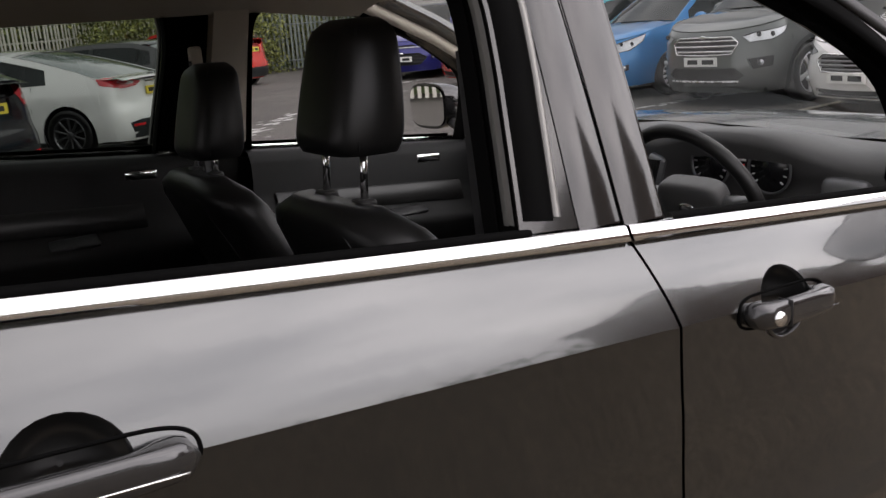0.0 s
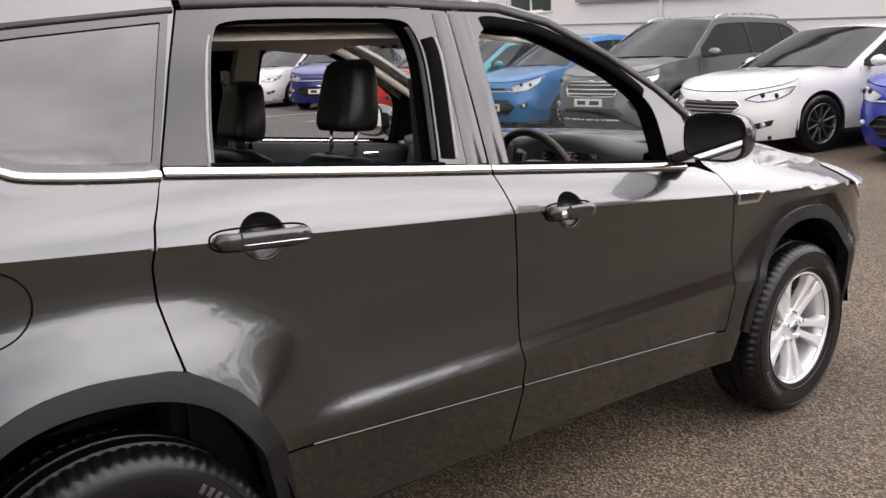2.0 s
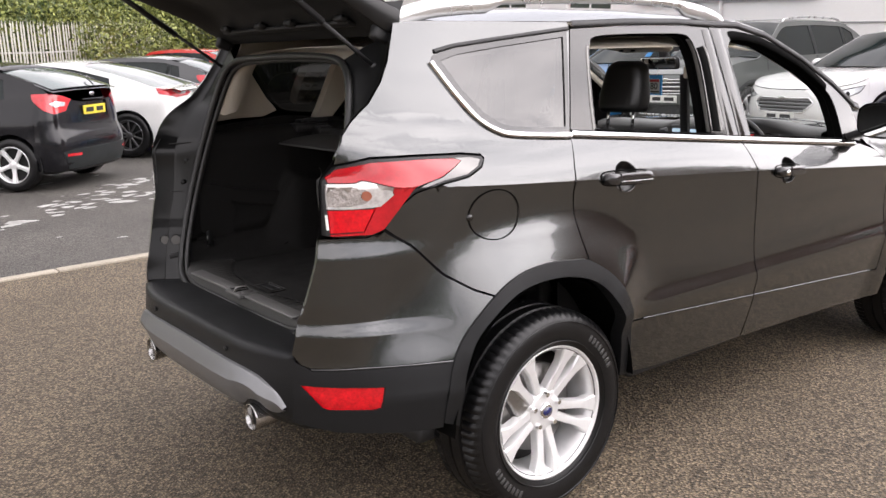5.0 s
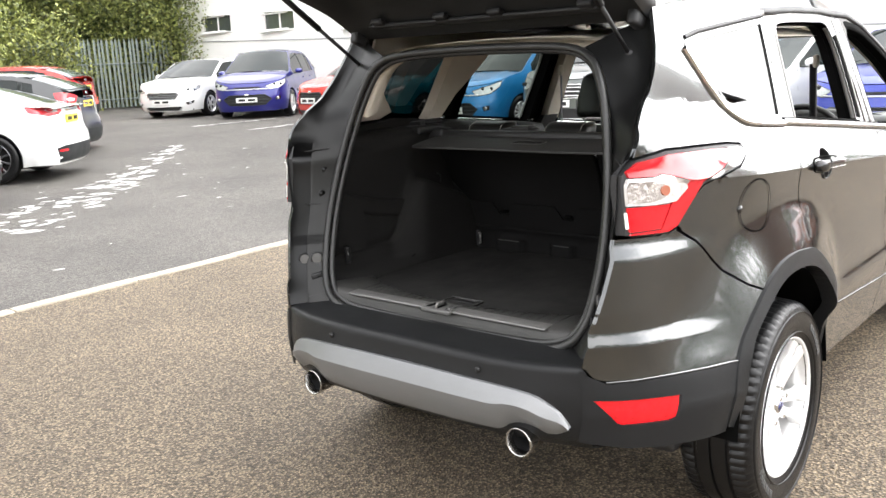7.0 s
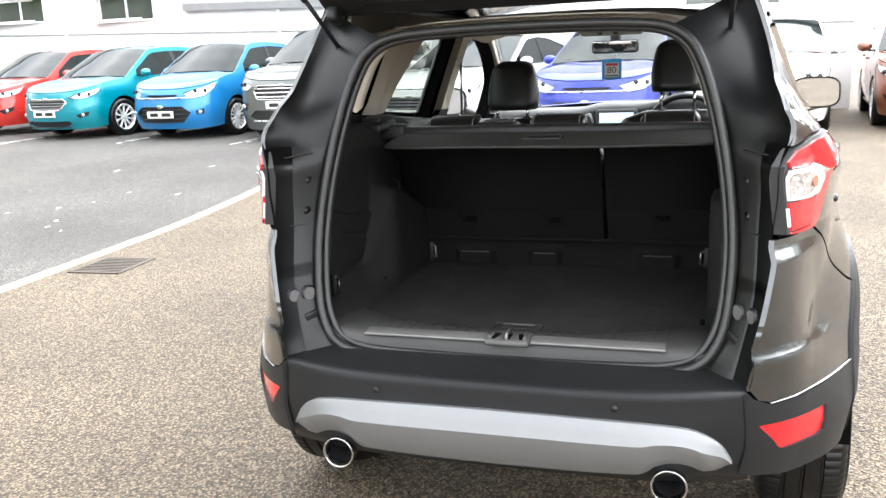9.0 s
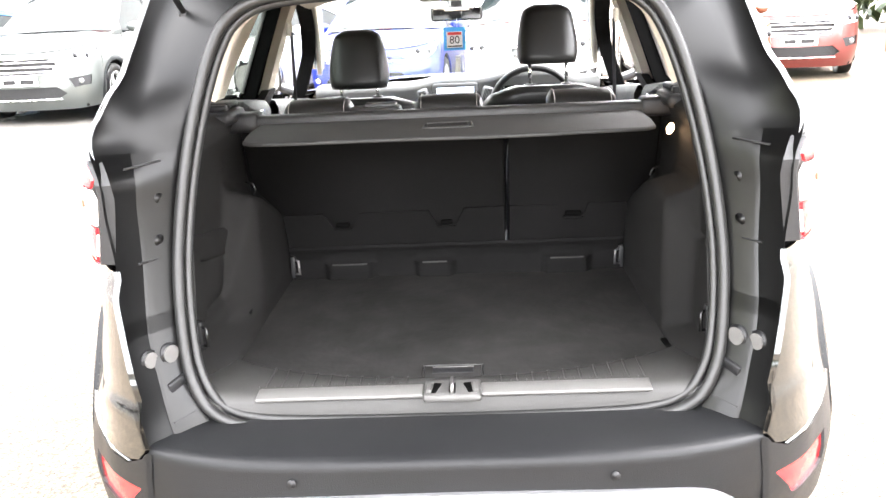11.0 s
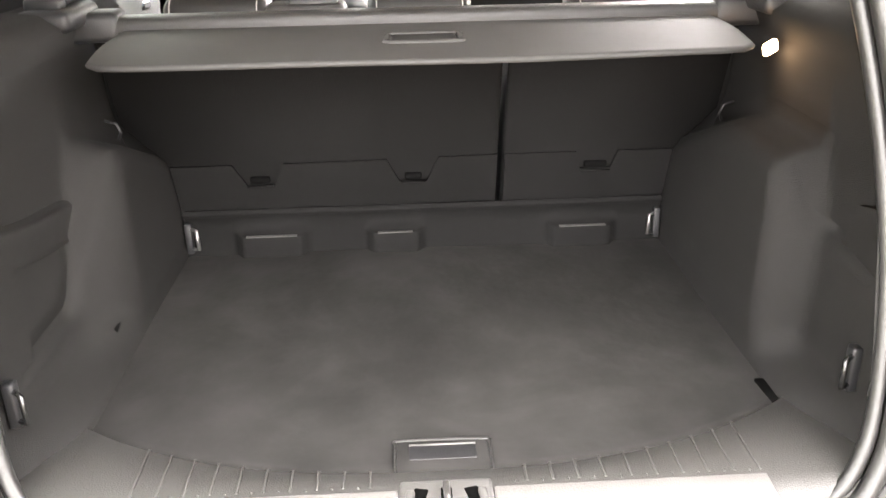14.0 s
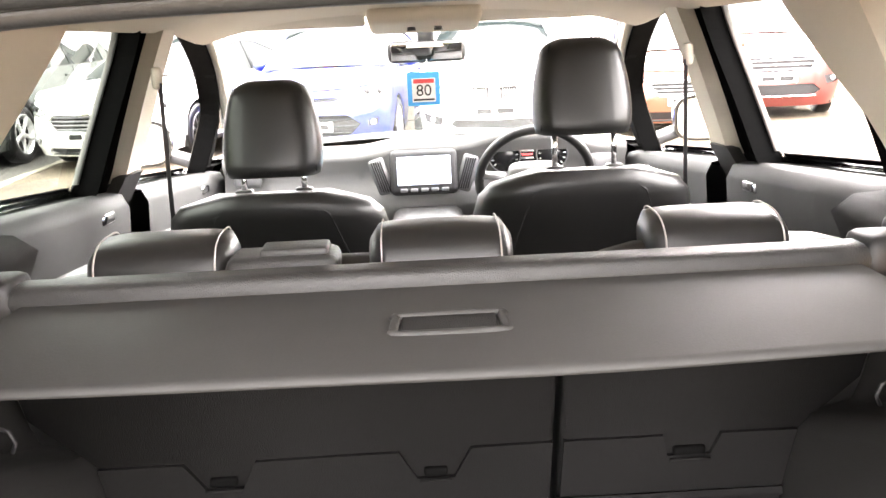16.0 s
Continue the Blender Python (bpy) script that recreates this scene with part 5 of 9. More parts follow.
bm = bmesh.new()
rows = []
for u in np.linspace(0.0, 1.12, 22):
    half = 0.575 + 0.07 * ss(0.1, 0.75, u)
    bow = 0.085 + 0.03 * math.sin(math.pi * u / 1.12)
    rows.append([gate_pt(u + 0.09 * (1 - (y / half) ** 2) * (u / 1.12), y, bow * (1 - 0.35 * abs(y / half) ** 3)) for y in np.linspace(-half, half, 21)])
grid_faces(bm, rows)
part("outer_skin", bm, PAINT, tg, "dark grey metallic tailgate skin")
bm = bmesh.new()
rows = []
for u in np.linspace(0.0, 1.12, 30):
    half = 0.575 + 0.07 * ss(0.1, 0.75, u)
    row = []
    for y in np.linspace(-half, half, 31):
        a = abs(y) / half
        dip = 0.045 * ss(0.98, 0.8, a) * ss(0.03, 0.14, u) * ss(1.12, 1.0, u)
        row.append(gate_pt(u + 0.09 * (1 - (y / half) ** 2) * (u / 1.12), y, dip + 0.0 - 0.02 * ss(0.2, 0.0, u)))
    rows.append(row)
grid_faces(bm, rows)
part("inner_trim", bm, DOOR_TRIM, tg, "black moulded tailgate lining")
bm = bmesh.new()
for s in (-1, 1):
    rows = []
    for u in np.linspace(0.0, 1.12, 22):
        half = 0.575 + 0.07 * ss(0.1, 0.75, u)
        rows.append([gate_pt(u, s * half, 0.0 - 0.02 * ss(0.2, 0.0, u)), gate_pt(u, s * (half + 0.012), 0.02), gate_pt(u, s * half, 0.056)])
    grid_faces(bm, rows)
rows = [[gate_pt(0.0, y, h) for h in (-0.02, 0.03, 0.09)] for y in np.linspace(-0.575, 0.575, 12)]
grid_faces(bm, rows)
part("gate_edge", bm, JAMB, tg)
gate_glass_in = bmesh.new()
rows = [[gate_pt(u, y, 0.047) for y in np.linspace(-0.40 - 0.05 * (u - 0.15), 0.40 + 0.05 * (u - 0.15), 9)] for u in np.linspace(0.16, 0.52, 6)]
grid_faces(gate_glass_in, rows)
part("rear_window", gate_glass_in, material("dull tailgate window glass", (0.25, 0.25, 0.25), 0.15, 0, 0.5), tg, "grey heated rear window")
for y in (-0.42, -0.1, 0.12, 0.4):
    bm = bmesh.new()
    box(bm, gate_pt(0.10, y, -0.005), (0.03, 0.05, 0.02), 0.006, rot("Y", 23))
    part("gate_clip", bm, BLACK, tg)
bm = bmesh.new()
box(bm, gate_pt(0.075, 0.0, -0.01), (0.03, 0.9, 0.012), 0.004, rot("Y", 23))
part("gate_seal", bm, BLACK, tg)
for s in (-1, 1):
    st = assembly("gas_strut", "thin black gas strut", suv)
    a, b = Vector((-0.415, s * 0.535, 1.475)), Vector((-0.86, s * 0.565, 1.80))
    bm = bmesh.new()
    tube(bm, [a, a.lerp(b, 0.42)], 0.0065, 10)
    part("strut_rod", bm, BLACK, st)
    bm = bmesh.new()
    tube(bm, [a.lerp(b, 0.40), b], 0.0105, 12)
    part("strut_body", bm, BLACK, st)
    for p in (a, b):
        bm = bmesh.new()
        got = bmesh.ops.create_icosphere(bm, subdivisions=2, radius=0.014, matrix=Matrix.Translation(p))
        part("ball_joint", bm, BLACK, st)
    # hinge cover at the roof
    bm = bmesh.new()
    box(bm, (-0.395, s * 0.55, 1.57), (0.07, 0.035, 0.05), 0.01, rot("Y", 20))
    part("hinge_cover", bm, BLACK, suv)


# ---- the SUV's inside: boot, seats, dashboard, linings ----
boot = assembly("boot", "black lined boot", suv)


def floor_edge(y):
    return -0.585 + 0.52 * (abs(y) / 0.5) ** 2.6 * 0.26


bm = bmesh.new()
rows = []
for y in np.linspace(-0.5, 0.5, 41):
    x0, x1 = floor_edge(y), 0.20
    rows.append([Vector((x0 + (x1 - x0) * t, y * (1 - 0.02 * t), 0.702 + (-0.012 if t == 0 else 0) + 0.0015 * math.sin(9 * y + 7 * t))) for t in [0, 0.004] + list(np.linspace(0.03, 1, 18))])
grid_faces(bm, rows)
part("boot_carpet", bm, CARPET, boot, "scuffed black carpet boot floor")

# ribbed sill behind the carpet, scuff plate and lock
bm = bmesh.new()
rows = []
for y in np.linspace(-0.56, 0.56, 57):
    edge = floor_edge(min(0.5, abs(y)))
    xs = seal_x(0.66) + 0.004
    rows.append([Vector((edge + 0.004, y, 0.697)), Vector((edge - 0.008, y, 0.711 + 0.004 * ss(0.42, 0.56, abs(y)))), Vector((xs + 0.036, y, 0.713 + 0.008 * ss(0.42, 0.56, abs(y)))), Vector((xs + 0.012, y, 0.708 + 0.008 * ss(0.42, 0.56, abs(y)))), Vector((xs, y, 0.695)), Vector((xs, y, 0.65))])
grid_faces(bm, rows)
part("sill_trim", bm, SILL, boot, "charcoal boot sill")
for y in np.arange(-0.40, 0.401, 0.033):
    if abs(y) > 0.075:
        x0, x1 = floor_edge(y) - 0.006, -0.622
        if x0 - x1 > 0.005:
            bm = bmesh.new()
            box(bm, ((x0 + x1) / 2, y, 0.7125), (x0 - x1, 0.004, 0.0025), 0.001)
            part("sill_rib", bm, SILL, boot)
        bm = bmesh.new()
        disc(bm, (-0.622, y + 0.014, 0.7135), 0.0018, 0.003, "Z", 8, 0.001)
        part("sill_stud", bm, SILL, boot)
for s in (-1, 1):
    bm = bmesh.new()
    box(bm, (-0.654, s * 0.232, 0.709), (0.048, 0.345, 0.008), 0.003, rot("Y", -4))
    part("scuff_plate", bm, SCUFF, boot, "plain silver grey scuff plate")
bm = bmesh.new()
box(bm, (-0.654, 0, 0.7075), (0.082, 0.118, 0.016), 0.006)
part("lock_housing", bm, LOCK_GREY, boot, "grey tailgate lock housing with dark slots")
# solid dark blocks stand for the shaded lock openings; nothing is cut
for y in (-0.036, 0.036):
    bm = bmesh.new()
    box(bm, (-0.656, y, 0.7125), (0.05, 0.019, 0.0085), 0.003, rot("Z", -14 * (1 if y > 0 else -1)))
    part("lock_slot_shade", bm, DEEP, boot)
for y in (-0.046, 0.046):
    bm = bmesh.new()
    box(bm, (-0.66, y, 0.7165), (0.04, 0.011, 0.012), 0.003, rot("Z", -6 * (1 if y > 0 else -1)))
    part("guide_wall", bm, LOCK_GREY, boot)
bm = bmesh.new()
box(bm, (-0.656, 0, 0.7125), (0.058, 0.02, 0.0085), 0.006)
part("striker_slot_shade", bm, DEEP, boot)
bm = bmesh.new()
tube(bm, [(-0.636, 0, 0.714), (-0.64, 0, 0.729), (-0.678, 0, 0.729), (-0.684, 0, 0.714)], 0.0042, 10)
part("lock_striker", bm, STEEL, boot, "steel lock striker")
bm = bmesh.new()
box(bm, (-0.555, 0, 0.7035), (0.074, 0.126, 0.005), 0.002)
part("floor_pull", bm, CARPET, boot, "carpeted floor lid pull tab")
bm = bmesh.new()
tube(bm, smooth_curve([(-0.592, -0.063, 0.706), (-0.53, -0.063, 0.706), (-0.519, -0.054, 0.706), (-0.518, 0.054, 0.706), (-0.53, 0.063, 0.706), (-0.592, 0.063, 0.706)], 4), 0.0022, 6)
part("pull_edge", bm, HARD, boot)
# a flat dark plate stands for the shade in the pull's recess
bm = bmesh.new()
box(bm, (-0.545, 0, 0.7062), (0.032, 0.09, 0.002), 0.001)
part("pull_recess_shade", bm, BLACK, boot)
bm = bmesh.new()
tube(bm, [(-0.53, -0.045, 0.7072), (-0.53, 0.045, 0.7072)], 0.0018, 6)
part("pull_lip", bm, LOCK_GREY, boot)

# side linings with the wheel-arch boxes
for s in (-1, 1):
    bm = bmesh.new()
    rows = []
    for x in np.linspace(-0.652, 0.215, 46):
        k = ss(-0.29, -0.13, x)
        y_low = 0.535 - 0.045 * ss(-0.6, -0.45, x)
        y_arch = 0.560 - 0.066 * (k if s > 0 else 0.1 * ss(-0.62, -0.55, x) + 0.9 * ss(-0.375, -0.33, x))
        top = 0.70 + 0.10 * ss(-0.62, -0.45, x) + k * (0.225 - 0.10 * ss(-0.15, 0.2, x)) if s > 0 else 0.70 + 0.24 * ss(-0.62, -0.55, x) + 0.09 * ss(-0.36, -0.32, x) - 0.10 * ss(-0.15, 0.2, x)
        y_up = 0.575 - 0.05 * ss(-0.50, -0.66, x)
        rows.append([Vector((max(x, seal_x(z) + 0.006), s * y, z)) for y, z in (
            (y_low, 0.695), (y_low + 0.004, 0.72), (y_arch + 0.004, 0.735), (y_arch, 0.78), (y_arch + 0.002, max(0.79, top - 0.03)), (y_arch + 0.012, max(0.80, top - 0.006)), (y_arch + 0.03, max(0.806, top)), (y_up - 0.006, max(0.815, top + 0.012)), (y_up, max(0.84, top + 0.04)), (y_up + 0.004, 1.06), (y_up - 0.002, 1.15), (y_up + 0.006, 1.165), (y_up - 0.012, 1.205), (y_up + 0.02, 1.228), (y_up + 0.075, 1.232 if x > -0.3 else 1.22))])
    grid_faces(bm, rows)
    part("side_lining", bm, LINER, boot, "charcoal moulded side lining over the wheel arch")
    # pocket in the lining behind the arch
    bm = bmesh.new()
    pk = [(-0.58, 0.80), (-0.57, 0.97), (-0.54, 1.02), (-0.45, 1.0), (-0.40, 0.90), (-0.42, 0.80)]
    m = sheet(pk, lambda x, z: Vector((x, s * (0.566 - 0.006 * ss(-0.4, -0.6, x)), z)), (), 0.03, 0.018, (), lambda x, z: (0, s, 0))
    me = bpy.data.meshes.new("tmp")
    m.to_mesh(me)
    m.free()
    bm.from_mesh(me)
    bpy.data.meshes.remove(me)
    part("side_pocket_lid", bm, LINER, boot)
    if s > 0:
        # moulded ledge that steps down behind the arch
        bm = bmesh.new()
        up3 = smooth_curve([(-0.50, 0, 1.02), (-0.36, 0, 0.981), (-0.20, 0, 0.958), (-0.075, 0, 0.946), (-0.035, 0, 0.955), (-0.018, 0, 0.985)], 5)
        lo3 = smooth_curve([(-0.50, 0, 0.962), (-0.36, 0, 0.917), (-0.22, 0, 0.890), (-0.11, 0, 0.876), (-0.05, 0, 0.888), (-0.024, 0, 0.925)], 5)
        grid_faces(bm, [[Vector((a.x, y, a.z + (b.z - a.z) * t)) for t, y in ((-0.08, 0.582), (0.0, 0.566), (0.12, 0.560), (0.75, 0.568), (0.92, 0.566), (1.0, 0.582))] for a, b in zip(up3, lo3)])
        part("lining_ledge", bm, LINER, boot)
    else:
        # a low dark wedge stands for the shade in the corner pocket
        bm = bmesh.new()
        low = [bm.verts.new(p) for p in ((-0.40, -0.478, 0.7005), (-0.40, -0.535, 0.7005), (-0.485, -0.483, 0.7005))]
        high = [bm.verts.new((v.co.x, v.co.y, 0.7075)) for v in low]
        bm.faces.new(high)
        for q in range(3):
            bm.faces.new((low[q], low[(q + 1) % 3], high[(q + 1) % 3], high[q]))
        part("corner_pocket_shade", bm, DEEP, boot)
    # lashing eyes and hooks
    for x, y, z in ((0.168, 0.479, 0.742), (-0.535, 0.545, 0.80)):
        bm = bmesh.new()
        tube(bm, [(x, s * y, z + 0.022), (x - 0.01, s * (y - 0.014), z + 0.02), (x - 0.012, s * (y - 0.016), z - 0.02), (x, s * y, z - 0.022)], 0.004, 8)
        part("lashing_eye", bm, STEEL if x > 0 else GLOSS_BLACK, boot, "bright steel lashing eye" if x > 0 else "black steel lashing eye")
        bm = bmesh.new()
        box(bm, (x + 0.004, s * (y + 0.004), z), (0.02, 0.016, 0.066), 0.004)
        part("eye_plate", bm, BLACK, boot)
    bm = bmesh.new()
    tube(bm, [(0.0, s * 0.555, 1.035), (-0.004, s * 0.535, 1.03), (-0.006, s * 0.528, 1.015), (-0.004, s * 0.535, 1.002)], 0.0026, 8)
    part("bag_hook", bm, BLACK, boot)
    # belt-line shelf mouldings that carry the cover
    bm = bmesh.new()
    box(bm, (-0.02, s * 0.592, 1.215), (0.16, 0.085, 0.035), 0.012)
    box(bm, (0.02, s * 0.60, 1.242), (0.10, 0.06, 0.016), 0.006)
    box(bm, (-0.05, s * 0.60, 1.238), (0.03, 0.06, 0.02), 0.006)
    part("cover_bracket", bm, BLACK, boot, "black cover bracket")
    bm = bmesh.new()
    m = sheet([(-0.62, 1.18), (-0.60, 1.235), (-0.36, 1.245), (-0.08, 1.262), (0.2, 1.24), (0.2, 1.20), (-0.3, 1.2)], lambda x, z: Vector((max(x, seal_x(z) + 0.012), s * (flank(max(x, -0.5), 1.25) - 0.085 - 0.03 * ss(-0.3, -0.52, x)), z)), (), 0.06, 0.05, (), lambda x, z: (0, s, 0))
    me = bpy.data.meshes.new("tmp")
    m.to_mesh(me)
    m.free()
    bm.from_mesh(me)
    bpy.data.meshes.remove(me)
    part("waist_trim", bm, LINER, boot)
    # beige pillar linings either side of the quarter glass
    for poly in ([(-0.50, 1.268), (-0.44, 1.36), (-0.385, 1.47), (-0.35, 1.53), (-0.20, 1.54), (-0.27, 1.49), (-0.28, 1.46), (-0.19, 1.345), (-0.13, 1.29), (-0.19, 1.266)],
                 [(-0.35, 1.53), (-0.27, 1.50), (0.3, 1.55), (0.45, 1.545), (0.95, 1.548), (1.05, 1.585), (0.3, 1.59), (-0.33, 1.58)]):
        bm = sheet(poly, lambda x, z: Vector((x, s * (flank(x, z) - 0.06 - 0.10 * ss(-0.28, -0.48, x)), z)), (), 0.05, 0.015, (), lambda x, z: (0, s, 0))
        keep_part("pillar_lining", bm, BEIGE, suv, "beige pillar lining")
    bm = sheet([(0.04, 1.25), (0.10, 1.45), (0.13, 1.545), (0.40, 1.545), (0.35, 1.48), (0.27, 1.404), (0.19, 1.34), (0.12, 1.25)], lambda x, z: Vector((x, s * (flank(x, z) - 0.13), z)), (), 0.05, 0.05, (), lambda x, z: (0, s, 0))
    keep_part("pillar_lining", bm, BEIGE, suv, "beige pillar lining")
    bm = sheet([(1.07, 1.17), (1.078, 1.40), (1.09, 1.57), (1.18, 1.57), (1.175, 1.40), (1.17, 1.17)], lambda x, z: Vector((x, s * (flank(x, z) - 0.075), z)), (), 0.06, 0.045, (), lambda x, z: (0, s, 0))
    keep_part("pillar_lining", bm, BEIGE, suv, "beige pillar lining")
    bm = sheet([(1.0, 0.5), (1.02, 1.19), (1.145, 1.19), (1.16, 0.5)], lambda x, z: Vector((x, s * (flank(x, z) - 0.09), z)), (), 0.08, 0.03, (), lambda x, z: (0, s, 0))
    keep_part("pillar_foot", bm, HARD, suv)
    bm = bmesh.new()
    rows = []
    for t in np.linspace(0, 1, 14):
        x = 1.30 + 0.82 * t
        z = roof_edge(x) - 0.035
        y = flank(x, z) - 0.07
        rows.append([Vector((x, s * (y + 0.02), z + 0.035)), Vector((x - 0.01, s * (y - 0.01), z + 0.01)), Vector((x, s * y, z - 0.03)), Vector((x + 0.03, s * (y + 0.03), z - 0.03))])
    grid_faces(bm, rows)
    part("screen_pillar_lining", bm, BEIGE, suv, "beige windscreen pillar lining")
    for poly, hole, dr in ((rd_frame, REAR_OPEN, rear_doors), (fd_frame, FRONT_OPEN, front_doors)):
        bm = sheet(poly, lambda x, z: Vector((x, s * (flank(x, z) - 0.034), z)), [hole], 0.05, 0, (), None)
        part("frame_lining", bm, DEEP, dr[0 if s < 0 else 1], "matt black inner window frame")
    # seat belt down the pillar
    bm = bmesh.new()
    rows = [[Vector((1.0 + 0.02 * t + dx, s * (0.585 + 0.02 * t + dy), 1.40 - 0.75 * t)) for dx, dy in ((0, 0), (0.02, 0.016), (0.04, 0.018), (0.022, 0.014))] for t in np.linspace(0, 1, 8)]
    grid_faces(bm, rows)
    part("seat_belt", bm, BLACK, suv, "black seat belt")
    bm = bmesh.new()
    box(bm, (1.025, s * 0.602, 1.41), (0.034, 0.02, 0.05), 0.008)
    part("belt_guide", bm, BEIGE, suv)
    # door linings
    for a, b, nm in ((0.24, 1.02, rear_doors), (1.17, 2.02, front_doors)):
        bm = bmesh.new()
        rows = []
        for x in np.linspace(a, b, 18):
            zb = belt(x)
            yo = flank(x, zb)
            rows.append([Vector((x, s * (yo - y), z)) for y, z in ((0.03, zb - 0.012), (0.05, zb - 0.002), (0.085, zb - 0.008), (0.10, zb - 0.04), (0.095, zb - 0.12), (0.115, zb - 0.19), (0.17, zb - 0.22), (0.175, zb - 0.25), (0.12, zb - 0.30), (0.10, zb - 0.45), (0.10, 0.38))])
        grid_faces(bm, rows)
        part("door_lining", bm, DOOR_TRIM, nm[0 if s < 0 else 1], "charcoal door lining with an armrest")
        bm = bmesh.new()
        xm = a + (0.82 if a < 1 else 0.70) * (b - a)
        yi = flank(xm, 1.0) - 0.16
        box(bm, (xm, s * (yi + 0.012), belt(xm) - 0.052), (0.135, 0.022, 0.056), 0.02, rot("Y", 4), 3)
        part("pull_bezel", bm, BLACK, nm[0 if s < 0 else 1])
        bm = bmesh.new()
        box(bm, (xm - 0.012, s * (yi - 0.002), belt(xm) - 0.05), (0.092, 0.014, 0.03), 0.009, rot("Y", 4), 3)
        part("inner_handle", bm, CHROME, nm[0 if s < 0 else 1], "bright inner door release")
        # a padded insert and the armrest's switch plate
        bm = bmesh.new()
        rows = []
        for x in np.linspace(a + 0.06, b - 0.16, 10):
            yo, zb = flank(x, belt(x)), belt(x)
            rows.append([Vector((x, s * (yo - d), zb + h)) for d, h in ((0.100, -0.125), (0.108, -0.13), (0.121, -0.18), (0.116, -0.186))])
        grid_faces(bm, rows)
        part("door_insert", bm, LEATHER, nm[0 if s < 0 else 1], "black padded insert")
        bm = bmesh.new()
        xs = a + 0.55 * (b - a)
        box(bm, (xs, s * (flank(xs, belt(xs)) - 0.145), belt(xs) - 0.205), (0.12, 0.045, 0.012), 0.005, rot("X", s * 25))
        part("switch_plate", bm, BLACK, nm[0 if s < 0 else 1])

# rear seat backs seen from the boot
def back_x(z):
    return 0.166 - (z - 0.82) * 0.40


for y0, y1 in ((-0.49, -0.157), (-0.147, 0.49)):
    bm = bmesh.new()
    rows = []
    for z in (0.79, 0.80, 0.9, 1.0, 1.1, 1.16, 1.185):
        a, b = (y0 - 0.075 * ss(0.9, 1.0, z) if y0 < -0.4 else y0), (y1 + 0.075 * ss(0.9, 1.0, z) if y1 > 0.4 else y1)
        rows.append([Vector((back_x(z) + (0.012 if y in (a, b) or z in (0.79, 1.185) else 0), y, z)) for y in (a, a + 0.006, (a + b) / 2, b - 0.006, b)])
    grid_faces(bm, rows)
    part("seat_back_panel", bm, SEAT_BACK, boot, "charcoal carpeted seat back")
big = [(0.49, 0.804), (0.49, 0.908), (0.372, 0.908), (0.348, 0.858), (0.296, 0.858), (0.272, 0.908), (0.072, 0.910), (0.048, 0.858), (-0.006, 0.858), (-0.03, 0.912), (-0.144, 0.914), (-0.144, 0.804)]
small = [(-0.16, 0.804), (-0.16, 0.914), (-0.30, 0.914), (-0.31, 0.876), (-0.372, 0.876), (-0.382, 0.914), (-0.49, 0.914), (-0.49, 0.804)]
for poly in (big, small):
    bm = sheet(poly, lambda y, z: Vector((back_x(z) - 0.008, y, z)), (), 0.05, 0.012, (), lambda y, z: (1, 0, 0))
    keep_part("seat_back_lower", bm, SEAT_BACK, boot)
for y0, y1, z in ((0.302, 0.342, 0.872), (0.004, 0.038, 0.870), (-0.364, -0.318, 0.884)):
    # a dark block stands for the shade inside each tether slot
    bm = bmesh.new()
    box(bm, (back_x(z) - 0.004, (y0 + y1) / 2, z), (0.012, y1 - y0, 0.014), 0.004)
    part("tether_slot_shade", bm, DEEP, boot)
    bm = bmesh.new()
    tube(bm, [(back_x(z) - 0.011, y0 - 0.006, z - 0.012), (back_x(z) - 0.011, y1 + 0.006, z - 0.012)], 0.0025, 6)
    part("slot_lip", bm, SEAT_BACK, boot)
PADS = ((0.255, 0.37), (0.02, 0.103), (-0.378, -0.27))


def pad_of(y):
    return max(ss(a - 0.022, a, y) * ss(b + 0.022, b, y) for a, b in PADS)


bm = bmesh.new()
rows = []
for y in np.linspace(-0.49, 0.49, 140):
    d = 0.024 * pad_of(y)
    rows.append([Vector((0.162, y, 0.803)), Vector((0.158, y, 0.797)), Vector((0.16, y, 0.79)), Vector((0.172, y, 0.784)), Vector((0.172, y, 0.752)), Vector((0.172 - d * 0.9, y, 0.749)), Vector((0.172 - d, y, 0.744)), Vector((0.172 - d * 0.9, y, 0.69))])
grid_faces(bm, rows)
part("floor_step", bm, SEAT_BACK, boot, "charcoal moulded step below the seats")
for y0, y1 in PADS:
    bm = bmesh.new()
    box(bm, (0.149, (y0 + y1) / 2, 0.7485), (0.008, y1 - y0 - 0.012, 0.003), 0.001)
    part("pad_lip", bm, SILL, boot)

# roller cover
cover = assembly("load_cover", "grey vinyl roller load cover", suv)
bm = bmesh.new()
rows = []
for y in np.linspace(-0.50, 0.50, 41):
    k = ss(0.470, 0.50, abs(y))
    row = []
    for t in np.linspace(0, 1, 14):
        x = -0.02 + (-0.212 - 0.02 * (1 - (y / 0.5) ** 2) + 0.03 * k) * t
        row.append(Vector((x, y * (0.98 + 0.02 * ss(0.0, 0.85, t)), 1.190 - 0.001 * t - 0.020 * t * t + 0.0008 * math.sin(11 * y) * t)))
    row.append(row[-1] + Vector((0.006, 0, -0.006)))
    rows.append(row)
grid_faces(bm, rows)
part("cover_flap", bm, COVER, cover)
bm = bmesh.new()
box(bm, (0.012, 0, 1.192), (0.056, 1.13, 0.036), 0.014, None, 3)
part("roller_case", bm, HARD, cover, "charcoal roller case")
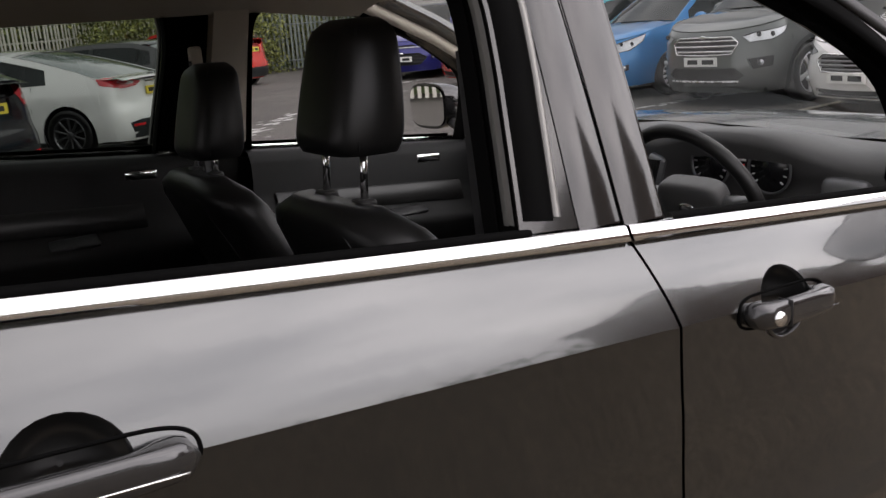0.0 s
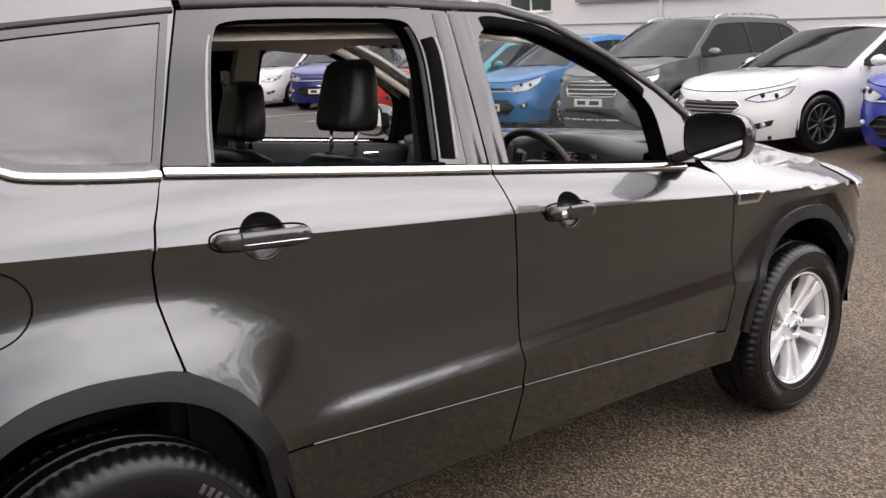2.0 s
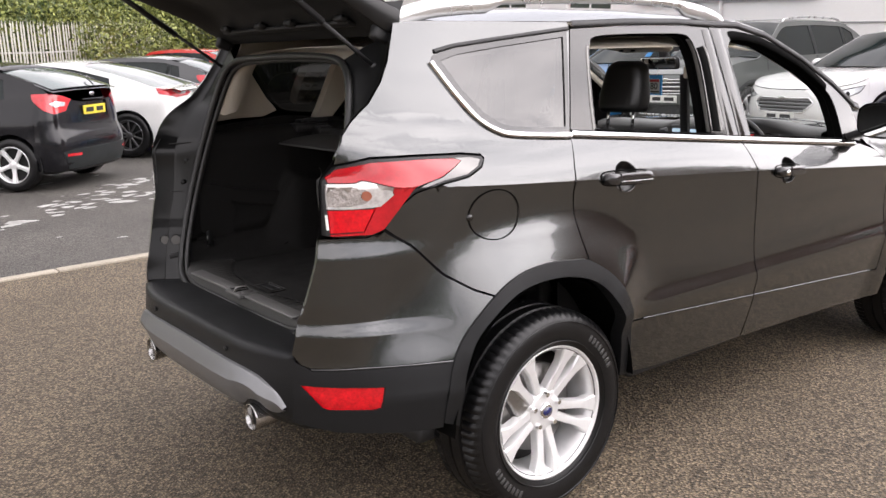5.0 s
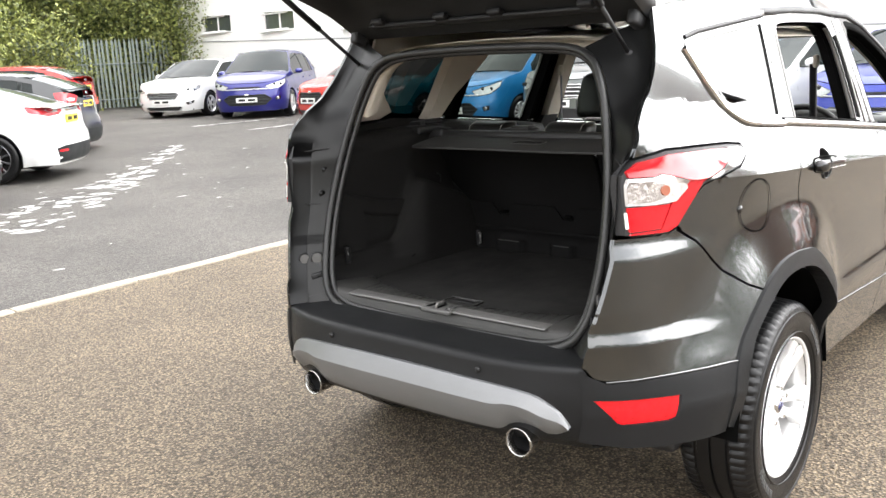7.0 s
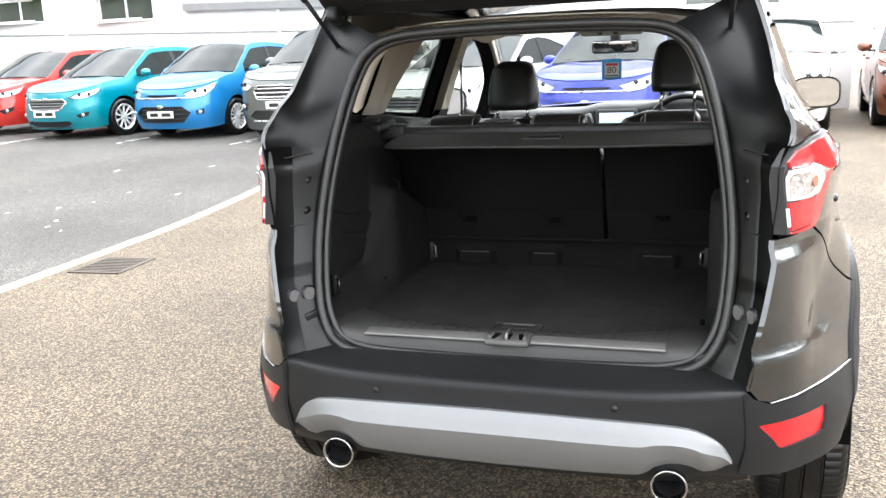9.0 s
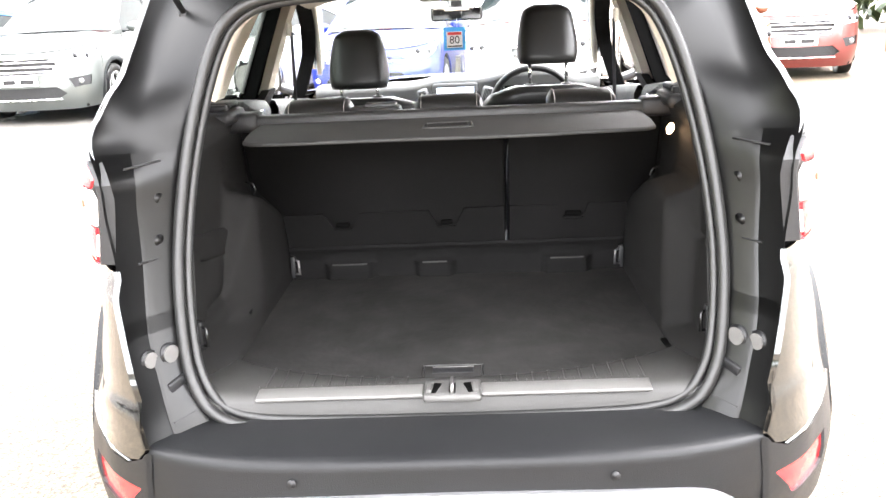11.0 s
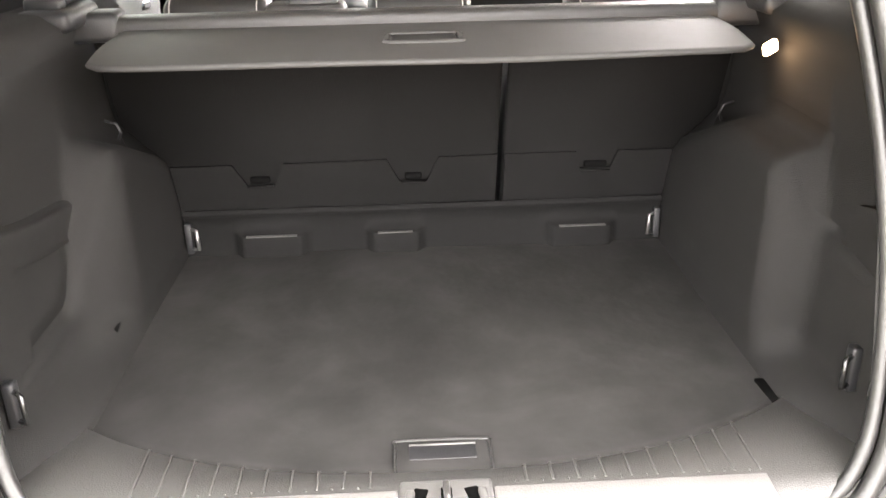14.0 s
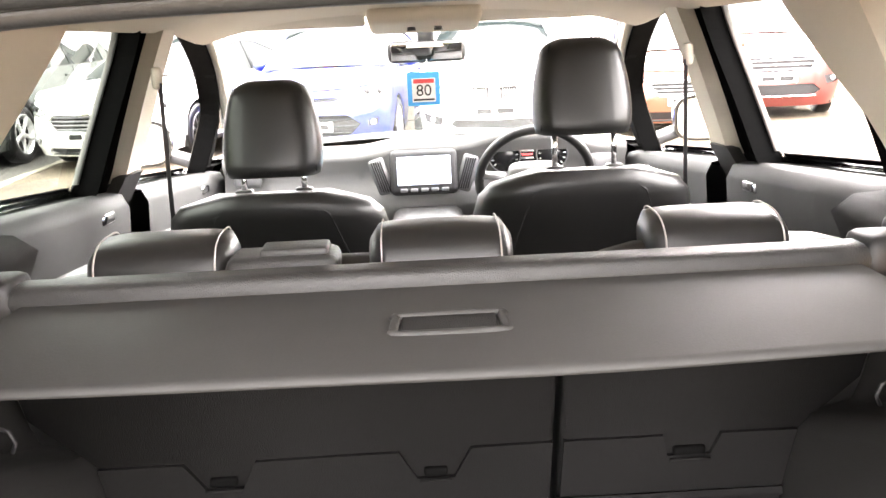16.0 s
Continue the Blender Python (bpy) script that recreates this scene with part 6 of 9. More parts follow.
for s in (-1, 1):
    bm = bmesh.new()
    box(bm, (0.016, s * 0.55, 1.194), (0.07, 0.10, 0.05), 0.012)
    part("roller_end", bm, BLACK, cover)
hx, hz = -0.142, 1.178
tilt = rot("Y", -9)
bm = bmesh.new()
loop = [Vector(hh) for hh in [(-0.02, -0.05, 0), (-0.02, 0.05, 0), (-0.012, 0.057, 0), (0.012, 0.055, 0), (0.02, 0.048, 0), (0.02, -0.048, 0), (0.012, -0.055, 0), (-0.012, -0.057, 0)]]
tube(bm, [tilt @ p + Vector((hx, 0.0, hz + 0.006)) for p in smooth_curve(loop, 4, True)], 0.0052, 8, True)
part("handle_rim", bm, COVER, cover, "grey handle rim")
bm = bmesh.new()
box(bm, (hx, 0, hz + 0.003), (0.032, 0.098, 0.012), 0.002, tilt)
part("handle_recess", bm, LINER, cover)

# boot lamp in the lining
bm = bmesh.new()
box(bm, (-0.15, -0.545, 1.156), (0.04, 0.012, 0.02), 0.005, rot("Y", 24))
part("boot_lamp", bm, BULB, suv, "small warm boot lamp, lit")
lamp = new("boot_lamp_glow", bpy.data.lights.new("boot_lamp_glow", "POINT"))
lamp.data.energy, lamp.data.color, lamp.data.shadow_soft_size = 0.0018, (1.0, 0.7, 0.42), 0.02
lamp.location = (-0.15, -0.522, 1.15)

# headlining, rear header, visors, overhead console
bm = bmesh.new()
rows = []
for x in np.linspace(-0.40, 1.50, 22):
    ze = 1.525 + 0.03 * ss(-0.4, 0.2, x) - 0.03 * ss(1.15, 1.5, x)
    half = flank(max(0, x), 1.52) - 0.05 - 0.03 * ss(0.2, -0.4, x)
    rows.append([Vector((x, y * half, ze - 0.045 * abs(y) ** 4 + 0.012 * (1 - y * y))) for y in np.linspace(-1, 1, 21)])
grid_faces(bm, rows)
part("headlining", bm, BEIGE, suv, "beige cloth headlining")
bm = bmesh.new()
rows = []
for p in [q for q in ring if q.z > 1.3]:
    rows.append([Vector((p.x + 0.008, p.y * 0.985, p.z - 0.004)), Vector((p.x + 0.03, p.y * 0.95, p.z - 0.016)), Vector((p.x + 0.08, p.y * 0.95, p.z - 0.005)), Vector((p.x + 0.12, p.y * 0.98, p.z + 0.03))])
order = sorted(rows, key=lambda r: math.atan2(r[0].y, r[0].z - 1.25))
grid_faces(bm, order)
part("rear_header_trim", bm, BEIGE, suv, "beige rear header trim")
for s in (-1, 1):
    bm = bmesh.new()
    box(bm, (1.46, s * 0.33, 1.535), (0.10, 0.36, 0.018), 0.009, rot("Y", 22), 3)
    part("sun_visor", bm, BEIGE, suv, "folded beige sun visor")
bm = bmesh.new()
box(bm, (1.42, -0.01, 1.522), (0.20, 0.30, 0.045), 0.018, rot("Y", 8), 3)
part("overhead_console", bm, BEIGE, suv)
for y in (-0.035, 0.035):
    bm = bmesh.new()
    disc(bm, (1.36, y - 0.01, 1.497), 0.012, 0.01, "Z", 14, 0.002)
    part("reading_lamp", bm, HARD, suv)
bm = bmesh.new()
box(bm, (1.60, -0.015, 1.435), (0.035, 0.225, 0.062), 0.018, rot("Y", -10), 3)
box(bm, (1.63, -0.015, 1.475), (0.03, 0.05, 0.06), 0.01)
part("rear_view_mirror", bm, BLACK, suv, "black backed rear view mirror")
bm = bmesh.new()
box(bm, (1.581, -0.015, 1.435), (0.003, 0.205, 0.048), 0.001, rot("Y", -10))
part("rear_view_glass", bm, MIRROR, suv)

# price tag hung on the mirror
tag = thing("mirror_tag", "blue card tag reading 80 hung from the mirror", "tag", (1.575, -0.002, 1.33))
bm = bmesh.new()
box(bm, (0, 0, 0), (0.002, 0.094, 0.096), 0)
part("tag_card", bm, CARD_BLUE, tag, "blue card", False)
bm = bmesh.new()
box(bm, (-0.0022, 0, -0.004), (0.001, 0.068, 0.068), 0)
part("tag_panel", bm, CARD_WHITE, tag, "white number panel", False)
bm = bmesh.new()
box(bm, (-0.0034, 0, 0.022), (0.001, 0.06, 0.012), 0)
part("tag_heading", bm, CARD_RED, tag, "", False)
bm = bmesh.new()
box(bm, (-0.0034, 0, -0.031), (0.001, 0.06, 0.005), 0)
part("tag_footer", bm, INK, tag, "", False)
bm = bmesh.new()
tube(bm, [(0.004, -0.012, 0.048), (0.012, -0.012, 0.10)], 0.0015, 6)
part("tag_string", bm, CARD_WHITE, tag)
txt = bpy.data.curves.new("tag_number", "FONT")
txt.body, txt.size, txt.extrude, txt.align_x, txt.align_y = "80", 0.046, 0.0004, "CENTER", "CENTER"
txt.materials.append(INK)
num = new("tag_number", txt)
num.parent = tag
num.matrix_local = Matrix.Translation((-0.0036, 0, -0.006)) @ Matrix(((0, 0, -1, 0), (-1, 0, 0, 0), (0, 1, 0, 0), (0, 0, 0, 1)))


# seats
def cushion(bm, c, s, bulge=0.25, turn=None, n=8, power=0.5):
    """A padded block: a superellipsoid with softened faces."""
    got = bmesh.ops.create_cube(bm, size=2.0)["verts"]
    geo = list({e for v in got for e in v.link_edges})
    bmesh.ops.subdivide_edges(bm, edges=geo, cuts=n, use_grid_fill=True)
    for v in bm.verts:
        if v.tag:
            continue
        p = v.co.copy()
        q = Vector([math.copysign(abs(a), a) for a in p])
        r = (abs(p.x) ** 5 + abs(p.y) ** 5 + abs(p.z) ** 5) ** 0.2
        q = p / r * (1 if r else 1)
        q = p.lerp(q, 1.0)
        w = Vector((q.x * s[0] / 2, q.y * s[1] / 2, q.z * s[2] / 2))
        v.co = (turn @ w if turn else w) + Vector(c)
        v.tag = True


def seat_post(parent, x, y, z0, z1, lean):
    bm = bmesh.new()
    tube(bm, [(x, y, z0), (x + lean, y, z1)], 0.0065, 12)
    part("headrest_post", bm, CHROME, parent, "bright headrest post")
    bm = bmesh.new()
    box(bm, (x, y, z0 + 0.008), (0.03, 0.04, 0.018), 0.006)
    part("post_collar", bm, HARD, parent)


def front_seat(y, head_z, back_top, name_label):
    s = assembly("front_seat", name_label, suv)
    bm = bmesh.new()
    rows = []
    for t in np.linspace(0, 1, 20):
        z = 0.62 + (back_top - 0.62) * t
        x = 1.16 - 0.27 * t
        half = 0.275 - 0.04 * ss(0.6, 0.97, t) - 0.11 * ss(0.9, 1.0, t) ** 2
        dep = 0.085 - 0.03 * t - 0.025 * ss(0.92, 1, t)
        row = []
        for a in np.linspace(0, 2 * math.pi, 28, endpoint=False):
            ca, sa = math.cos(a), math.sin(a)
            row.append(Vector((x + dep * math.copysign(abs(ca) ** 0.7, ca) + 0.045 * abs(sa) ** 3 * (1 - 0.4 * t), y + half * math.copysign(abs(sa) ** 0.55, sa), z)))
        rows.append(row)
    grid_faces(bm, rows, True, True)
    part("seat_back", bm, LEATHER, s, "black leather seat back")
    for q in (-1, 1):
        bm = bmesh.new()
        pts = []
        for t in np.linspace(0.35, 0.965, 14):
            z, x = 0.62 + (back_top - 0.62) * t, 1.16 - 0.27 * t
            half = 0.17 - 0.045 * ss(0.6, 0.97, t) - 0.06 * ss(0.9, 1.0, t)
            pts.append((x - (0.083 - 0.03 * t - 0.02 * ss(0.92, 1, t)) + 0.004, y + q * half, z))
        tube(bm, pts, 0.0022, 6)
        part("seat_seam", bm, RUBBER, s)
    bm = bmesh.new()
    cushion(bm, (1.36, y, 0.60), (0.54, 0.50, 0.17), turn=rot("Y", -6))
    part("seat_cushion", bm, LEATHER, s, "black leather seat cushion")
    bm = bmesh.new()
    rows = []
    for t in list(np.linspace(0, 0.8, 11)) + [0.85, 0.89, 0.93, 0.96, 0.985, 1.0]:
        z = head_z + 0.205 * t
        half = (0.114 - 0.034 * t ** 2.0 - 0.012 * (1 - t) ** 6) * math.sqrt(1 - 0.72 * max(0, (t - 0.8) / 0.2) ** 3)
        x = 0.935 + 0.03 * t
        dep = (0.062 - 0.018 * t - 0.014 * ss(0.1, 0, t)) * math.sqrt(1 - 0.8 * max(0, (t - 0.8) / 0.2) ** 3)
        rows.append([Vector((x + dep * math.copysign(abs(math.cos(a)) ** 0.65, math.cos(a)) + 0.02 * abs(math.sin(a)) ** 4, y + half * math.copysign(abs(math.sin(a)) ** 0.5, math.sin(a)), z)) for a in np.linspace(0, 2 * math.pi, 28, endpoint=False)])
    grid_faces(bm, rows, True, True)
    part("headrest", bm, LEATHER, s, "black leather headrest")
    for q in (-1, 1):
        bm = bmesh.new()
        tube(bm, [(0.935 - 0.028 + 0.03 * t - 0.0, y + q * (0.098 - 0.026 * t ** 1.6), head_z + 0.005 + 0.19 * t) for t in np.linspace(0.02, 0.98, 10)], 0.0018, 6)
        part("headrest_seam", bm, RUBBER, s)
        seat_post(s, 0.925, y + q * 0.066, back_top - 0.012, head_z + 0.03, 0.01)


front_seat(-0.345, 1.253, 1.178, "black leather driver's seat with its headrest raised")
front_seat(0.345, 1.192, 1.158, "black leather passenger seat")

bench = assembly("rear_bench", "black leather rear bench with three low headrests", suv)
for y0, y1 in ((-0.60, -0.155), (-0.15, 0.60)):
    bm = bmesh.new()
    cushion(bm, (0.215, (y0 + y1) / 2, 0.90), (0.13, y1 - y0, 0.62), turn=rot("Y", -22))
    part("bench_back", bm, LEATHER, bench, "black leather bench back")
    bm = bmesh.new()
    cushion(bm, (0.60, (y0 + y1) / 2, 0.60), (0.52, y1 - y0, 0.17), turn=rot("Y", -5))
    part("bench_cushion", bm, LEATHER, bench, "black leather bench cushion")
for y in (0.362, 0.0, -0.362):
    bm = bmesh.new()
    rows = []
    for t in np.linspace(0, 1, 17):
        yy = y + (t - 0.5) * 0.186
        e = 1 - 0.16 * abs(2 * t - 1) ** 5 - 0.3 * ss(0.94, 1, abs(2 * t - 1))
        rows.append([Vector((0.128 + e * (0.056 * math.copysign(abs(math.cos(a)) ** 0.6, math.cos(a)) + 0.018 * math.sin(a)), yy, 1.192 + e * 0.042 * math.copysign(abs(math.sin(a)) ** 0.6, math.sin(a)))) for a in np.linspace(0, 2 * math.pi, 22, endpoint=False)])
    grid_faces(bm, rows, True, True)
    part("bench_headrest", bm, LEATHER, bench, "low black leather headrest with pale stitching")
    for q in (-0.076, 0.076):
        bm = bmesh.new()
        tube(bm, [(0.128 + 0.0565 * math.copysign(abs(math.cos(a)) ** 0.6, math.cos(a)) + 0.018 * math.sin(a), y + q, 1.192 + 0.0425 * math.copysign(abs(math.sin(a)) ** 0.6, math.sin(a))) for a in np.linspace(0.2, math.pi * 1.1, 22)], 0.0013, 5)
        part("stitch_line", bm, STITCH, bench)
bm = bmesh.new()
box(bm, (0.09, 0.20, 1.19), (0.08, 0.14, 0.05), 0.012)
box(bm, (0.09, 0.185, 1.217), (0.05, 0.085, 0.012), 0.004)
part("belt_tower", bm, HARD, bench, "charcoal centre belt housing")

# dashboard, screen, dials, steering wheel
dash = assembly("dashboard", "charcoal dashboard with a lit centre screen", suv)
bm = bmesh.new()
rows = []
for y in np.linspace(-0.68, 0.68, 45):
    hood = math.exp(-(((y + 0.345) / 0.19) ** 4))
    mid = math.exp(-((y / 0.17) ** 4))
    rows.append([Vector((x, y, z)) for x, z in ((2.30, 1.085), (2.15, 1.112 + 0.02 * mid), (2.0 - 0.03 * mid, 1.118 + 0.035 * hood + 0.03 * mid), (1.93 - 0.07 * hood - 0.05 * mid, 1.105 + 0.055 * hood + 0.025 * mid), (1.925 - 0.06 * hood - 0.045 * mid, 1.08 + 0.05 * hood + 0.025 * mid), (1.95 + 0.03 * hood - 0.045 * mid, 1.05), (1.935 + 0.02 * hood - 0.04 * mid, 0.98), (1.91 - 0.05 * mid, 0.93), (1.94, 0.87), (2.0, 0.75), (2.05, 0.55))])
grid_faces(bm, rows)
part("dash_skin", bm, DASH, dash, "soft charcoal dashboard skin")
bm = bmesh.new()
box(bm, (1.862, 0.008, 1.045), (0.035, 0.225, 0.15), 0.02, rot("Y", 12), 3)
part("screen_bezel", bm, BLACK, dash, "black screen surround")
bm = bmesh.new()
box(bm, (1.8455, 0.008, 1.052), (0.004, 0.175, 0.092), 0.002, rot("Y", 12))
part("screen", bm, SCREEN, dash, "lit pale blue display")
for k in range(5):
    bm = bmesh.new()
    box(bm, (1.834, 0.008 + (k - 2) * 0.034, 0.990), (0.008, 0.024, 0.012), 0.003)
    part("screen_button", bm, SILVER, dash)
for s in (-1, 1):
    bm = bmesh.new()
    box(bm, (1.868, 0.008 + s * 0.142, 1.035), (0.02, 0.054, 0.125), 0.012, rot("X", -s * 17))
    part("vent_housing", bm, SILVER, dash, "silver framed air vent")
    for k in range(5):
        bm = bmesh.new()
        box(bm, (1.857, 0.008 + s * (0.142 + (k - 2) * 0.0075), 1.035), (0.01, 0.0042, 0.105), 0.001, rot("X", -s * 17))
        part("vent_slat", bm, BLACK, dash)
    bm = bmesh.new()
    box(bm, (1.93, s * 0.60, 1.04), (0.03, 0.10, 0.065), 0.018, rot("Z", -s * 14), 3)
    part("side_vent", bm, SILVER, dash)
for y in (-0.425, -0.265):
    bm = bmesh.new()
    disc(bm, (1.925, y, 1.075), 0.052, 0.012, "X", 32, 0.002)
    part("dial", bm, DIAL, dash, "dark instrument dial")
    bm = bmesh.new()
    revolve(bm, [(0.050, 0.0), (0.054, -0.008), (0.056, 0.0)], (1.92, y, 1.075), 32, "X")
    part("dial_ring", bm, SILVER, dash)
    for k in range(12):
        a = radians(-40 + k * 260 / 11)
        bm = bmesh.new()
        box(bm, (1.917, y + 0.042 * math.cos(a), 1.075 + 0.042 * math.sin(a)), (0.002, 0.008, 0.003), 0, rot("X", math.degrees(a)))
        part("dial_mark", bm, PLATE_W, dash)
bm = bmesh.new()
box(bm, (1.922, -0.345, 1.083), (0.006, 0.062, 0.058), 0.003)
part("readout", bm, DIAL, dash)
for k, (w, m) in enumerate(((0.03, RED_LIT), (0.045, PLATE_W), (0.036, RED_LIT), (0.042, PLATE_W))):
    bm = bmesh.new()
    box(bm, (1.918, -0.342, 1.103 - k * 0.012), (0.002, w, 0.005), 0)
    part("readout_line", bm, m, dash)
bm = bmesh.new()
box(bm, (1.80, 0.0, 0.80), (0.35, 0.24, 0.26), 0.05, None, 3)
box(bm, (1.35, 0.0, 0.70), (0.7, 0.2, 0.16), 0.04, None, 3)
part("centre_console", bm, HARD, dash)
bm = bmesh.new()
tube(bm, [(1.62, 0.0, 0.82), (1.6, 0.0, 0.89)], 0.012, 10)
got = bmesh.ops.create_uvsphere(bm, u_segments=14, v_segments=10, radius=0.03, matrix=Matrix.Translation((1.597, 0, 0.905)))
part("gear_lever", bm, LEATHER, dash)

steer = assembly("steering_wheel", "black leather steering wheel", suv)
sc, st_tilt = Vector((1.76, -0.345, 1.02)), rot("Y", -22)
bm = bmesh.new()
tube(bm, [sc + st_tilt @ Vector((0, 0.178 * math.cos(a), 0.178 * math.sin(a))) for a in np.linspace(0, 2 * math.pi, 48, endpoint=False)], 0.0155, 10, True)
part("wheel_rim", bm, LEATHER, steer)
bm = bmesh.new()
cushion(bm, sc + st_tilt @ Vector((0.012, 0, -0.01)), (0.06, 0.17, 0.12), turn=st_tilt)
part("wheel_boss", bm, DASH, steer)
for a in (8, 172, 270):
    bm = bmesh.new()
    d = st_tilt @ Vector((0, math.cos(radians(a)), math.sin(radians(a))))
    tube(bm, [sc + d * 0.06 + Vector((0.012, 0, 0)), sc + d * 0.17], 0.016, 8, squash=0.5)
    part("wheel_spoke", bm, SILVER if a != 270 else DASH, steer)
bm = bmesh.new()
got = bmesh.ops.create_uvsphere(bm, u_segments=16, v_segments=8, radius=0.022, matrix=Matrix.Translation(sc + st_tilt @ Vector((-0.02, 0, 0))) @ Matrix.Diagonal((0.25, 1, 0.5, 1)))
part("wheel_badge", bm, CHROME, steer)
bm = bmesh.new()
tube(bm, [sc, (2.0, -0.345, 0.93)], 0.045, 14)
part("steering_column", bm, HARD, steer)

# cabin floor and bulkhead
bm = bmesh.new()
box(bm, (1.3, 0, 0.40), (2.0, 1.45, 0.04), 0.01)
box(bm, (2.2, 0, 0.70), (0.06, 1.4, 0.75), 0.02)
box(bm, (0.25, 0, 0.55), (0.06, 1.2, 0.35), 0.02)
box(bm, (-0.2, 0, 0.665), (0.92, 1.14, 0.02), 0)
part("cabin_floor", bm, CARPET, suv, "black carpeted floor")


# ---- the yard ----
def ground_z(x, y=0.0):
    return 0.2 * ss(3.4, 8.6, x) + 0.012 * min(14.0, max(0.0, y - 5.0))


KERB_Y = 4.1


def kerb_y(x):
    return 4.02 + 0.04 * min(12.0, max(-9.0, x))


def ground_sheet(name, y_lines, x_lines, mat, label):
    bm = bmesh.new()
    grid_faces(bm, [[Vector((x, kerb_y(x) if y == KERB_Y else y, ground_z(x, y))) for y in y_lines] for x in x_lines])
    ob = part(name, bm, mat, None)
    return tagged(ob, label, "ground", kind="structure")


XS = [-400, -120, -40, -15, -6] + list(np.arange(-4, 3.3, 1.0)) + list(np.arange(3.4, 9.1, 0.26)) + [10, 14, 25, 60, 150, 400]
ground_sheet("ground", [-400, -120, -40, -15, -8, -5, -3, -1.5, 0, 1.5, 3, KERB_Y], XS, BUFF, "worn buff-brown chipped tarmac forecourt")
ground_sheet("car_park", [KERB_Y, 5, 6, 8, 11, 15, 19, 30, 60, 150, 400], XS, GREY_TAR, "dark grey worn tarmac car park")

kerb = thing("kerb", "pale concrete edging flush between two tarmacs", "kerb", kind="structure")
k_len = 0.915
bm = bmesh.new()
box(bm, (0, 0, 0), (k_len - 0.008, 0.10, 0.06), 0.008)
stone0 = part("edging_stone", bm, CONCRETE, kerb)
kx = -9.0
first = True
while kx < 13:
    o = stone0 if first else stone0.copy()
    if not first:
        scene.collection.objects.link(o)
    first = False
    jit = 0.006 * math.sin(kx * 7.1)
    slope = math.degrees(math.atan2(ground_z(kx + 0.45) - ground_z(kx - 0.45), 0.9))
    o.matrix_local = pose(kx, kerb_y(kx) + jit, ground_z(kx) - 0.014 + 0.003 * math.sin(kx * 3.3), 0, -slope, 2.3 + 0.4 * math.sin(kx * 5))
    kx += k_len

drain = thing("drain_grate", "square rusty iron drain grating set in the tarmac", "drain", (2.45, 3.77, 0.0), 2)
bm = bmesh.new()
for a, b, c, d in ((0, 0.2, 0.46, 0.03), (0, -0.2, 0.46, 0.03), (0.215, 0, 0.03, 0.42), (-0.215, 0, 0.03, 0.42)):
    box(bm, (a, b, 0.004), (c, d, 0.014), 0.003)
part("grate_frame", bm, IRON, drain)
for k in range(9):
    bm = bmesh.new()
    box(bm, (-0.176 + k * 0.044, 0, 0.005), (0.022, 0.38, 0.012), 0.003)
    part("grate_bar", bm, IRON, drain)
# a thin black plate under the bars stands for the pit's shade
bm = bmesh.new()
box(bm, (0, 0, 0.0015), (0.4, 0.38, 0.002), 0)
part("grate_pit_shade", bm, INK, drain)

crate = thing("storage_box", "beige panelled box standing between parked cars", "box", (10.4, 0.27, 0.2))
for z, h, d in ((0.14, 0.26, 0.0), (0.415, 0.26, 0.0), (0.57, 0.03, 0.012)):
    bm = bmesh.new()
    box(bm, (0, 0, z), (0.42 + d, 0.44 + d, h), 0.01)
    part("box_panel" if h > 0.1 else "box_lid", bm, CONCRETE if h > 0.1 else WALL_LINE, crate)

# worn bay markings: flakes of old paint
rng = random.Random(5)
flakes = []
for line in (((-3.2, 5.6), (0.6, 9.3)), ((-1.2, 5.3), (2.4, 8.8)), ((1.2, 6.8), (4.3, 10.2)), ((3.2, 8.8), (6.4, 12.2))):
    (ax, ay), (bx, by) = line
    for _ in range(70):
        t = rng.random()
        flakes.append((ax + (bx - ax) * t + rng.gauss(0, 0.16), ay + (by - ay) * t + rng.gauss(0, 0.16), rng.uniform(0.03, 0.14)))
for _ in range(60):
    flakes.append((rng.uniform(-4, 7), rng.uniform(4.8, 11), rng.uniform(0.02, 0.06)))
for i in range(7):
    yb = 2.1 + i * 2.15
    for _ in range(46):
        t = rng.random()
        flakes.append((8.6 + t * 2.4, yb + rng.gauss(0, 0.05), rng.uniform(0.04, 0.12)))
bm = bmesh.new()
for fx, fy, r in flakes:
    n = rng.randint(5, 8)
    st, an = rng.uniform(1.2, 3.0), rng.uniform(-0.6, 0.6)
    vs = []
    for k in range(n):
        a = 2 * math.pi * k / n
        rr = r * rng.uniform(0.55, 1.0)
        dx, dy = rr * math.cos(a) * st * 0.6, rr * math.sin(a) * 0.6
        px, py = fx + dx * math.cos(an) - dy * math.sin(an), fy + dx * math.sin(an) + dy * math.cos(an)
        py = max(py, kerb_y(px) + 0.1)
        vs.append(bm.verts.new((px, py, ground_z(px, py) + 0.004)))
    bm.faces.new(vs)
tagged(part("worn_markings", bm, ROAD_PAINT, None, "", False), "flaking white paint of old parking bay lines", "road marking", kind="stuff")

# white building along the back of the yard
bld = thing("building", "low white rendered workshop with small dark windows", "building", (14.3, 9.0, 0.0), 0, kind="")


def wall_pt(v, z, out=0.0):
    """v: along the wall from its middle; out: towards the yard. The wall climbs with the yard."""
    return Vector((0.10 * v - out, v, z + 0.034 * v))


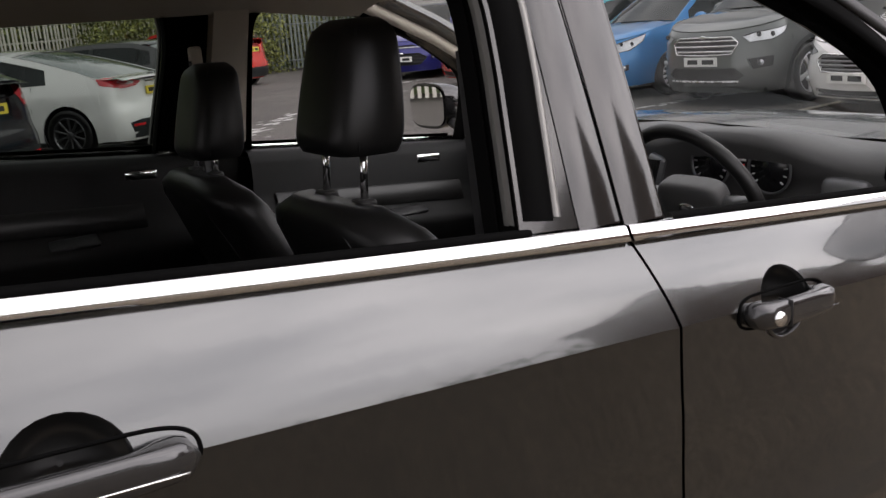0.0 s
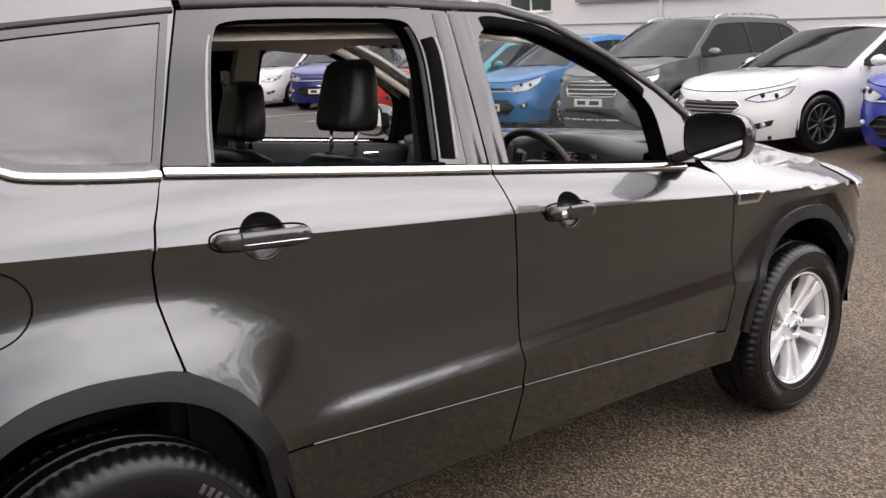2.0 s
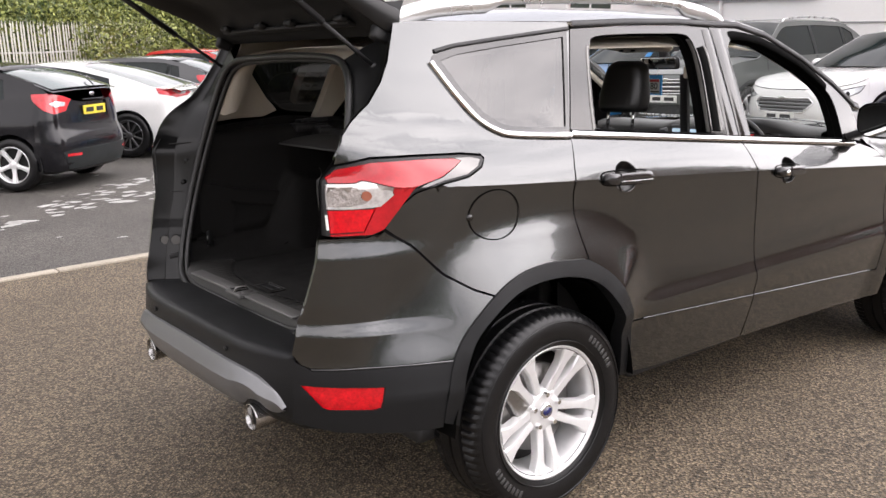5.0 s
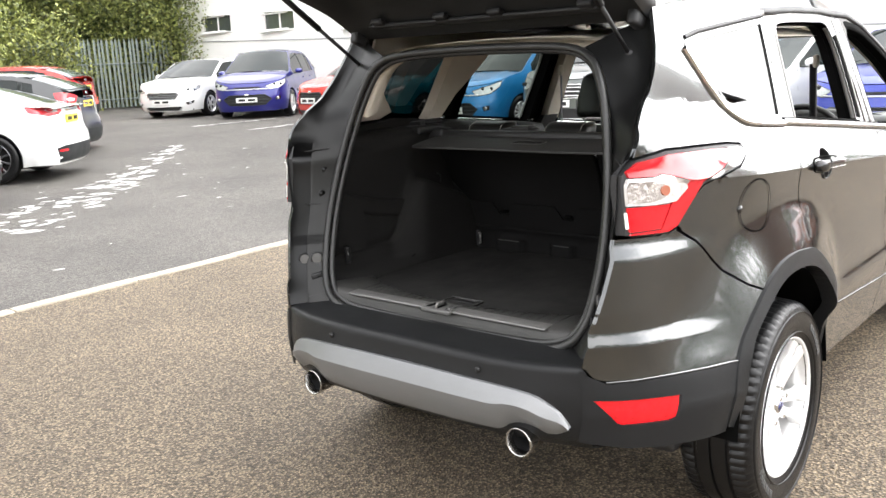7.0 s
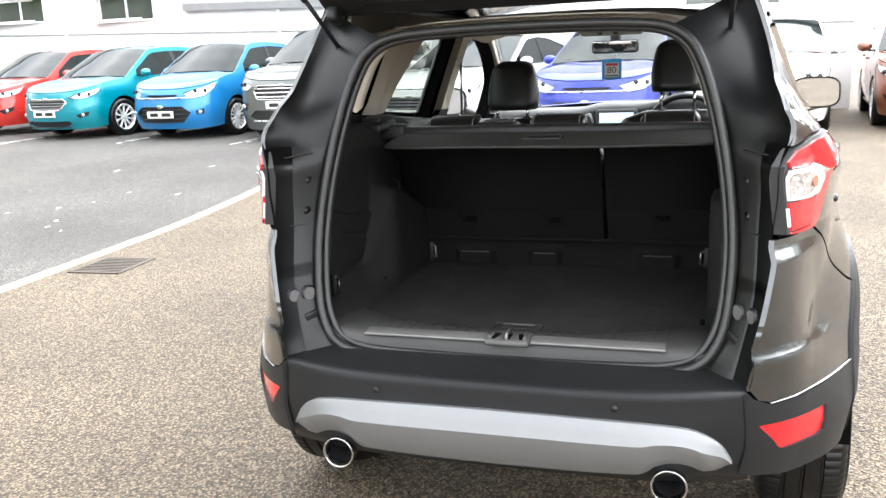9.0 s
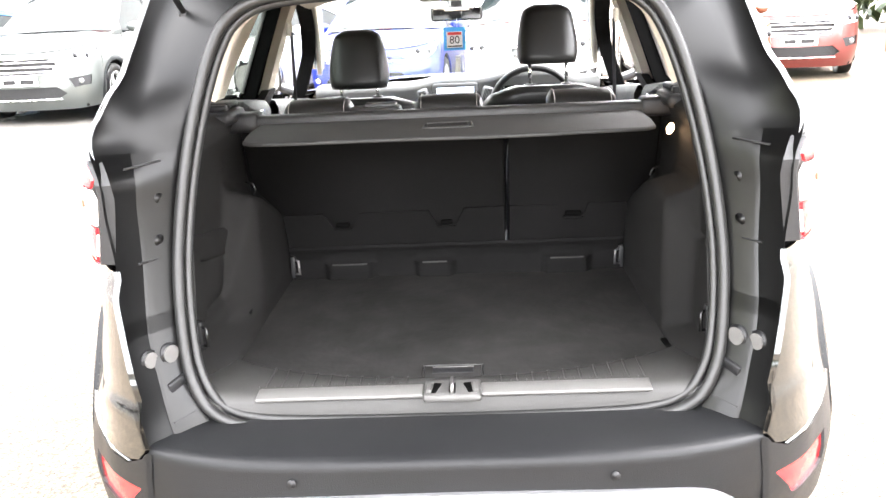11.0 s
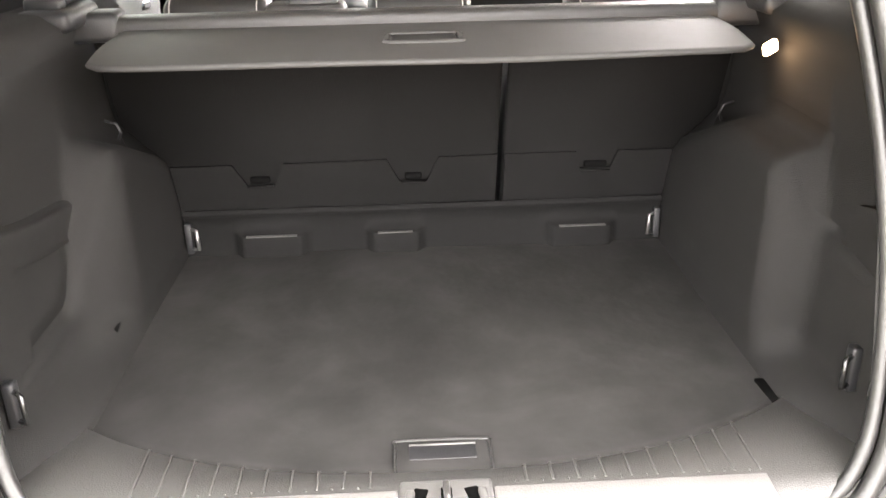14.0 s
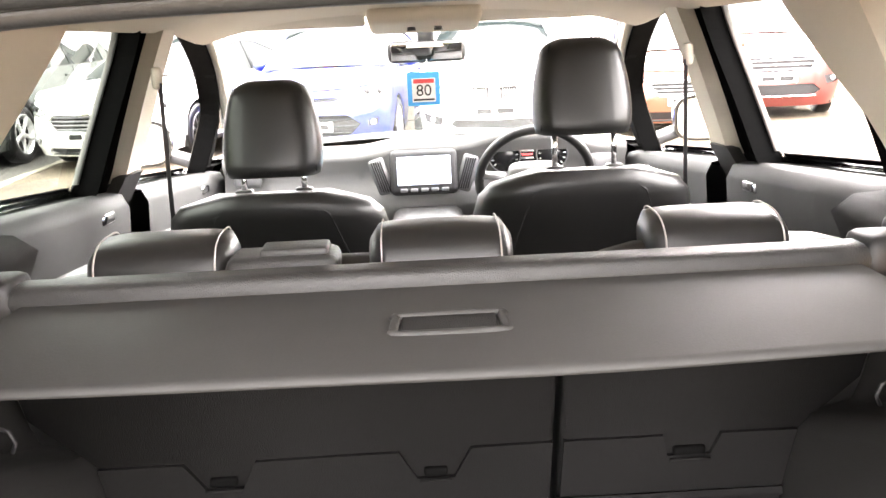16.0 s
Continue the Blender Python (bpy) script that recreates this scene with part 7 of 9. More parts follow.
WINS = [(-10.4, -8.8), (2.72, 4.35), (6.0, 7.62), (10.0, 11.7), (13.55, 15.4)]
bm = bmesh.new()
us = sorted({-11.5, 17.0, *[a for w in WINS for a in w]})
zs = [-0.3, 2.29, 2.83, 4.9]
vg = {(u, z): bm.verts.new(wall_pt(u, z)) for u in us for z in zs}
for a, b in zip(us, us[1:]):
    for c, d in zip(zs, zs[1:]):
        if (a, b) in WINS and c == 2.29:
            continue
        bm.faces.new((vg[a, c], vg[b, c], vg[b, d], vg[a, d]))
for a, b in WINS:
    pts = [(a, 2.29), (b, 2.29), (b, 2.83), (a, 2.83)]
    for (p, q), (r, t) in zip(pts, pts[1:] + pts[:1]):
        bm.faces.new([bm.verts.new(wall_pt(p, q)), bm.verts.new(wall_pt(r, t)), bm.verts.new(wall_pt(r, t, -0.14)), bm.verts.new(wall_pt(p, q, -0.14))])
end = [(17.0, -0.3), (17.0, 4.9)]
bm.faces.new([bm.verts.new(wall_pt(17.0, -0.3)), bm.verts.new(wall_pt(17.0, 4.9)), bm.verts.new(wall_pt(17.0, 4.9, -9)), bm.verts.new(wall_pt(17.0, -0.3, -9))])
bm.faces.new([bm.verts.new(wall_pt(-11.5, -0.3)), bm.verts.new(wall_pt(-11.5, 4.9)), bm.verts.new(wall_pt(-11.5, 4.9, -9)), bm.verts.new(wall_pt(-11.5, -0.3, -9))])
part("wall", bm, WALL, bld, "white rendered wall", False)
bm = bmesh.new()
rows = [[wall_pt(u, 4.9, 0.25), wall_pt(u, 5.05, 0.25), wall_pt(u, 5.6, -9.2)] for u in np.linspace(-11.7, 17.2, 8)]
grid_faces(bm, rows)
part("roof", bm, material("grey sheet roof", (0.25, 0.25, 0.26), 0.6), bld, "grey sheet roof", False)
bm = bmesh.new()
rows = [[wall_pt(u, z, o) for z, o in ((1.975, 0.001), (1.98, 0.022), (2.0, 0.022), (2.005, 0.001))] for u in np.linspace(-11.5, 17.0, 12)]
grid_faces(bm, rows)
part("string_course", bm, WALL_LINE, bld, "thin grey wall joint", False)
for a, b in WINS:
    win = assembly("window", "small dark high window", bld)
    bm = bmesh.new()
    bm.faces.new([bm.verts.new(wall_pt(u, z, -0.12)) for u, z in ((a, 2.29), (b, 2.29), (b, 2.83), (a, 2.83))])
    part("pane", bm, DARK_PANE, win, "", False)
    bm = bmesh.new()
    for u0, u1, z0, z1 in ((a, b, 2.29, 2.34), (a, b, 2.78, 2.83), (a, a + 0.05, 2.34, 2.78), (b - 0.05, b, 2.34, 2.78), ((a + b) / 2 - 0.02, (a + b) / 2 + 0.02, 2.34, 2.78)):
        c = (wall_pt(u0, z0, -0.10) + wall_pt(u1, z1, -0.10)) / 2
        box(bm, c, (0.04, u1 - u0, z1 - z0), 0.006)
    part("window_frame", bm, WALL, win)
    bm = bmesh.new()
    box(bm, wall_pt((a + b) / 2, 2.27, 0.02), (0.16, b - a + 0.12, 0.04), 0.008)
    part("sill", bm, WALL, win)
for u in (16.4, 5.3, -0.6):
    bm = bmesh.new()
    tube(bm, [wall_pt(u, 0.2, 0.06), wall_pt(u, 2.9, 0.06), wall_pt(u, 4.7, 0.06)], 0.04, 10)
    part("downpipe", bm, WALL, bld, "white painted downpipe")
bm = bmesh.new()
rows = [[wall_pt(u, z, o) for z, o in ((2.46, 0.002), (2.45, 0.12), (2.60, 0.13), (2.66, 0.002))] for u in np.linspace(-2.8, 1.8, 4)]
grid_faces(bm, rows)
part("canopy_edge", bm, WALL_LINE, bld, "grey ledge over the windows", False)

# parked cars
ARCH_BLACK = material("black wheel arch liner", (0.006, 0.006, 0.006), 0.9)
CAR_TRIM = material("black car trim", (0.012, 0.015, 0.016), 0.45)
RIM_DARK = material("dark machined alloy", (0.12, 0.12, 0.125), 0.3, 0.8)
LAMP_GLASS = material("clear headlamp glass", (0.62, 0.64, 0.66), 0.1, 0.4, 1.0, 0.25, 12, 0.3, 40)
TAIL_RED = material("red tail lamp plastic", (0.5, 0.012, 0.02), 0.12, 0, 1.0, 0.2, 12)
GRILLE = material("black grille mesh", (0.012, 0.012, 0.013), 0.5, 0, 0, 0.3, 30, 0.6, 60)

HATCH = dict(L=4.0, W=1.74, H=1.48, cowl=1.05, top0=1.78, top1=3.05, tail=3.86, bonnet=0.955, nose=0.80, belt=0.95, rise=0.07, deck=None, wheel=0.31, spokes=10)
FOCUS = dict(HATCH, L=4.35, W=1.82, H=1.48, cowl=1.12, top0=1.95, top1=3.3, tail=4.2, bonnet=0.97, nose=0.78, spokes=5)
HATCH_R = dict(HATCH, L=4.3, H=1.49, top1=3.3, tail=4.16, belt=0.985, rise=0.1, spokes=5)
SUV_S = dict(L=4.5, W=1.84, H=1.69, cowl=1.14, top0=1.92, top1=3.7, tail=4.38, bonnet=1.1, nose=0.93, belt=1.09, rise=0.08, deck=None, wheel=0.35, spokes=5)
SALOON = dict(L=4.85, W=1.86, H=1.47, cowl=1.34, top0=2.22, top1=3.15, tail=4.45, bonnet=0.94, nose=0.76, belt=0.95, rise=0.06, deck=1.03, wheel=0.335, spokes=10)
MPV = dict(L=4.38, W=1.83, H=1.63, cowl=1.05, top0=1.85, top1=3.5, tail=4.24, bonnet=1.06, nose=0.86, belt=1.0, rise=0.06, deck=None, wheel=0.32, spokes=5)
MINI = dict(L=3.65, W=1.66, H=1.5, cowl=0.98, top0=1.62, top1=2.75, tail=3.5, bonnet=0.99, nose=0.82, belt=0.96, rise=0.08, deck=None, wheel=0.3, spokes=14)

# front ends: half outlines (across from the middle, height over the bonnet's leading edge)
FACES = {
    "wide": dict(grille=[(0.0, -0.14), (0.40, -0.13), (0.47, -0.19), (0.36, -0.31), (0.0, -0.32)], lamp=[(0.50, -0.115), (0.62, -0.065), (0.86, -0.005), (1.06, 0.03), (1.0, -0.055), (0.84, -0.12), (0.66, -0.145)], intake=[(0.0, -0.50), (0.50, -0.49), (0.56, -0.53), (0.46, -0.58), (0.0, -0.585)], fog=[(0.62, -0.40), (0.86, -0.34), (0.84, -0.41), (0.68, -0.46)], plate=-0.37, bars=4, bar_chrome=True),
    "hot": dict(grille=[(0.0, -0.13), (0.37, -0.12), (0.43, -0.2), (0.36, -0.35), (0.0, -0.36)], lamp=[(0.48, -0.10), (0.66, -0.04), (0.9, 0.01), (1.06, 0.035), (0.98, -0.06), (0.8, -0.12), (0.6, -0.14)], intake=[(0.0, -0.50), (0.52, -0.48), (0.60, -0.53), (0.48, -0.57), (0.0, -0.575)], fog=[(0.60, -0.36), (0.90, -0.29), (0.86, -0.37), (0.68, -0.43)], plate=-0.29, bars=5, bar_chrome=False),
    "low": dict(grille=[(0.0, -0.30), (0.42, -0.30), (0.58, -0.40), (0.44, -0.54), (0.0, -0.55)], lamp=[(0.44, -0.10), (0.60, -0.05), (0.86, 0.02), (1.02, 0.06), (0.98, -0.04), (0.80, -0.15), (0.56, -0.185)], intake=[(0.0, -0.115), (0.30, -0.11), (0.34, -0.13), (0.28, -0.15), (0.0, -0.155)], fog=[(0.66, -0.37), (0.80, -0.34), (0.80, -0.42), (0.67, -0.44)], plate=-0.42, bars=3, bar_chrome=False),
    "barred": dict(grille=[(0.0, -0.10), (0.40, -0.10), (0.49, -0.17), (0.42, -0.30), (0.0, -0.31)], lamp=[(0.52, -0.10), (0.66, -0.06), (0.9, -0.03), (1.07, 0.0), (1.02, -0.08), (0.86, -0.15), (0.62, -0.17)], intake=[(0.0, -0.47), (0.46, -0.46), (0.58, -0.55), (0.5, -0.60), (0.0, -0.61)], fog=[(0.60, -0.36), (0.90, -0.33), (0.88, -0.45), (0.66, -0.48)], plate=-0.385, bars=3, bar_chrome=True),
    "kidney": dict(grille=[(0.05, -0.06), (0.24, -0.05), (0.27, -0.12), (0.22, -0.20), (0.06, -0.21)], lamp=[(0.42, -0.05), (0.60, -0.02), (0.86, 0.02), (1.02, 0.04), (0.96, -0.06), (0.78, -0.12), (0.46, -0.13)], intake=[(0.0, -0.42), (0.45, -0.41), (0.50, -0.46), (0.40, -0.53), (0.0, -0.54)], fog=[(0.58, -0.38), (0.86, -0.33), (0.84, -0.43), (0.62, -0.47)], plate=-0.32, bars=0, bar_chrome=True),
}
WHEEL_KITS = {}


def wheel_kit(r, rims, spokes):
    """Meshes of one road wheel, its outer side along -y, shared by all alike wheels."""
    key = (r, rims.name, spokes)
    if key in WHEEL_KITS:
        return WHEEL_KITS[key]
    kit = []

    def store(name, bm, mat, angle=35):
        bmesh.ops.recalc_face_normals(bm, faces=bm.faces)
        for e in bm.edges:
            e.smooth = len(e.link_faces) != 2 or e.calc_face_angle(0) < radians(angle)
        me = bpy.data.meshes.new(name)
        bm.to_mesh(me)
        bm.free()
        me.materials.append(mat)
        me.shade_smooth()
        kit.append((name, me))
        return me

    bm = bmesh.new()
    revolve(bm, [(r * 0.68, 0.08), (r * 0.82, 0.10), (r * 0.97, 0.09), (r, 0.06), (r, -0.06), (r * 0.985, -0.085), (r * 0.93, -0.10), (r * 0.82, -0.106), (r * 0.70, -0.098), (r * 0.67, -0.09)], (0, 0, 0), 40)
    store("tyre", bm, TYRE)
    bm = bmesh.new()
    revolve(bm, [(r * 0.70, -0.098), (r * 0.685, -0.102), (r * 0.66, -0.094), (r * 0.63, -0.06), (r * 0.62, 0.03)], (0, 0, 0), 40)
    store("rim", bm, rims)
    bm = bmesh.new()
    disc(bm, (0, -0.02, 0), r * 0.62, 0.02, "Y", 28)
    store("wheel_back", bm, ARCH_BLACK)
    bm = bmesh.new()
    revolve(bm, [(0.001, -0.088), (0.04, -0.086), (0.052, -0.078), (0.058, -0.05)], (0, 0, 0), 20)
    store("hub", bm, rims)
    bm = bmesh.new()
    wide = 0.030 if spokes > 8 else 0.062
    rows = [[Vector((a, c + 0.03, -b / 2)), Vector((a, c + 0.004, -b / 2)), Vector((a, c, -b / 3)), Vector((a, c, b / 3)), Vector((a, c + 0.004, b / 2)), Vector((a, c + 0.03, b / 2))] for a, b, c in ((0.03, wide * 0.9, -0.078), (r * 0.35, wide * 0.7, -0.084), (r * 0.66, wide, -0.096))]
    grid_faces(bm, rows, True, True)
    spoke = store("spoke", bm, rims)
    kit.pop()
    WHEEL_KITS[key] = (kit, spoke)
    return WHEEL_KITS[key]


def parked_car(label, paint, spec, x, y, heading, rims=ALLOY, face="wide", band=None, roof=None):
    """A parked car, nose at its own origin and looking along -x; heading: degrees its tail is turned from +x."""
    L, W, H = spec["L"], spec["W"], spec["H"]
    hw, deck = W / 2, spec["deck"]
    car = new("parked_car")
    car.empty_display_size = 0.3
    back = Vector((math.cos(radians(heading)), math.sin(radians(heading)), 0))
    mid = Vector((x, y, 0)) + back * L * 0.5
    car.matrix_world = pose(x, y, ground_z(mid.x, mid.y), 0, 0, heading)
    tagged(car, label, "car", group="cars parked in the yard")
    c0, t0, t1, tl = spec["cowl"], spec["top0"], spec["top1"], spec["tail"]
    zn, zc = spec["nose"], spec["bonnet"]
    dk = deck or spec["belt"] + spec["rise"] + 0.06
    D, DR = 0.55, 0.40

    def zbelt(s):
        return spec["belt"] + spec["rise"] * (s - c0) / (L - c0)

    line = [(0.0, zn - 0.03), (0.10, zn), (0.30, zn + 0.055), (0.6, zn + (zc - zn) * 0.72), (c0 - 0.1, zc), (c0, zc + 0.02)]
    line += [(c0 + (t0 - c0) * q, zc + 0.02 + (H - 0.07 - zc - 0.02) * (q * 1.1 - 0.1 * q * q)) for q in (0.33, 0.66)]
    line += [(t0, H - 0.065), (t0 + 0.22, H - 0.035), (t0 + (t1 - t0) * 0.5, H - 0.02), (t1 - 0.15, H - 0.045), (t1, H - 0.075)]
    if deck:
        line += [(t1 + (tl - t1) * q, (H - 0.075) + (dk - H + 0.075) * q ** 1.15) for q in (0.33, 0.66, 1.0)] + [(L - 0.12, dk - 0.01), (L, dk - 0.05)]
    else:
        line += [(t1 + (tl - t1) * q, (H - 0.075) + (dk - H + 0.075) * q ** 1.3) for q in (0.33, 0.66, 0.9)] + [(tl, dk), (L, dk - 0.14)]
    soft_line = [(p.x, p.y) for p in smooth_curve([Vector((a, b, 0)) for a, b in line], 4)]

    def top(s):
        return ramp_of(soft_line, s)

    WZ = [(0.18, 0.93), (0.32, 0.975), (0.5, 1.0), (0.66, 0.992), (0.80, 0.994), (0.90, 0.975), (1.0, 0.955), (1.2, 0.94)]

    def half_at(s, z):
        w = hw * curve_of(WZ, min(z, zbelt(s) + 0.02)) * (1 - 0.035 * (abs(s - L * 0.48) / (L * 0.5)) ** 2.4)
        if z > zbelt(s):
            w -= 0.34 * (z - zbelt(s)) + 0.12 * (z - zbelt(s)) ** 2
        return w

    # corners of nose and tail, walked by length from the middle outwards
    def corner(depth, power):
        f = np.linspace(0, math.pi / 2, 60)
        px, py = depth - depth * np.cos(f) ** (2 / power), hw * np.sin(f) ** (2 / power)
        run = np.concatenate(([0], np.cumsum(np.hypot(np.diff(px), np.diff(py)))))
        return px, py, run

    FX, FY, FR = corner(D, 2.5)
    RX, RY, RR = corner(DR, 3.0)
    LEAN = [(0.18, 0.07), (0.28, 0.015), (0.40, 0.0), (0.52, 0.005), (zn - 0.2, 0.03), (zn - 0.08, 0.06), (zn, 0.11), (zn + 0.1, 0.2), (zn + 0.3, 0.3)]
    REAR = [(0.2, 0.08), (0.30, 0.02), (0.45, 0.0), (0.62, 0.015), (0.70, 0.07), (0.85, 0.075), (dk - 0.05, 0.10), (dk + 0.05, L - tl - 0.02)]

    def on_front(a, z, off=0.0):
        u = min(abs(a), FR[-1])
        px, py = float(np.interp(u, FR, FX)), float(np.interp(u, FR, FY))
        k = max(0.0, 1 - px / D)
        w = half_at(D, z) / hw
        return Vector((px + curve_of(LEAN, z) * k ** 0.8 - off * max(0.2, k), math.copysign(py * w + off * (1 - k), a), z))

    def on_rear(a, z, off=0.0):
        u = min(abs(a), RR[-1])
        px, py = float(np.interp(u, RR, RX)), float(np.interp(u, RR, RY))
        k = max(0.0, 1 - px / DR)
        w = half_at(L - DR, z) / hw
        return Vector((L - px - ramp_of(REAR, z) * k ** 0.6 + off * max(0.2, k), math.copysign(py * w + off * (1 - k), a), z))

    def both(pts):
        return [(a, z) for a, z in pts] + [(-a, z) for a, z in reversed(pts) if a > 0]

    def flipped(pts):
        return [(-a, z) for a, z in reversed(pts)]

    def raised(pts):
        return [(a * hw / 0.87, zn + z) for a, z in pts]

    fc = FACES[face]
    lamp = [(min(a, FR[-1] - 0.02), z) for a, z in raised(fc["lamp"])]
    grille = [both(raised(fc["grille"]))] if fc["grille"][0][0] == 0 else [raised(fc["grille"]), flipped(raised(fc["grille"]))]
    intake, fog = both(raised(fc["intake"])), raised(fc["fog"])
    intake = [(a, max(z, 0.21)) for a, z in intake]

    def into_front(a, z):
        return (1, 0, 0)

    def into_rear(a, z):
        return (-1, 0, 0)

    # nose
    A = FR[-1]
    crest = [(a, top(float(np.interp(abs(a), FR, FX))) - 0.004) for a in np.linspace(-A, A, 25)]
    skin = [(-A, 0.2), (-A * 0.6, 0.17), (A * 0.6, 0.17), (A, 0.2)] + crest[::-1]
    holes = grille + [intake, fog, flipped(fog), lamp, flipped(lamp)]
    keep_part("front_bumper", sheet(skin, on_front, holes, 0.07, 0.035, (), into_front), paint, car)
    for g in grille:
        grown = [(a * 1.01, z) for a, z in g]
        keep_part("grille", sheet(grown, lambda a, z: on_front(a, z, -0.03), (), 0.09, 0, (), None), GRILLE, car, "black radiator grille")
        bm = bmesh.new()
        tube(bm, [on_front(a, z, 0.004) for a, z in dense(g, 0.06)], 0.010 if fc["bar_chrome"] else 0.007, 6, True)
        part("grille_surround", bm, CHROME if fc["bar_chrome"] else CAR_TRIM, car)
        g_lo, g_hi = min(z for a, z in g), max(z for a, z in g)
        for k in range(fc["bars"]):
            z = g_lo + (g_hi - g_lo) * (k + 0.7) / (fc["bars"] + 0.4)
            reach = [a for a in np.linspace(0, 0.6, 61) if inside(g, a + 1e-4, z)]
            if not reach:
                continue
            bm = bmesh.new()
            w = max(reach)
            rows = [[on_front(a, z + dz, o) for dz, o in ((-0.013, -0.02), (-0.008, 0.0), (0.008, 0.002), (0.013, -0.02))] for a in np.linspace(-w, w, 11)]
            grid_faces(bm, rows)
            part("grille_bar", bm, (CHROME if face == "barred" else SILVER) if fc["bar_chrome"] else CAR_TRIM, car)
        if fc["bars"] == 0:
            mid_a = sum(a for a, z in g) / len(g)
            for k in range(-3, 4):
                bm = bmesh.new()
                tube(bm, [on_front(mid_a + k * 0.026, zz, -0.012) for zz in (g_lo + 0.02, (g_lo + g_hi) / 2, g_hi - 0.02)], 0.004, 5)
                part("grille_bar", bm, CHROME, car)
    keep_part("lower_intake", sheet(intake, lambda a, z: on_front(a, z, -0.03), (), 0.1, 0, (), None), GRILLE, car)
    bm = bmesh.new()
    tube(bm, [on_front(a, min(z for _, z in intake) - 0.012, 0.006) for a in np.linspace(-0.55, 0.55, 15)], 0.012, 6)
    part("bumper_blade", bm, RAIL if face in ("barred", "low") else CAR_TRIM, car)
    for s_ in (-1, 1):
        lp = lamp if s_ > 0 else flipped(lamp)
        fg = fog if s_ > 0 else flipped(fog)
        keep_part("headlamp", sheet(lp, lambda a, z: on_front(a, z, -0.004), (), 0.07, 0.0, (), None), LAMP_GLASS, car, "clear swept-back headlamp")
        bm = bmesh.new()
        tube(bm, [on_front(a, z, 0.0) for a, z in dense(lp, 0.06)], 0.006, 5, True)
        part("lamp_edge", bm, CAR_TRIM, car)
        ca, cz = sum(a for a, z in lp) / len(lp), sum(z for a, z in lp) / len(lp)
        for da in (-0.10, 0.06):
            bm = bmesh.new()
            c = on_front(ca + s_ * da, cz - 0.01 + abs(da) * 0.1, 0.001)
            got = bmesh.ops.create_uvsphere(bm, u_segments=14, v_segments=8, radius=0.036, matrix=Matrix.Translation(c) @ Matrix.Diagonal((0.35, 1, 0.85, 1)))
            part("lamp_bulb_lens", bm, DIAL, car)
        keep_part("fog_recess", sheet(fg, lambda a, z: on_front(a, z, -0.025), (), 0.08, 0, (), None), GRILLE, car)
        bm = bmesh.new()
        fa, fz = sum(a for a, z in fg) / len(fg), sum(z for a, z in fg) / len(fg)
        disc(bm, on_front(fa, fz, -0.008), 0.034, 0.03, "X", 16, 0.008)
        part("fog_lamp", bm, LAMP_GLASS, car)
    bm = bmesh.new()
    zp = zn + fc["plate"]
    box(bm, (on_front(0, zp).x - 0.012, 0, zp), (0.012, 0.52, 0.11), 0.003)
    part("number_plate", bm, PLATE_W, car, "white number plate", False)
    for a, b in ((-0.12, 0.18), (0.12, 0.16)):
        bm = bmesh.new()
        box(bm, (on_front(0, zp).x - 0.0195, a, zp), (0.002, b, 0.055), 0)
        part("plate_bar", bm, INK, car, "", False)
    bm = bmesh.new()
    c = on_front(0, max(z for a, z in grille[0]) + (0.0 if face != "kidney" else 0.03), 0.008)
    got = bmesh.ops.create_uvsphere(bm, u_segments=16, v_segments=8, radius=0.062, matrix=Matrix.Translation(c) @ Matrix.Diagonal((0.16, 1, 0.42, 1)))
    part("nose_badge", bm, CHROME, car)

    # bonnet, windscreen, roof, rear window: strips laid from edge to edge
    def strip_rows(sa, sb, n, bow_a, bow_b, crown_a, crown_b, ridge=0.0, m=19, inset=0.0):
        rows = []
        for i in range(n + 1):
            t = i / n
            s = sa + (sb - sa) * t
            e, bow, crown = top(s), bow_a + (bow_b - bow_a) * t, crown_a + (crown_b - crown_a) * t
            half = half_at(s, e) - inset
            row = []
            for q in np.linspace(-1, 1, m):
                r = ridge * math.exp(-((abs(q) - 0.62) / 0.1) ** 2) * math.sin(math.pi * min(1, t * 1.1) * 0.8 + 0.3)
                row.append(Vector((s - bow * (1 - q * q), q * half, e + crown * (1 - abs(q) ** 2.4) + r)))
            rows.append(row)
        return rows

    bm = bmesh.new()
    nose_row = [on_front(q * A * 0.985, top(float(np.interp(abs(q * A), FR, FX)))) for q in np.linspace(-1, 1, 19)]
    rows = []
    for t in np.linspace(0, 1, 11):
        row = []
        for i, q in enumerate(np.linspace(-1, 1, 19)):
            p = nose_row[i]
            s1 = c0 - 0.10 * (1 - q * q)
            xx = p.x + (s1 - p.x) * t
            yy = p.y + (q * half_at(c0, zc) - p.y) * t
            z = max(top(xx), p.z) if t > 0.02 else p.z
            row.append(Vector((xx, yy, z + 0.045 * (1 - abs(q) ** 2.4) * math.sin(math.pi * (0.06 + 0.6 * t)) + 0.014 * math.exp(-((abs(q) - 0.6) / 0.1) ** 2) * min(1, t * 4))))
        rows.append(row)
    grid_faces(bm, rows)
    part("bonnet", bm, paint, car)
    bm = bmesh.new()
    grid_faces(bm, [[Vector((c0 - 0.10 * (1 - q * q) + dx, q * half_at(c0, zc) * 0.99, zc + 0.035 * (1 - abs(q) ** 2.4) + dz)) for q in np.linspace(-1, 1, 15)] for dx, dz in ((-0.01, -0.012), (0.0, -0.01), (0.07, 0.005))])
    part("scuttle", bm, CAR_TRIM, car)
    bm = bmesh.new()
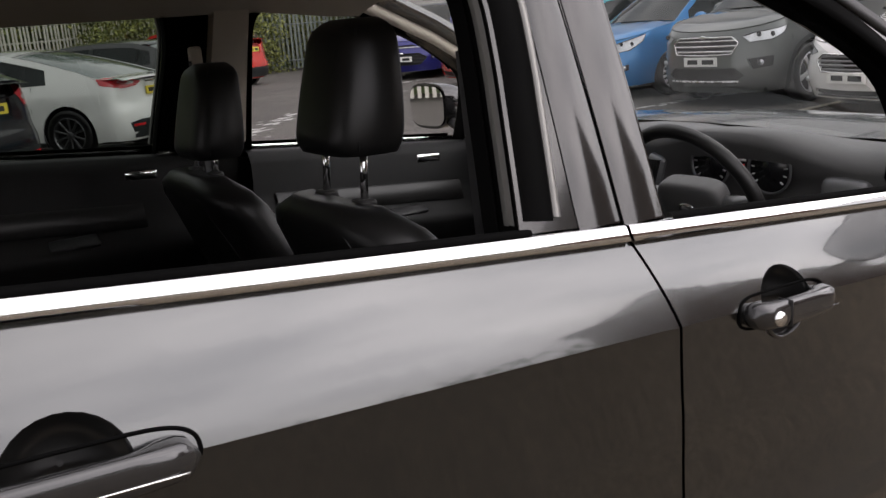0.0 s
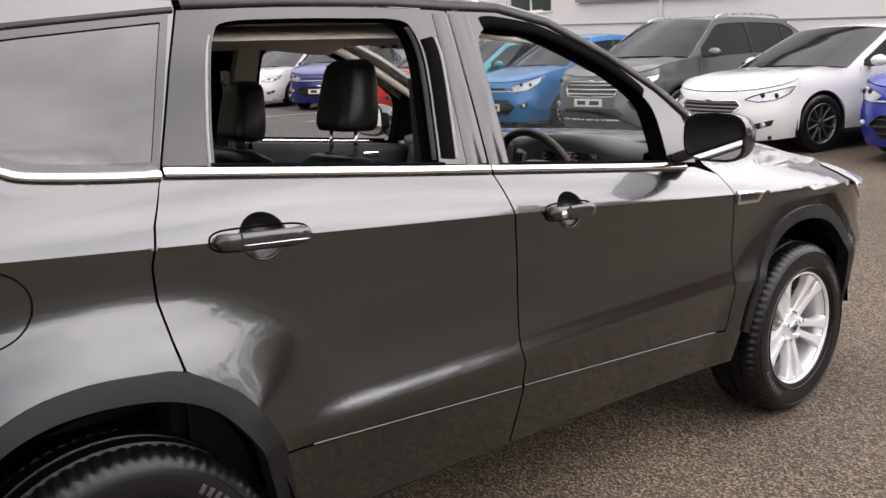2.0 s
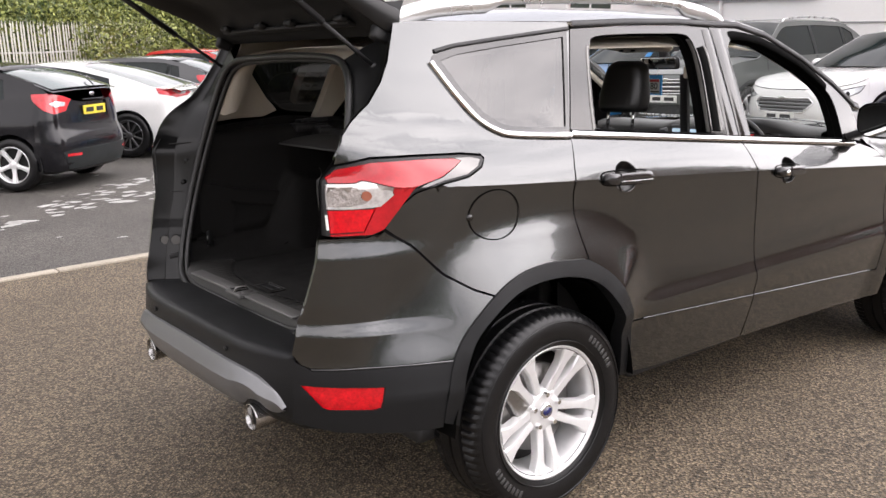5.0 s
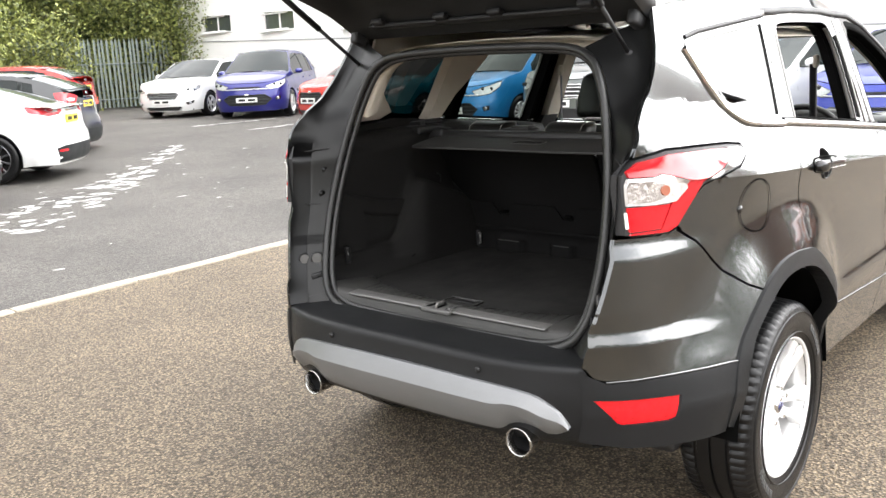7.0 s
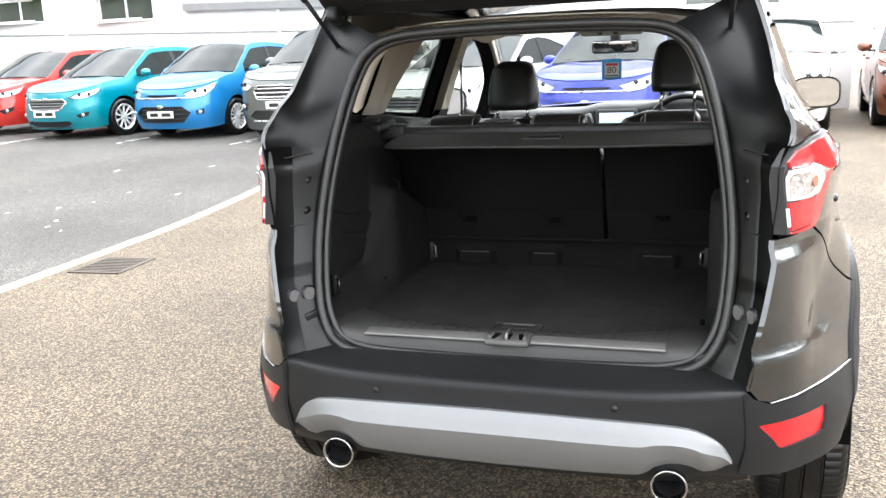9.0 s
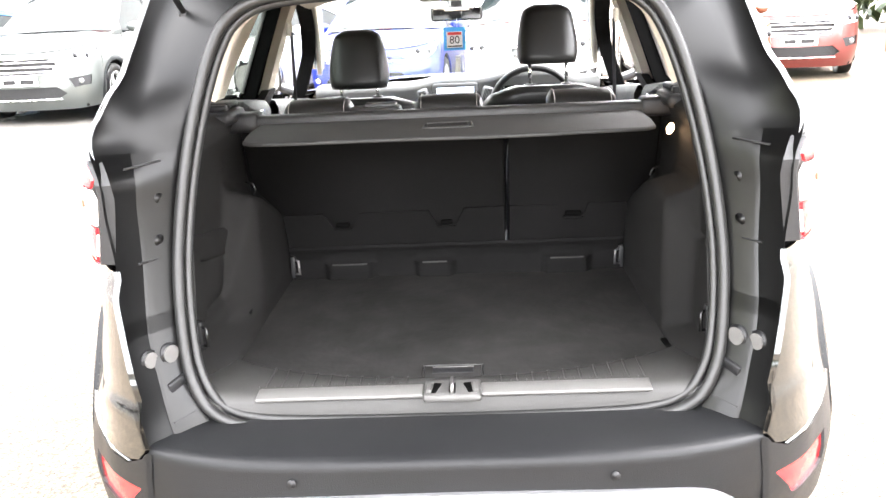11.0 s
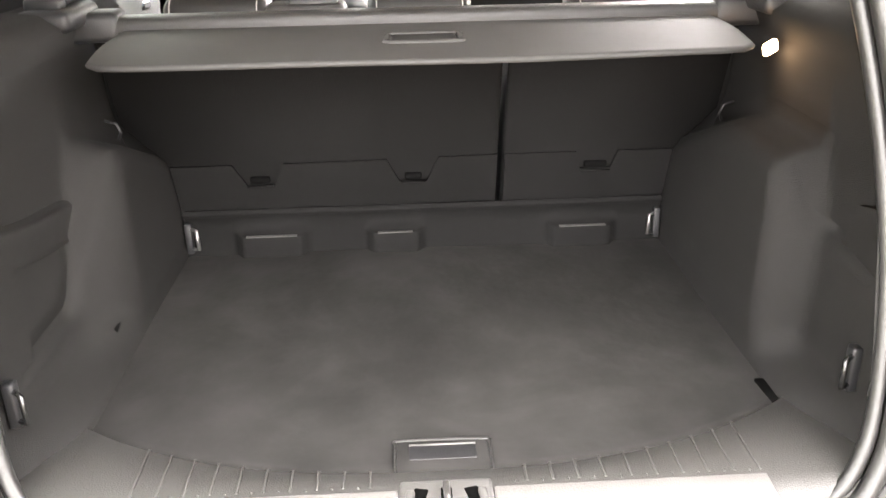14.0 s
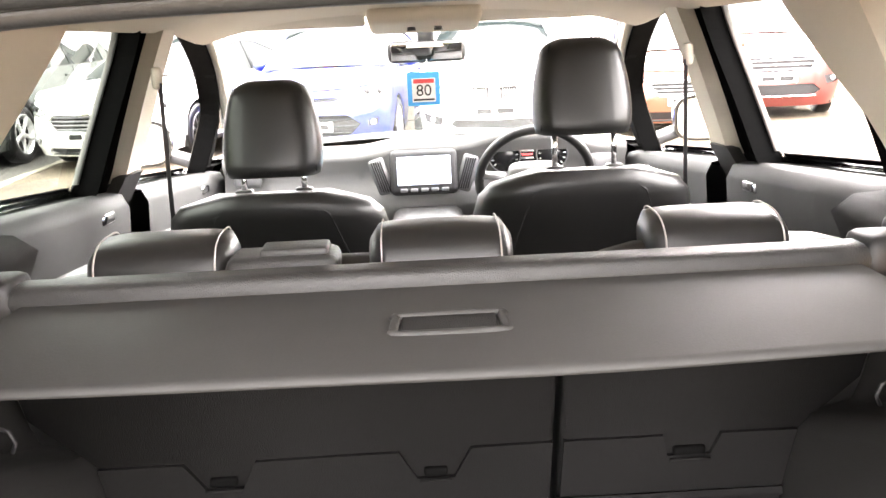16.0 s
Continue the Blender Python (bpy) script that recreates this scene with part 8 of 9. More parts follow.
    grid_faces(bm, strip_rows(c0 + 0.01, t0, 8, 0.08, 0.05, 0.03, 0.045, inset=0.012))
    part("windscreen", bm, CAR_GLASS, car)
    for y0 in (-0.1, 0.35):
        bm = bmesh.new()
        tube(bm, [(c0 - 0.05, y0 - 0.3, zc + 0.045), (c0 + 0.03, y0 + 0.02, zc + 0.09), (c0 + 0.02, y0 + 0.22, zc + 0.075)], 0.007, 5)
        part("wiper", bm, CAR_TRIM, car)
    bm = bmesh.new()
    grid_faces(bm, strip_rows(t0 - 0.005, t1, 8, 0.05, -0.04, 0.045, 0.045))
    part("roof", bm, roof or paint, car)
    t_end = tl - 0.02
    bm = bmesh.new()
    t_mid = t1 + 0.05
    grid_faces(bm, strip_rows(t_mid, t_end if deck else tl - 0.05, 6, -0.05, -0.07, 0.04, 0.02, inset=0.06))
    part("rear_window", bm, REAR_GLASS, car)
    bm = bmesh.new()
    grid_faces(bm, [[p - Vector((0.012, 0, 0.012)) for p in r] for r in strip_rows(t1 - 0.01, tl, 8, -0.04, -0.07, 0.045, 0.02)])
    part("tailgate_frame", bm, paint, car)
    if deck:
        bm = bmesh.new()
        grid_faces(bm, strip_rows(tl - 0.03, L - 0.03, 4, -0.07, -0.02, 0.02, 0.015))
        part("boot_lid", bm, paint, car)
    else:
        bm = bmesh.new()
        rows = []
        for q in np.linspace(-1, 1, 13):
            e = top(t1)
            half = half_at(t1, e) * 0.94
            rows.append([Vector((t1 - 0.06 + 0.04 * (1 - q * q), q * half, e + 0.048 * (1 - abs(q) ** 2.4) + 0.006)), Vector((t1 + 0.17 + 0.04 * (1 - q * q), q * half, e + 0.02 * (1 - abs(q) ** 2.4) - 0.008)), Vector((t1 + 0.18 + 0.04 * (1 - q * q), q * half, e + 0.01 * (1 - abs(q) ** 2.4) - 0.03)), Vector((t1 + 0.02, q * half, e - 0.01))])
        grid_faces(bm, rows)
        part("roof_spoiler", bm, paint, car)
        bm = bmesh.new()
        tube(bm, [on_rear(0.03, dk + 0.06, 0.04), (tl - 0.12, 0.2, dk + 0.14), (tl - 0.18, 0.34, dk + 0.16)], 0.009, 5)
        part("rear_wiper", bm, CAR_TRIM, car)

    # sides
    r, wx0 = spec["wheel"], 0.93
    wx1 = min(wx0 + 0.62 * L, L - 0.72)
    ra = r + 0.05

    def arch_pts(cx):
        return [(cx + ra * math.cos(a), max(0.2, r + ra * math.sin(a))) for a in np.linspace(math.radians(200), math.radians(-20), 19)]

    upper = [(s, top(s)) for s in np.linspace(D, L - DR, 46)]
    side = [(D, 0.2)] + arch_pts(wx0) + arch_pts(wx1) + [(L - DR, 0.22)] + upper[::-1]
    sa, sb = c0 + 0.26, t1 + (tl - t1) * (0.30 if not deck else 0.42)
    dlo = [(s, zbelt(s) + 0.015) for s in np.linspace(sb, sa, 8)] + [(s, max(zbelt(s) + 0.03, top(s) - 0.075)) for s in np.linspace(sa + 0.03, sb - 0.03, 22)]

    def flank_pt(s, z, off=0.0):
        return Vector((s, -(half_at(s, z) + 0.012 * math.exp(-((z - 0.76) / 0.05) ** 2) + off), z))

    def side_pair(name, bm, mat, text=""):
        other = mirrored(bm)
        keep_part(name, bm, mat, car, text)
        keep_part(name, other, mat, car, text)

    side_pair("body_side", sheet(side, flank_pt, [dlo], 0.09, 0.03, (), lambda s, z: (0, 1, 0)), paint)
    side_pair("side_window", sheet(dlo, lambda s, z: flank_pt(s, z, -0.012), (), 0.14, 0, (), None), CAR_GLASS)
    bp = t0 + (t1 - t0) * 0.42
    for p0 in (bp, bp + 0.9 if t1 - t0 > 1.2 and bp + 0.95 < sb else None):
        if p0 is None:
            continue
        quad = [(p0 - 0.04, zbelt(p0) + 0.016), (p0 + 0.05, zbelt(p0) + 0.016), (p0 + 0.05, top(p0 + 0.05) - 0.077), (p0 - 0.03, top(p0) - 0.077)]
        side_pair("window_pillar", sheet(quad, lambda s, z: flank_pt(s, z, -0.006), (), 0.2, 0, (), None), CAR_TRIM)
    for s_ in (-1, 1):
        for p0, p1, zz in ((c0 + 0.2, c0 + 0.26, 0), (bp, bp + 0.03, 0), (bp + 0.86, bp + 0.80, 0)):
            if p0 > wx1 - 0.15:
                continue
            bm = bmesh.new()
            tube(bm, [(q.x, -s_ * q.y, q.z) for q in (flank_pt(p0, zbelt(p0) - 0.005, -0.001), flank_pt(p0 - 0.02, 0.7, -0.001), flank_pt(p1, 0.3, -0.001))], 0.0045, 5)
            part("shut_line", bm, ARCH_BLACK, car)
        for p0 in (bp - 0.22, bp + 0.62):
            if p0 > wx1 - 0.05:
                continue
            bm = bmesh.new()
            c = flank_pt(p0, zbelt(p0) - 0.11, 0.014)
            box(bm, (c.x, -s_ * c.y, c.z), (0.2, 0.035, 0.032), 0.012, None, 2)
            part("door_handle", bm, paint, car)
        bm = bmesh.new()
        rows = []
        mx, mz = c0 + 0.38, zbelt(c0 + 0.38) + 0.075
        for t in np.linspace(0, 1, 6):
            k = math.sqrt(max(0.05, 1 - t * t * 0.92))
            rows.append([Vector((mx - 0.10 * t, s_ * (hw + 0.075 + 0.10 * k * math.cos(a)), mz + 0.07 * k * math.sin(a))) for a in np.linspace(0, 2 * math.pi, 14, endpoint=False)])
        grid_faces(bm, rows, True, True)
        part("door_mirror", bm, paint, car)
        bm = bmesh.new()
        c = flank_pt(mx, zbelt(mx) + 0.02)
        box(bm, (mx - 0.03, s_ * (abs(c.y) + 0.03), mz - 0.055), (0.07, 0.12, 0.025), 0.01)
        part("mirror_arm", bm, CAR_TRIM, car)
        bm = bmesh.new()
        rows = [[Vector((q.x, -s_ * q.y, q.z)) for q in (flank_pt(s, 0.20, 0.002), flank_pt(s, 0.235, 0.012), flank_pt(s, 0.30 if band else 0.25, 0.008), flank_pt(s, 0.31 if band else 0.255, 0.001))] for s in np.linspace(wx0 + ra * 0.98, wx1 - ra * 0.98, 12)]
        grid_faces(bm, rows)
        part("sill_trim", bm, CAR_TRIM, car)
        if band:
            for cx in (wx0, wx1):
                bm = bmesh.new()
                rows = []
                for s, z in arch_pts(cx):
                    d = Vector((s - cx, 0, z - r)).normalized()
                    rows.append([Vector((q.x, -s_ * q.y, q.z)) for q in (flank_pt(s, z, 0.006), flank_pt(s + d.x * 0.03, z + d.z * 0.03, 0.014), flank_pt(s + d.x * 0.06, z + d.z * 0.06, 0.002))])
                grid_faces(bm, rows)
                part("arch_moulding", bm, band, car)
        for cx in (wx0, wx1):
            bm = bmesh.new()
            rows = [[Vector((s, s_ * yy, z)) for yy in (half_at(cx, 0.5) - 0.012, hw - 0.12, hw - 0.30)] for s, z in arch_pts(cx)]
            grid_faces(bm, rows)
            bm.faces.new([bm.verts.new(rw[-1]) for rw in rows])
            part("wheel_arch", bm, ARCH_BLACK, car)
            wa = assembly("wheel", "", car)
            wa.location = (cx, s_ * (hw - 0.115), r)
            wa.rotation_euler = (0, 0, 0 if s_ < 0 else math.pi)
            kit, spoke = wheel_kit(r, rims, spec["spokes"])
            for nm, me in kit:
                o = new(nm, me)
                o.parent = wa
            for k in range(spec["spokes"]):
                o = new("spoke", spoke)
                o.parent = wa
                o.rotation_euler = (0, 2 * math.pi * k / spec["spokes"] + math.pi / 2, 0)

    # tail
    B = RR[-1]
    crest = [(a, min(dk - 0.0, top(L - float(np.interp(abs(a), RR, RX)))) if abs(a) < B * 0.8 else top(L - float(np.interp(abs(a), RR, RX)))) for a in np.linspace(-B, B, 25)]
    zt = spec["belt"] + spec["rise"] - 0.01
    if deck:
        tail_lamp = [(0.36, zt - 0.04), (0.62, zt + 0.03), (0.90, zt + 0.04), (B - 0.02, zt + 0.03), (B - 0.06, zt - 0.05), (0.78, zt - 0.11), (0.5, zt - 0.09)]
        clear = [(0.52, zt - 0.035), (0.72, zt - 0.005), (0.84, zt - 0.02), (0.72, zt - 0.06), (0.56, zt - 0.06)]
    else:
        tail_lamp = [(0.50, zt - 0.03), (0.66, zt + 0.02), (0.86, zt + 0.05), (B - 0.01, zt + 0.045), (B - 0.04, zt - 0.03), (0.92, zt - 0.14), (0.80, zt - 0.19), (0.62, zt - 0.16), (0.56, zt - 0.08)]
        clear = [(0.62, zt - 0.06), (0.76, zt - 0.04), (0.84, zt - 0.07), (0.78, zt - 0.11), (0.64, zt - 0.10)]
    recess = [(-0.36, zt - 0.07), (0.36, zt - 0.07), (0.32, zt - 0.27), (-0.32, zt - 0.27)]
    skin = [(-B, 0.22), (-B * 0.6, 0.2), (B * 0.6, 0.2), (B, 0.22)] + crest[::-1]
    keep_part("rear_bumper", sheet(skin, on_rear, [recess, tail_lamp, flipped(tail_lamp)], 0.07, 0.03, (), into_rear), paint, car)
    keep_part("plate_recess", sheet(recess, lambda a, z: on_rear(a, z, -0.022), (), 0.12, 0, (), None), paint, car)
    for s_ in (-1, 1):
        lp, cl_ = (tail_lamp, clear) if s_ > 0 else (flipped(tail_lamp), flipped(clear))
        keep_part("tail_lamp", sheet(lp, lambda a, z: on_rear(a, z, 0.006), (), 0.06, 0.012, (), into_rear), TAIL_RED, car, "red wraparound tail lamp")
        keep_part("reversing_lens", sheet(cl_, lambda a, z: on_rear(a, z, 0.011), (), 0.06, 0.004, (), into_rear), LAMP_GLASS, car, "clear reversing lamp")
        bm = bmesh.new()
        grid_faces(bm, [[on_rear(s_ * a, z, 0.012) for a in np.linspace(0.52, 0.74, 5)] for z in (0.385, 0.42)])
        part("rear_reflector", bm, TAIL_RED, car)
    insert = [(-0.78, 0.44), (-0.6, 0.47), (0.6, 0.47), (0.78, 0.44), (0.70, 0.23), (-0.70, 0.23)]
    keep_part("rear_bumper_insert", sheet(insert, lambda a, z: on_rear(a, z, 0.007), (), 0.12, 0.008, (), into_rear), CAR_TRIM, car)
    bm = bmesh.new()
    zp = zt - 0.17
    px = on_rear(0, zp).x
    box(bm, (px - 0.004, 0, zp), (0.014, 0.52, 0.11), 0.003)
    part("rear_plate", bm, PLATE_Y, car, "yellow number plate", False)
    for a, b in ((-0.12, 0.18), (0.12, 0.16)):
        bm = bmesh.new()
        box(bm, (px + 0.0045, a, zp), (0.002, b, 0.055), 0)
        part("plate_bar", bm, INK, car, "", False)
    bm = bmesh.new()
    box(bm, on_rear(0, zt - 0.045, 0.008), (0.02, 0.5, 0.022), 0.006)
    part("boot_trim", bm, CHROME if deck else paint, car)
    bm = bmesh.new()
    got = bmesh.ops.create_uvsphere(bm, u_segments=16, v_segments=8, radius=0.06, matrix=Matrix.Translation(on_rear(0, zt + 0.02, 0.004)) @ Matrix.Diagonal((0.16, 1, 0.42, 1)))
    part("tail_badge", bm, CHROME, car)
    bm = bmesh.new()
    box(bm, (L / 2, 0, 0.24), (L - 0.5, W - 0.3, 0.12), 0.03)
    part("underbody", bm, ARCH_BLACK, car)
    if H > 1.65:
        for s_ in (-1, 1):
            bm = bmesh.new()
            pts = [(s, s_ * (half_at(s, top(s)) - 0.03), top(s) + h) for s, h in ((t0 + 0.1, 0.0), (t0 + 0.25, 0.05), ((t0 + t1) / 2, 0.055), (t1 - 0.2, 0.05), (t1 - 0.02, 0.0))]
            tube(bm, smooth_curve(pts, 4), 0.016, 8)
            part("roof_rail", bm, RAIL, car, "bright roof rail")
    return car


P_WHITE = material("white car paint", (0.78, 0.78, 0.77), 0.25, 0, 1.0, 0.03)
P_BLUE = flake_paint("deep violet blue paint", (0.012, 0.014, 0.17), 0.3)
P_RED = material("bright red car paint", (0.5, 0.022, 0.015), 0.25, 0, 1.0, 0.04)
P_TEAL = flake_paint("turquoise metallic paint", (0.0, 0.23, 0.29), 0.3)
P_SKY = flake_paint("light blue metallic paint", (0.012, 0.2, 0.5), 0.3)
P_GREY = flake_paint("grey green metallic paint", (0.11, 0.12, 0.115), 0.5)
P_BLACK = material("black car paint", (0.006, 0.006, 0.008), 0.2, 0, 0.35, 0.05, spec=0.3)
P_DARK = flake_paint("dark grey car paint", (0.05, 0.052, 0.055), 0.5)
P_NAVY = flake_paint("royal blue paint", (0.012, 0.03, 0.36), 0.3)
P_BRONZE = flake_paint("copper orange metallic paint", (0.2, 0.065, 0.033), 0.4)
P_MAROON = flake_paint("dark red metallic paint", (0.16, 0.03, 0.025), 0.4)

# the row before the wall, noses to the yard
parked_car("white hatchback parked nose out by the fence", P_WHITE, FOCUS, 10.1, 18.35, 24, face="wide")
parked_car("violet blue people carrier parked nose out", P_BLUE, MPV, 10.6, 15.5, 36, face="low")
parked_car("red hatchback with a black grille parked nose out", P_RED, HATCH, 9.8, 12.4, -8, face="hot")
parked_car("turquoise hatchback parked nose out", P_TEAL, HATCH, 9.2, 10.25, -10, face="wide")
parked_car("light blue small hatchback parked nose out", P_SKY, MINI, 9.2, 8.0, -6, face="low")
parked_car("grey green SUV with a barred chrome grille parked nose out", P_GREY, SUV_S, 9.0, 5.75, -2, face="barred", band=CAR_TRIM)
parked_car("white saloon with dark wheels parked nose out", P_WHITE, SALOON, 8.75, 3.66, -14, rims=RIM_DARK, face="wide")
parked_car("royal blue hatchback parked nose out", P_NAVY, HATCH, 8.7, 1.2, -8, face="low")
parked_car("white hatchback with twin grilles parked nose out", P_WHITE, FOCUS, 8.8, -0.85, -6, face="kidney")
parked_car("copper orange hatchback parked nose out", P_BRONZE, HATCH, 9.3, -3.2, -4, face="wide")
parked_car("dark red off-roader on black wheels", P_MAROON, SUV_S, 10.8, -4.85, -10, rims=RIM_DARK, face="barred", band=CAR_TRIM)


def backed(label, paint, spec, rx, ry, h=-45.0, **kw):
    """A car of the row along the hedge, given by the middle of its rear bumper; its tail points along h."""
    nose = Vector((rx, ry, 0)) - Vector((math.cos(radians(h)), math.sin(radians(h)), 0)) * spec["L"]
    return parked_car(label, paint, spec, nose.x, nose.y, h, **kw)


backed("black hatchback parked tail out", P_BLACK, HATCH_R, 1.5, 8.5)
backed("white saloon parked tail out", P_WHITE, SALOON, 3.85, 10.78, rims=RIM_DARK)
backed("dark grey hatchback parked tail out", P_DARK, HATCH_R, 5.6, 13.5)
backed("red hatchback parked tail out by the fence", P_RED, HATCH_R, 8.9, 19.6, -50.0)


# ---- greenery and fence along the left boundary ----
def leaves(name, label, blobs, count, size, mat, seed, category="hedge"):
    """Many small leaves in uneven clumps round the given centres (x, y, z, rx, ry, rz)."""
    r = np.random.RandomState(seed)
    verts, faces = [], []
    weights = np.array([b[3] * b[4] * b[5] for b in blobs]) ** 0.8
    pick = r.choice(len(blobs), count, p=weights / weights.sum())
    for i in pick:
        bx, by, bz, ex, ey, ez = blobs[i]
        d = r.normal(size=3)
        d /= np.linalg.norm(d)
        rad = r.uniform(0.72, 1.06) * (1 + 0.18 * math.sin(5 * d[0] + i) * math.cos(4 * d[2] + 2 * i))
        p = np.array((bx, by, bz)) + d * (ex, ey, ez) * rad
        if p[2] < 0.05:
            continue
        u = r.normal(size=3)
        u /= np.linalg.norm(u)
        v = np.cross(u, d + r.normal(size=3) * 0.5)
        v /= np.linalg.norm(v) + 1e-9
        s = size * r.uniform(0.6, 1.3)
        k = len(verts)
        verts += [p - u * s, p + v * s * 0.5, p + u * s, p - v * s * 0.5]
        faces.append((k, k + 1, k + 2, k + 3))
    me = bpy.data.meshes.new(name)
    me.from_pydata([tuple(p) for p in verts], [], faces)
    me.materials.append(mat)
    return tagged(new(name, me), label, category, kind="stuff")


H0, HD, HN = Vector((-7.5, 9.2, 0)), Vector((0.72, 0.694, 0)), Vector((-0.694, 0.72, 0))
rb = np.random.RandomState(3)
hedge_blobs = []
for k in range(64):
    p = H0 + HD * (k * 0.58) + HN * (2.0 + rb.uniform(-0.6, 0.7))
    for z in (0.9, 2.2, 3.5, 4.7):
        if rb.uniform() < 0.3:
            continue
        hedge_blobs.append((p.x + rb.uniform(-0.3, 0.3), p.y + rb.uniform(-0.3, 0.3), z + rb.uniform(-0.3, 0.3), rb.uniform(0.45, 0.95), rb.uniform(0.45, 0.95), rb.uniform(0.5, 1.0)))
for k in range(26):
    for z in (0.8, 2.0, 3.2, 4.4, 5.6):
        hedge_blobs.append((16.6 - 0.14 * k + rb.uniform(-0.5, 0.5), 24.2 + 0.34 * k, z + rb.uniform(-0.4, 0.4), rb.uniform(0.6, 1.0), rb.uniform(0.6, 1.0), rb.uniform(0.7, 1.1)))
for k in range(8):
    for z in (0.7, 1.7, 2.8):
        hedge_blobs.append((12.0 - 0.35 * k + rb.uniform(-0.3, 0.3), 26.4 + 0.2 * k, z + rb.uniform(-0.3, 0.3), rb.uniform(0.6, 0.9), rb.uniform(0.6, 0.9), rb.uniform(0.6, 0.9)))
for k in range(24):
    p = H0 + HD * (18.9 + k * 0.42) + HN * 0.55
    for z in (0.6, 1.4, 2.2):
        hedge_blobs.append((p.x, p.y, z + rb.uniform(-0.2, 0.2), rb.uniform(0.4, 0.6), rb.uniform(0.4, 0.6), rb.uniform(0.45, 0.7)))
for k in range(30):
    p = H0 + HD * (k * 0.95) + HN * 0.9
    hedge_blobs.append((p.x, p.y, 2.9 + rb.uniform(-0.5, 0.3), rb.uniform(0.4, 0.8), rb.uniform(0.4, 0.8), rb.uniform(0.3, 0.6)))
leaves("hedge", "tall overgrown green hedge hanging over the fence", hedge_blobs, 170000, 0.062, LEAF, 11)
# a plain dark sheet down the middle stands for the hedge's inner shade
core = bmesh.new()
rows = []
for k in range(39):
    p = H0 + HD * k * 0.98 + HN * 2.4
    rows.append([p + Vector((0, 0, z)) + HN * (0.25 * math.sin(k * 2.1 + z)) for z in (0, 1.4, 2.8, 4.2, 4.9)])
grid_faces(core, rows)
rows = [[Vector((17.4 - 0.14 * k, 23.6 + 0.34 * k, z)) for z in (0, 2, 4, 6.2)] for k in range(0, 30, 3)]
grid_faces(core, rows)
tagged(part("hedge_shade", core, LEAF_DARK, None), "dark sheet standing for the shade inside the hedge", "hedge", kind="stuff")
tree_blobs = []
for k in range(14):
    p = H0 + HD * (k * 2.1) + HN * (5.0 + rb.uniform(-1, 1))
    hgt = rb.uniform(5.5, 8.5)
    for _ in range(9):
        tree_blobs.append((p.x + rb.uniform(-1.1, 1.1), p.y + rb.uniform(-1.1, 1.1), hgt + rb.uniform(-2.2, 1.6), rb.uniform(0.7, 1.3), rb.uniform(0.7, 1.3), rb.uniform(0.6, 1.2)))
leaves("tree_crowns", "crowns of trees standing behind the hedge", tree_blobs, 30000, 0.12, LEAF_DARK, 4, "trees")
bm = bmesh.new()
for k in range(14):
    p = H0 + HD * (k * 2.1) + HN * 5.0
    tube(bm, [p, p + Vector((0.1, 0, 2.5)), p + Vector((0.0, 0.2, 6.0))], [0.16, 0.12, 0.05], 8)
tagged(part("tree_trunks", bm, BARK, None), "brown trunks behind the hedge", "trees", kind="stuff")

fence = thing("palisade_fence", "weathered grey steel palisade fence under the hedge", "fence")
bm = bmesh.new()
rws = [[Vector((-0.034, 0.004, z)), Vector((-0.012, -0.008, z)), Vector((0.012, -0.008, z)), Vector((0.034, 0.004, z))] for z in (0.05, 1.9, 1.98)]
rws.append([Vector((-0.004, -0.002, 2.08)), Vector((-0.002, -0.006, 2.1)), Vector((0.002, -0.006, 2.1)), Vector((0.004, -0.002, 2.08))])
grid_faces(bm, rws)
pale0 = part("pale", bm, FENCE_PALE, fence, "", False)
for k in range(190):
    o = pale0 if k == 0 else pale0.copy()
    if k:
        scene.collection.objects.link(o)
    p = H0 + HD * (k * 0.145) + HN * 0.95
    o.matrix_local = pose(p.x, p.y, ground_z(p.x, p.y), 0, 0.6 * math.sin(k * 2.3), 44) @ Matrix.Diagonal((1.15, 1, 1.17, 1))
F2, F2D = Vector((15.6, 26.0, 0)), Vector((-0.95, 0.31, 0))
pale_mesh = pale0.data.copy()
pale_mesh.materials[0] = FENCE
for k in range(40):
    o = pale0.copy()
    o.data = pale_mesh
    scene.collection.objects.link(o)
    p = F2 + F2D * (k * 0.145)
    o.matrix_local = pose(p.x, p.y, ground_z(p.x, p.y), 0, 0.6 * math.sin(k * 1.7), 162) @ Matrix.Diagonal((1.2, 1, 1.15, 1))
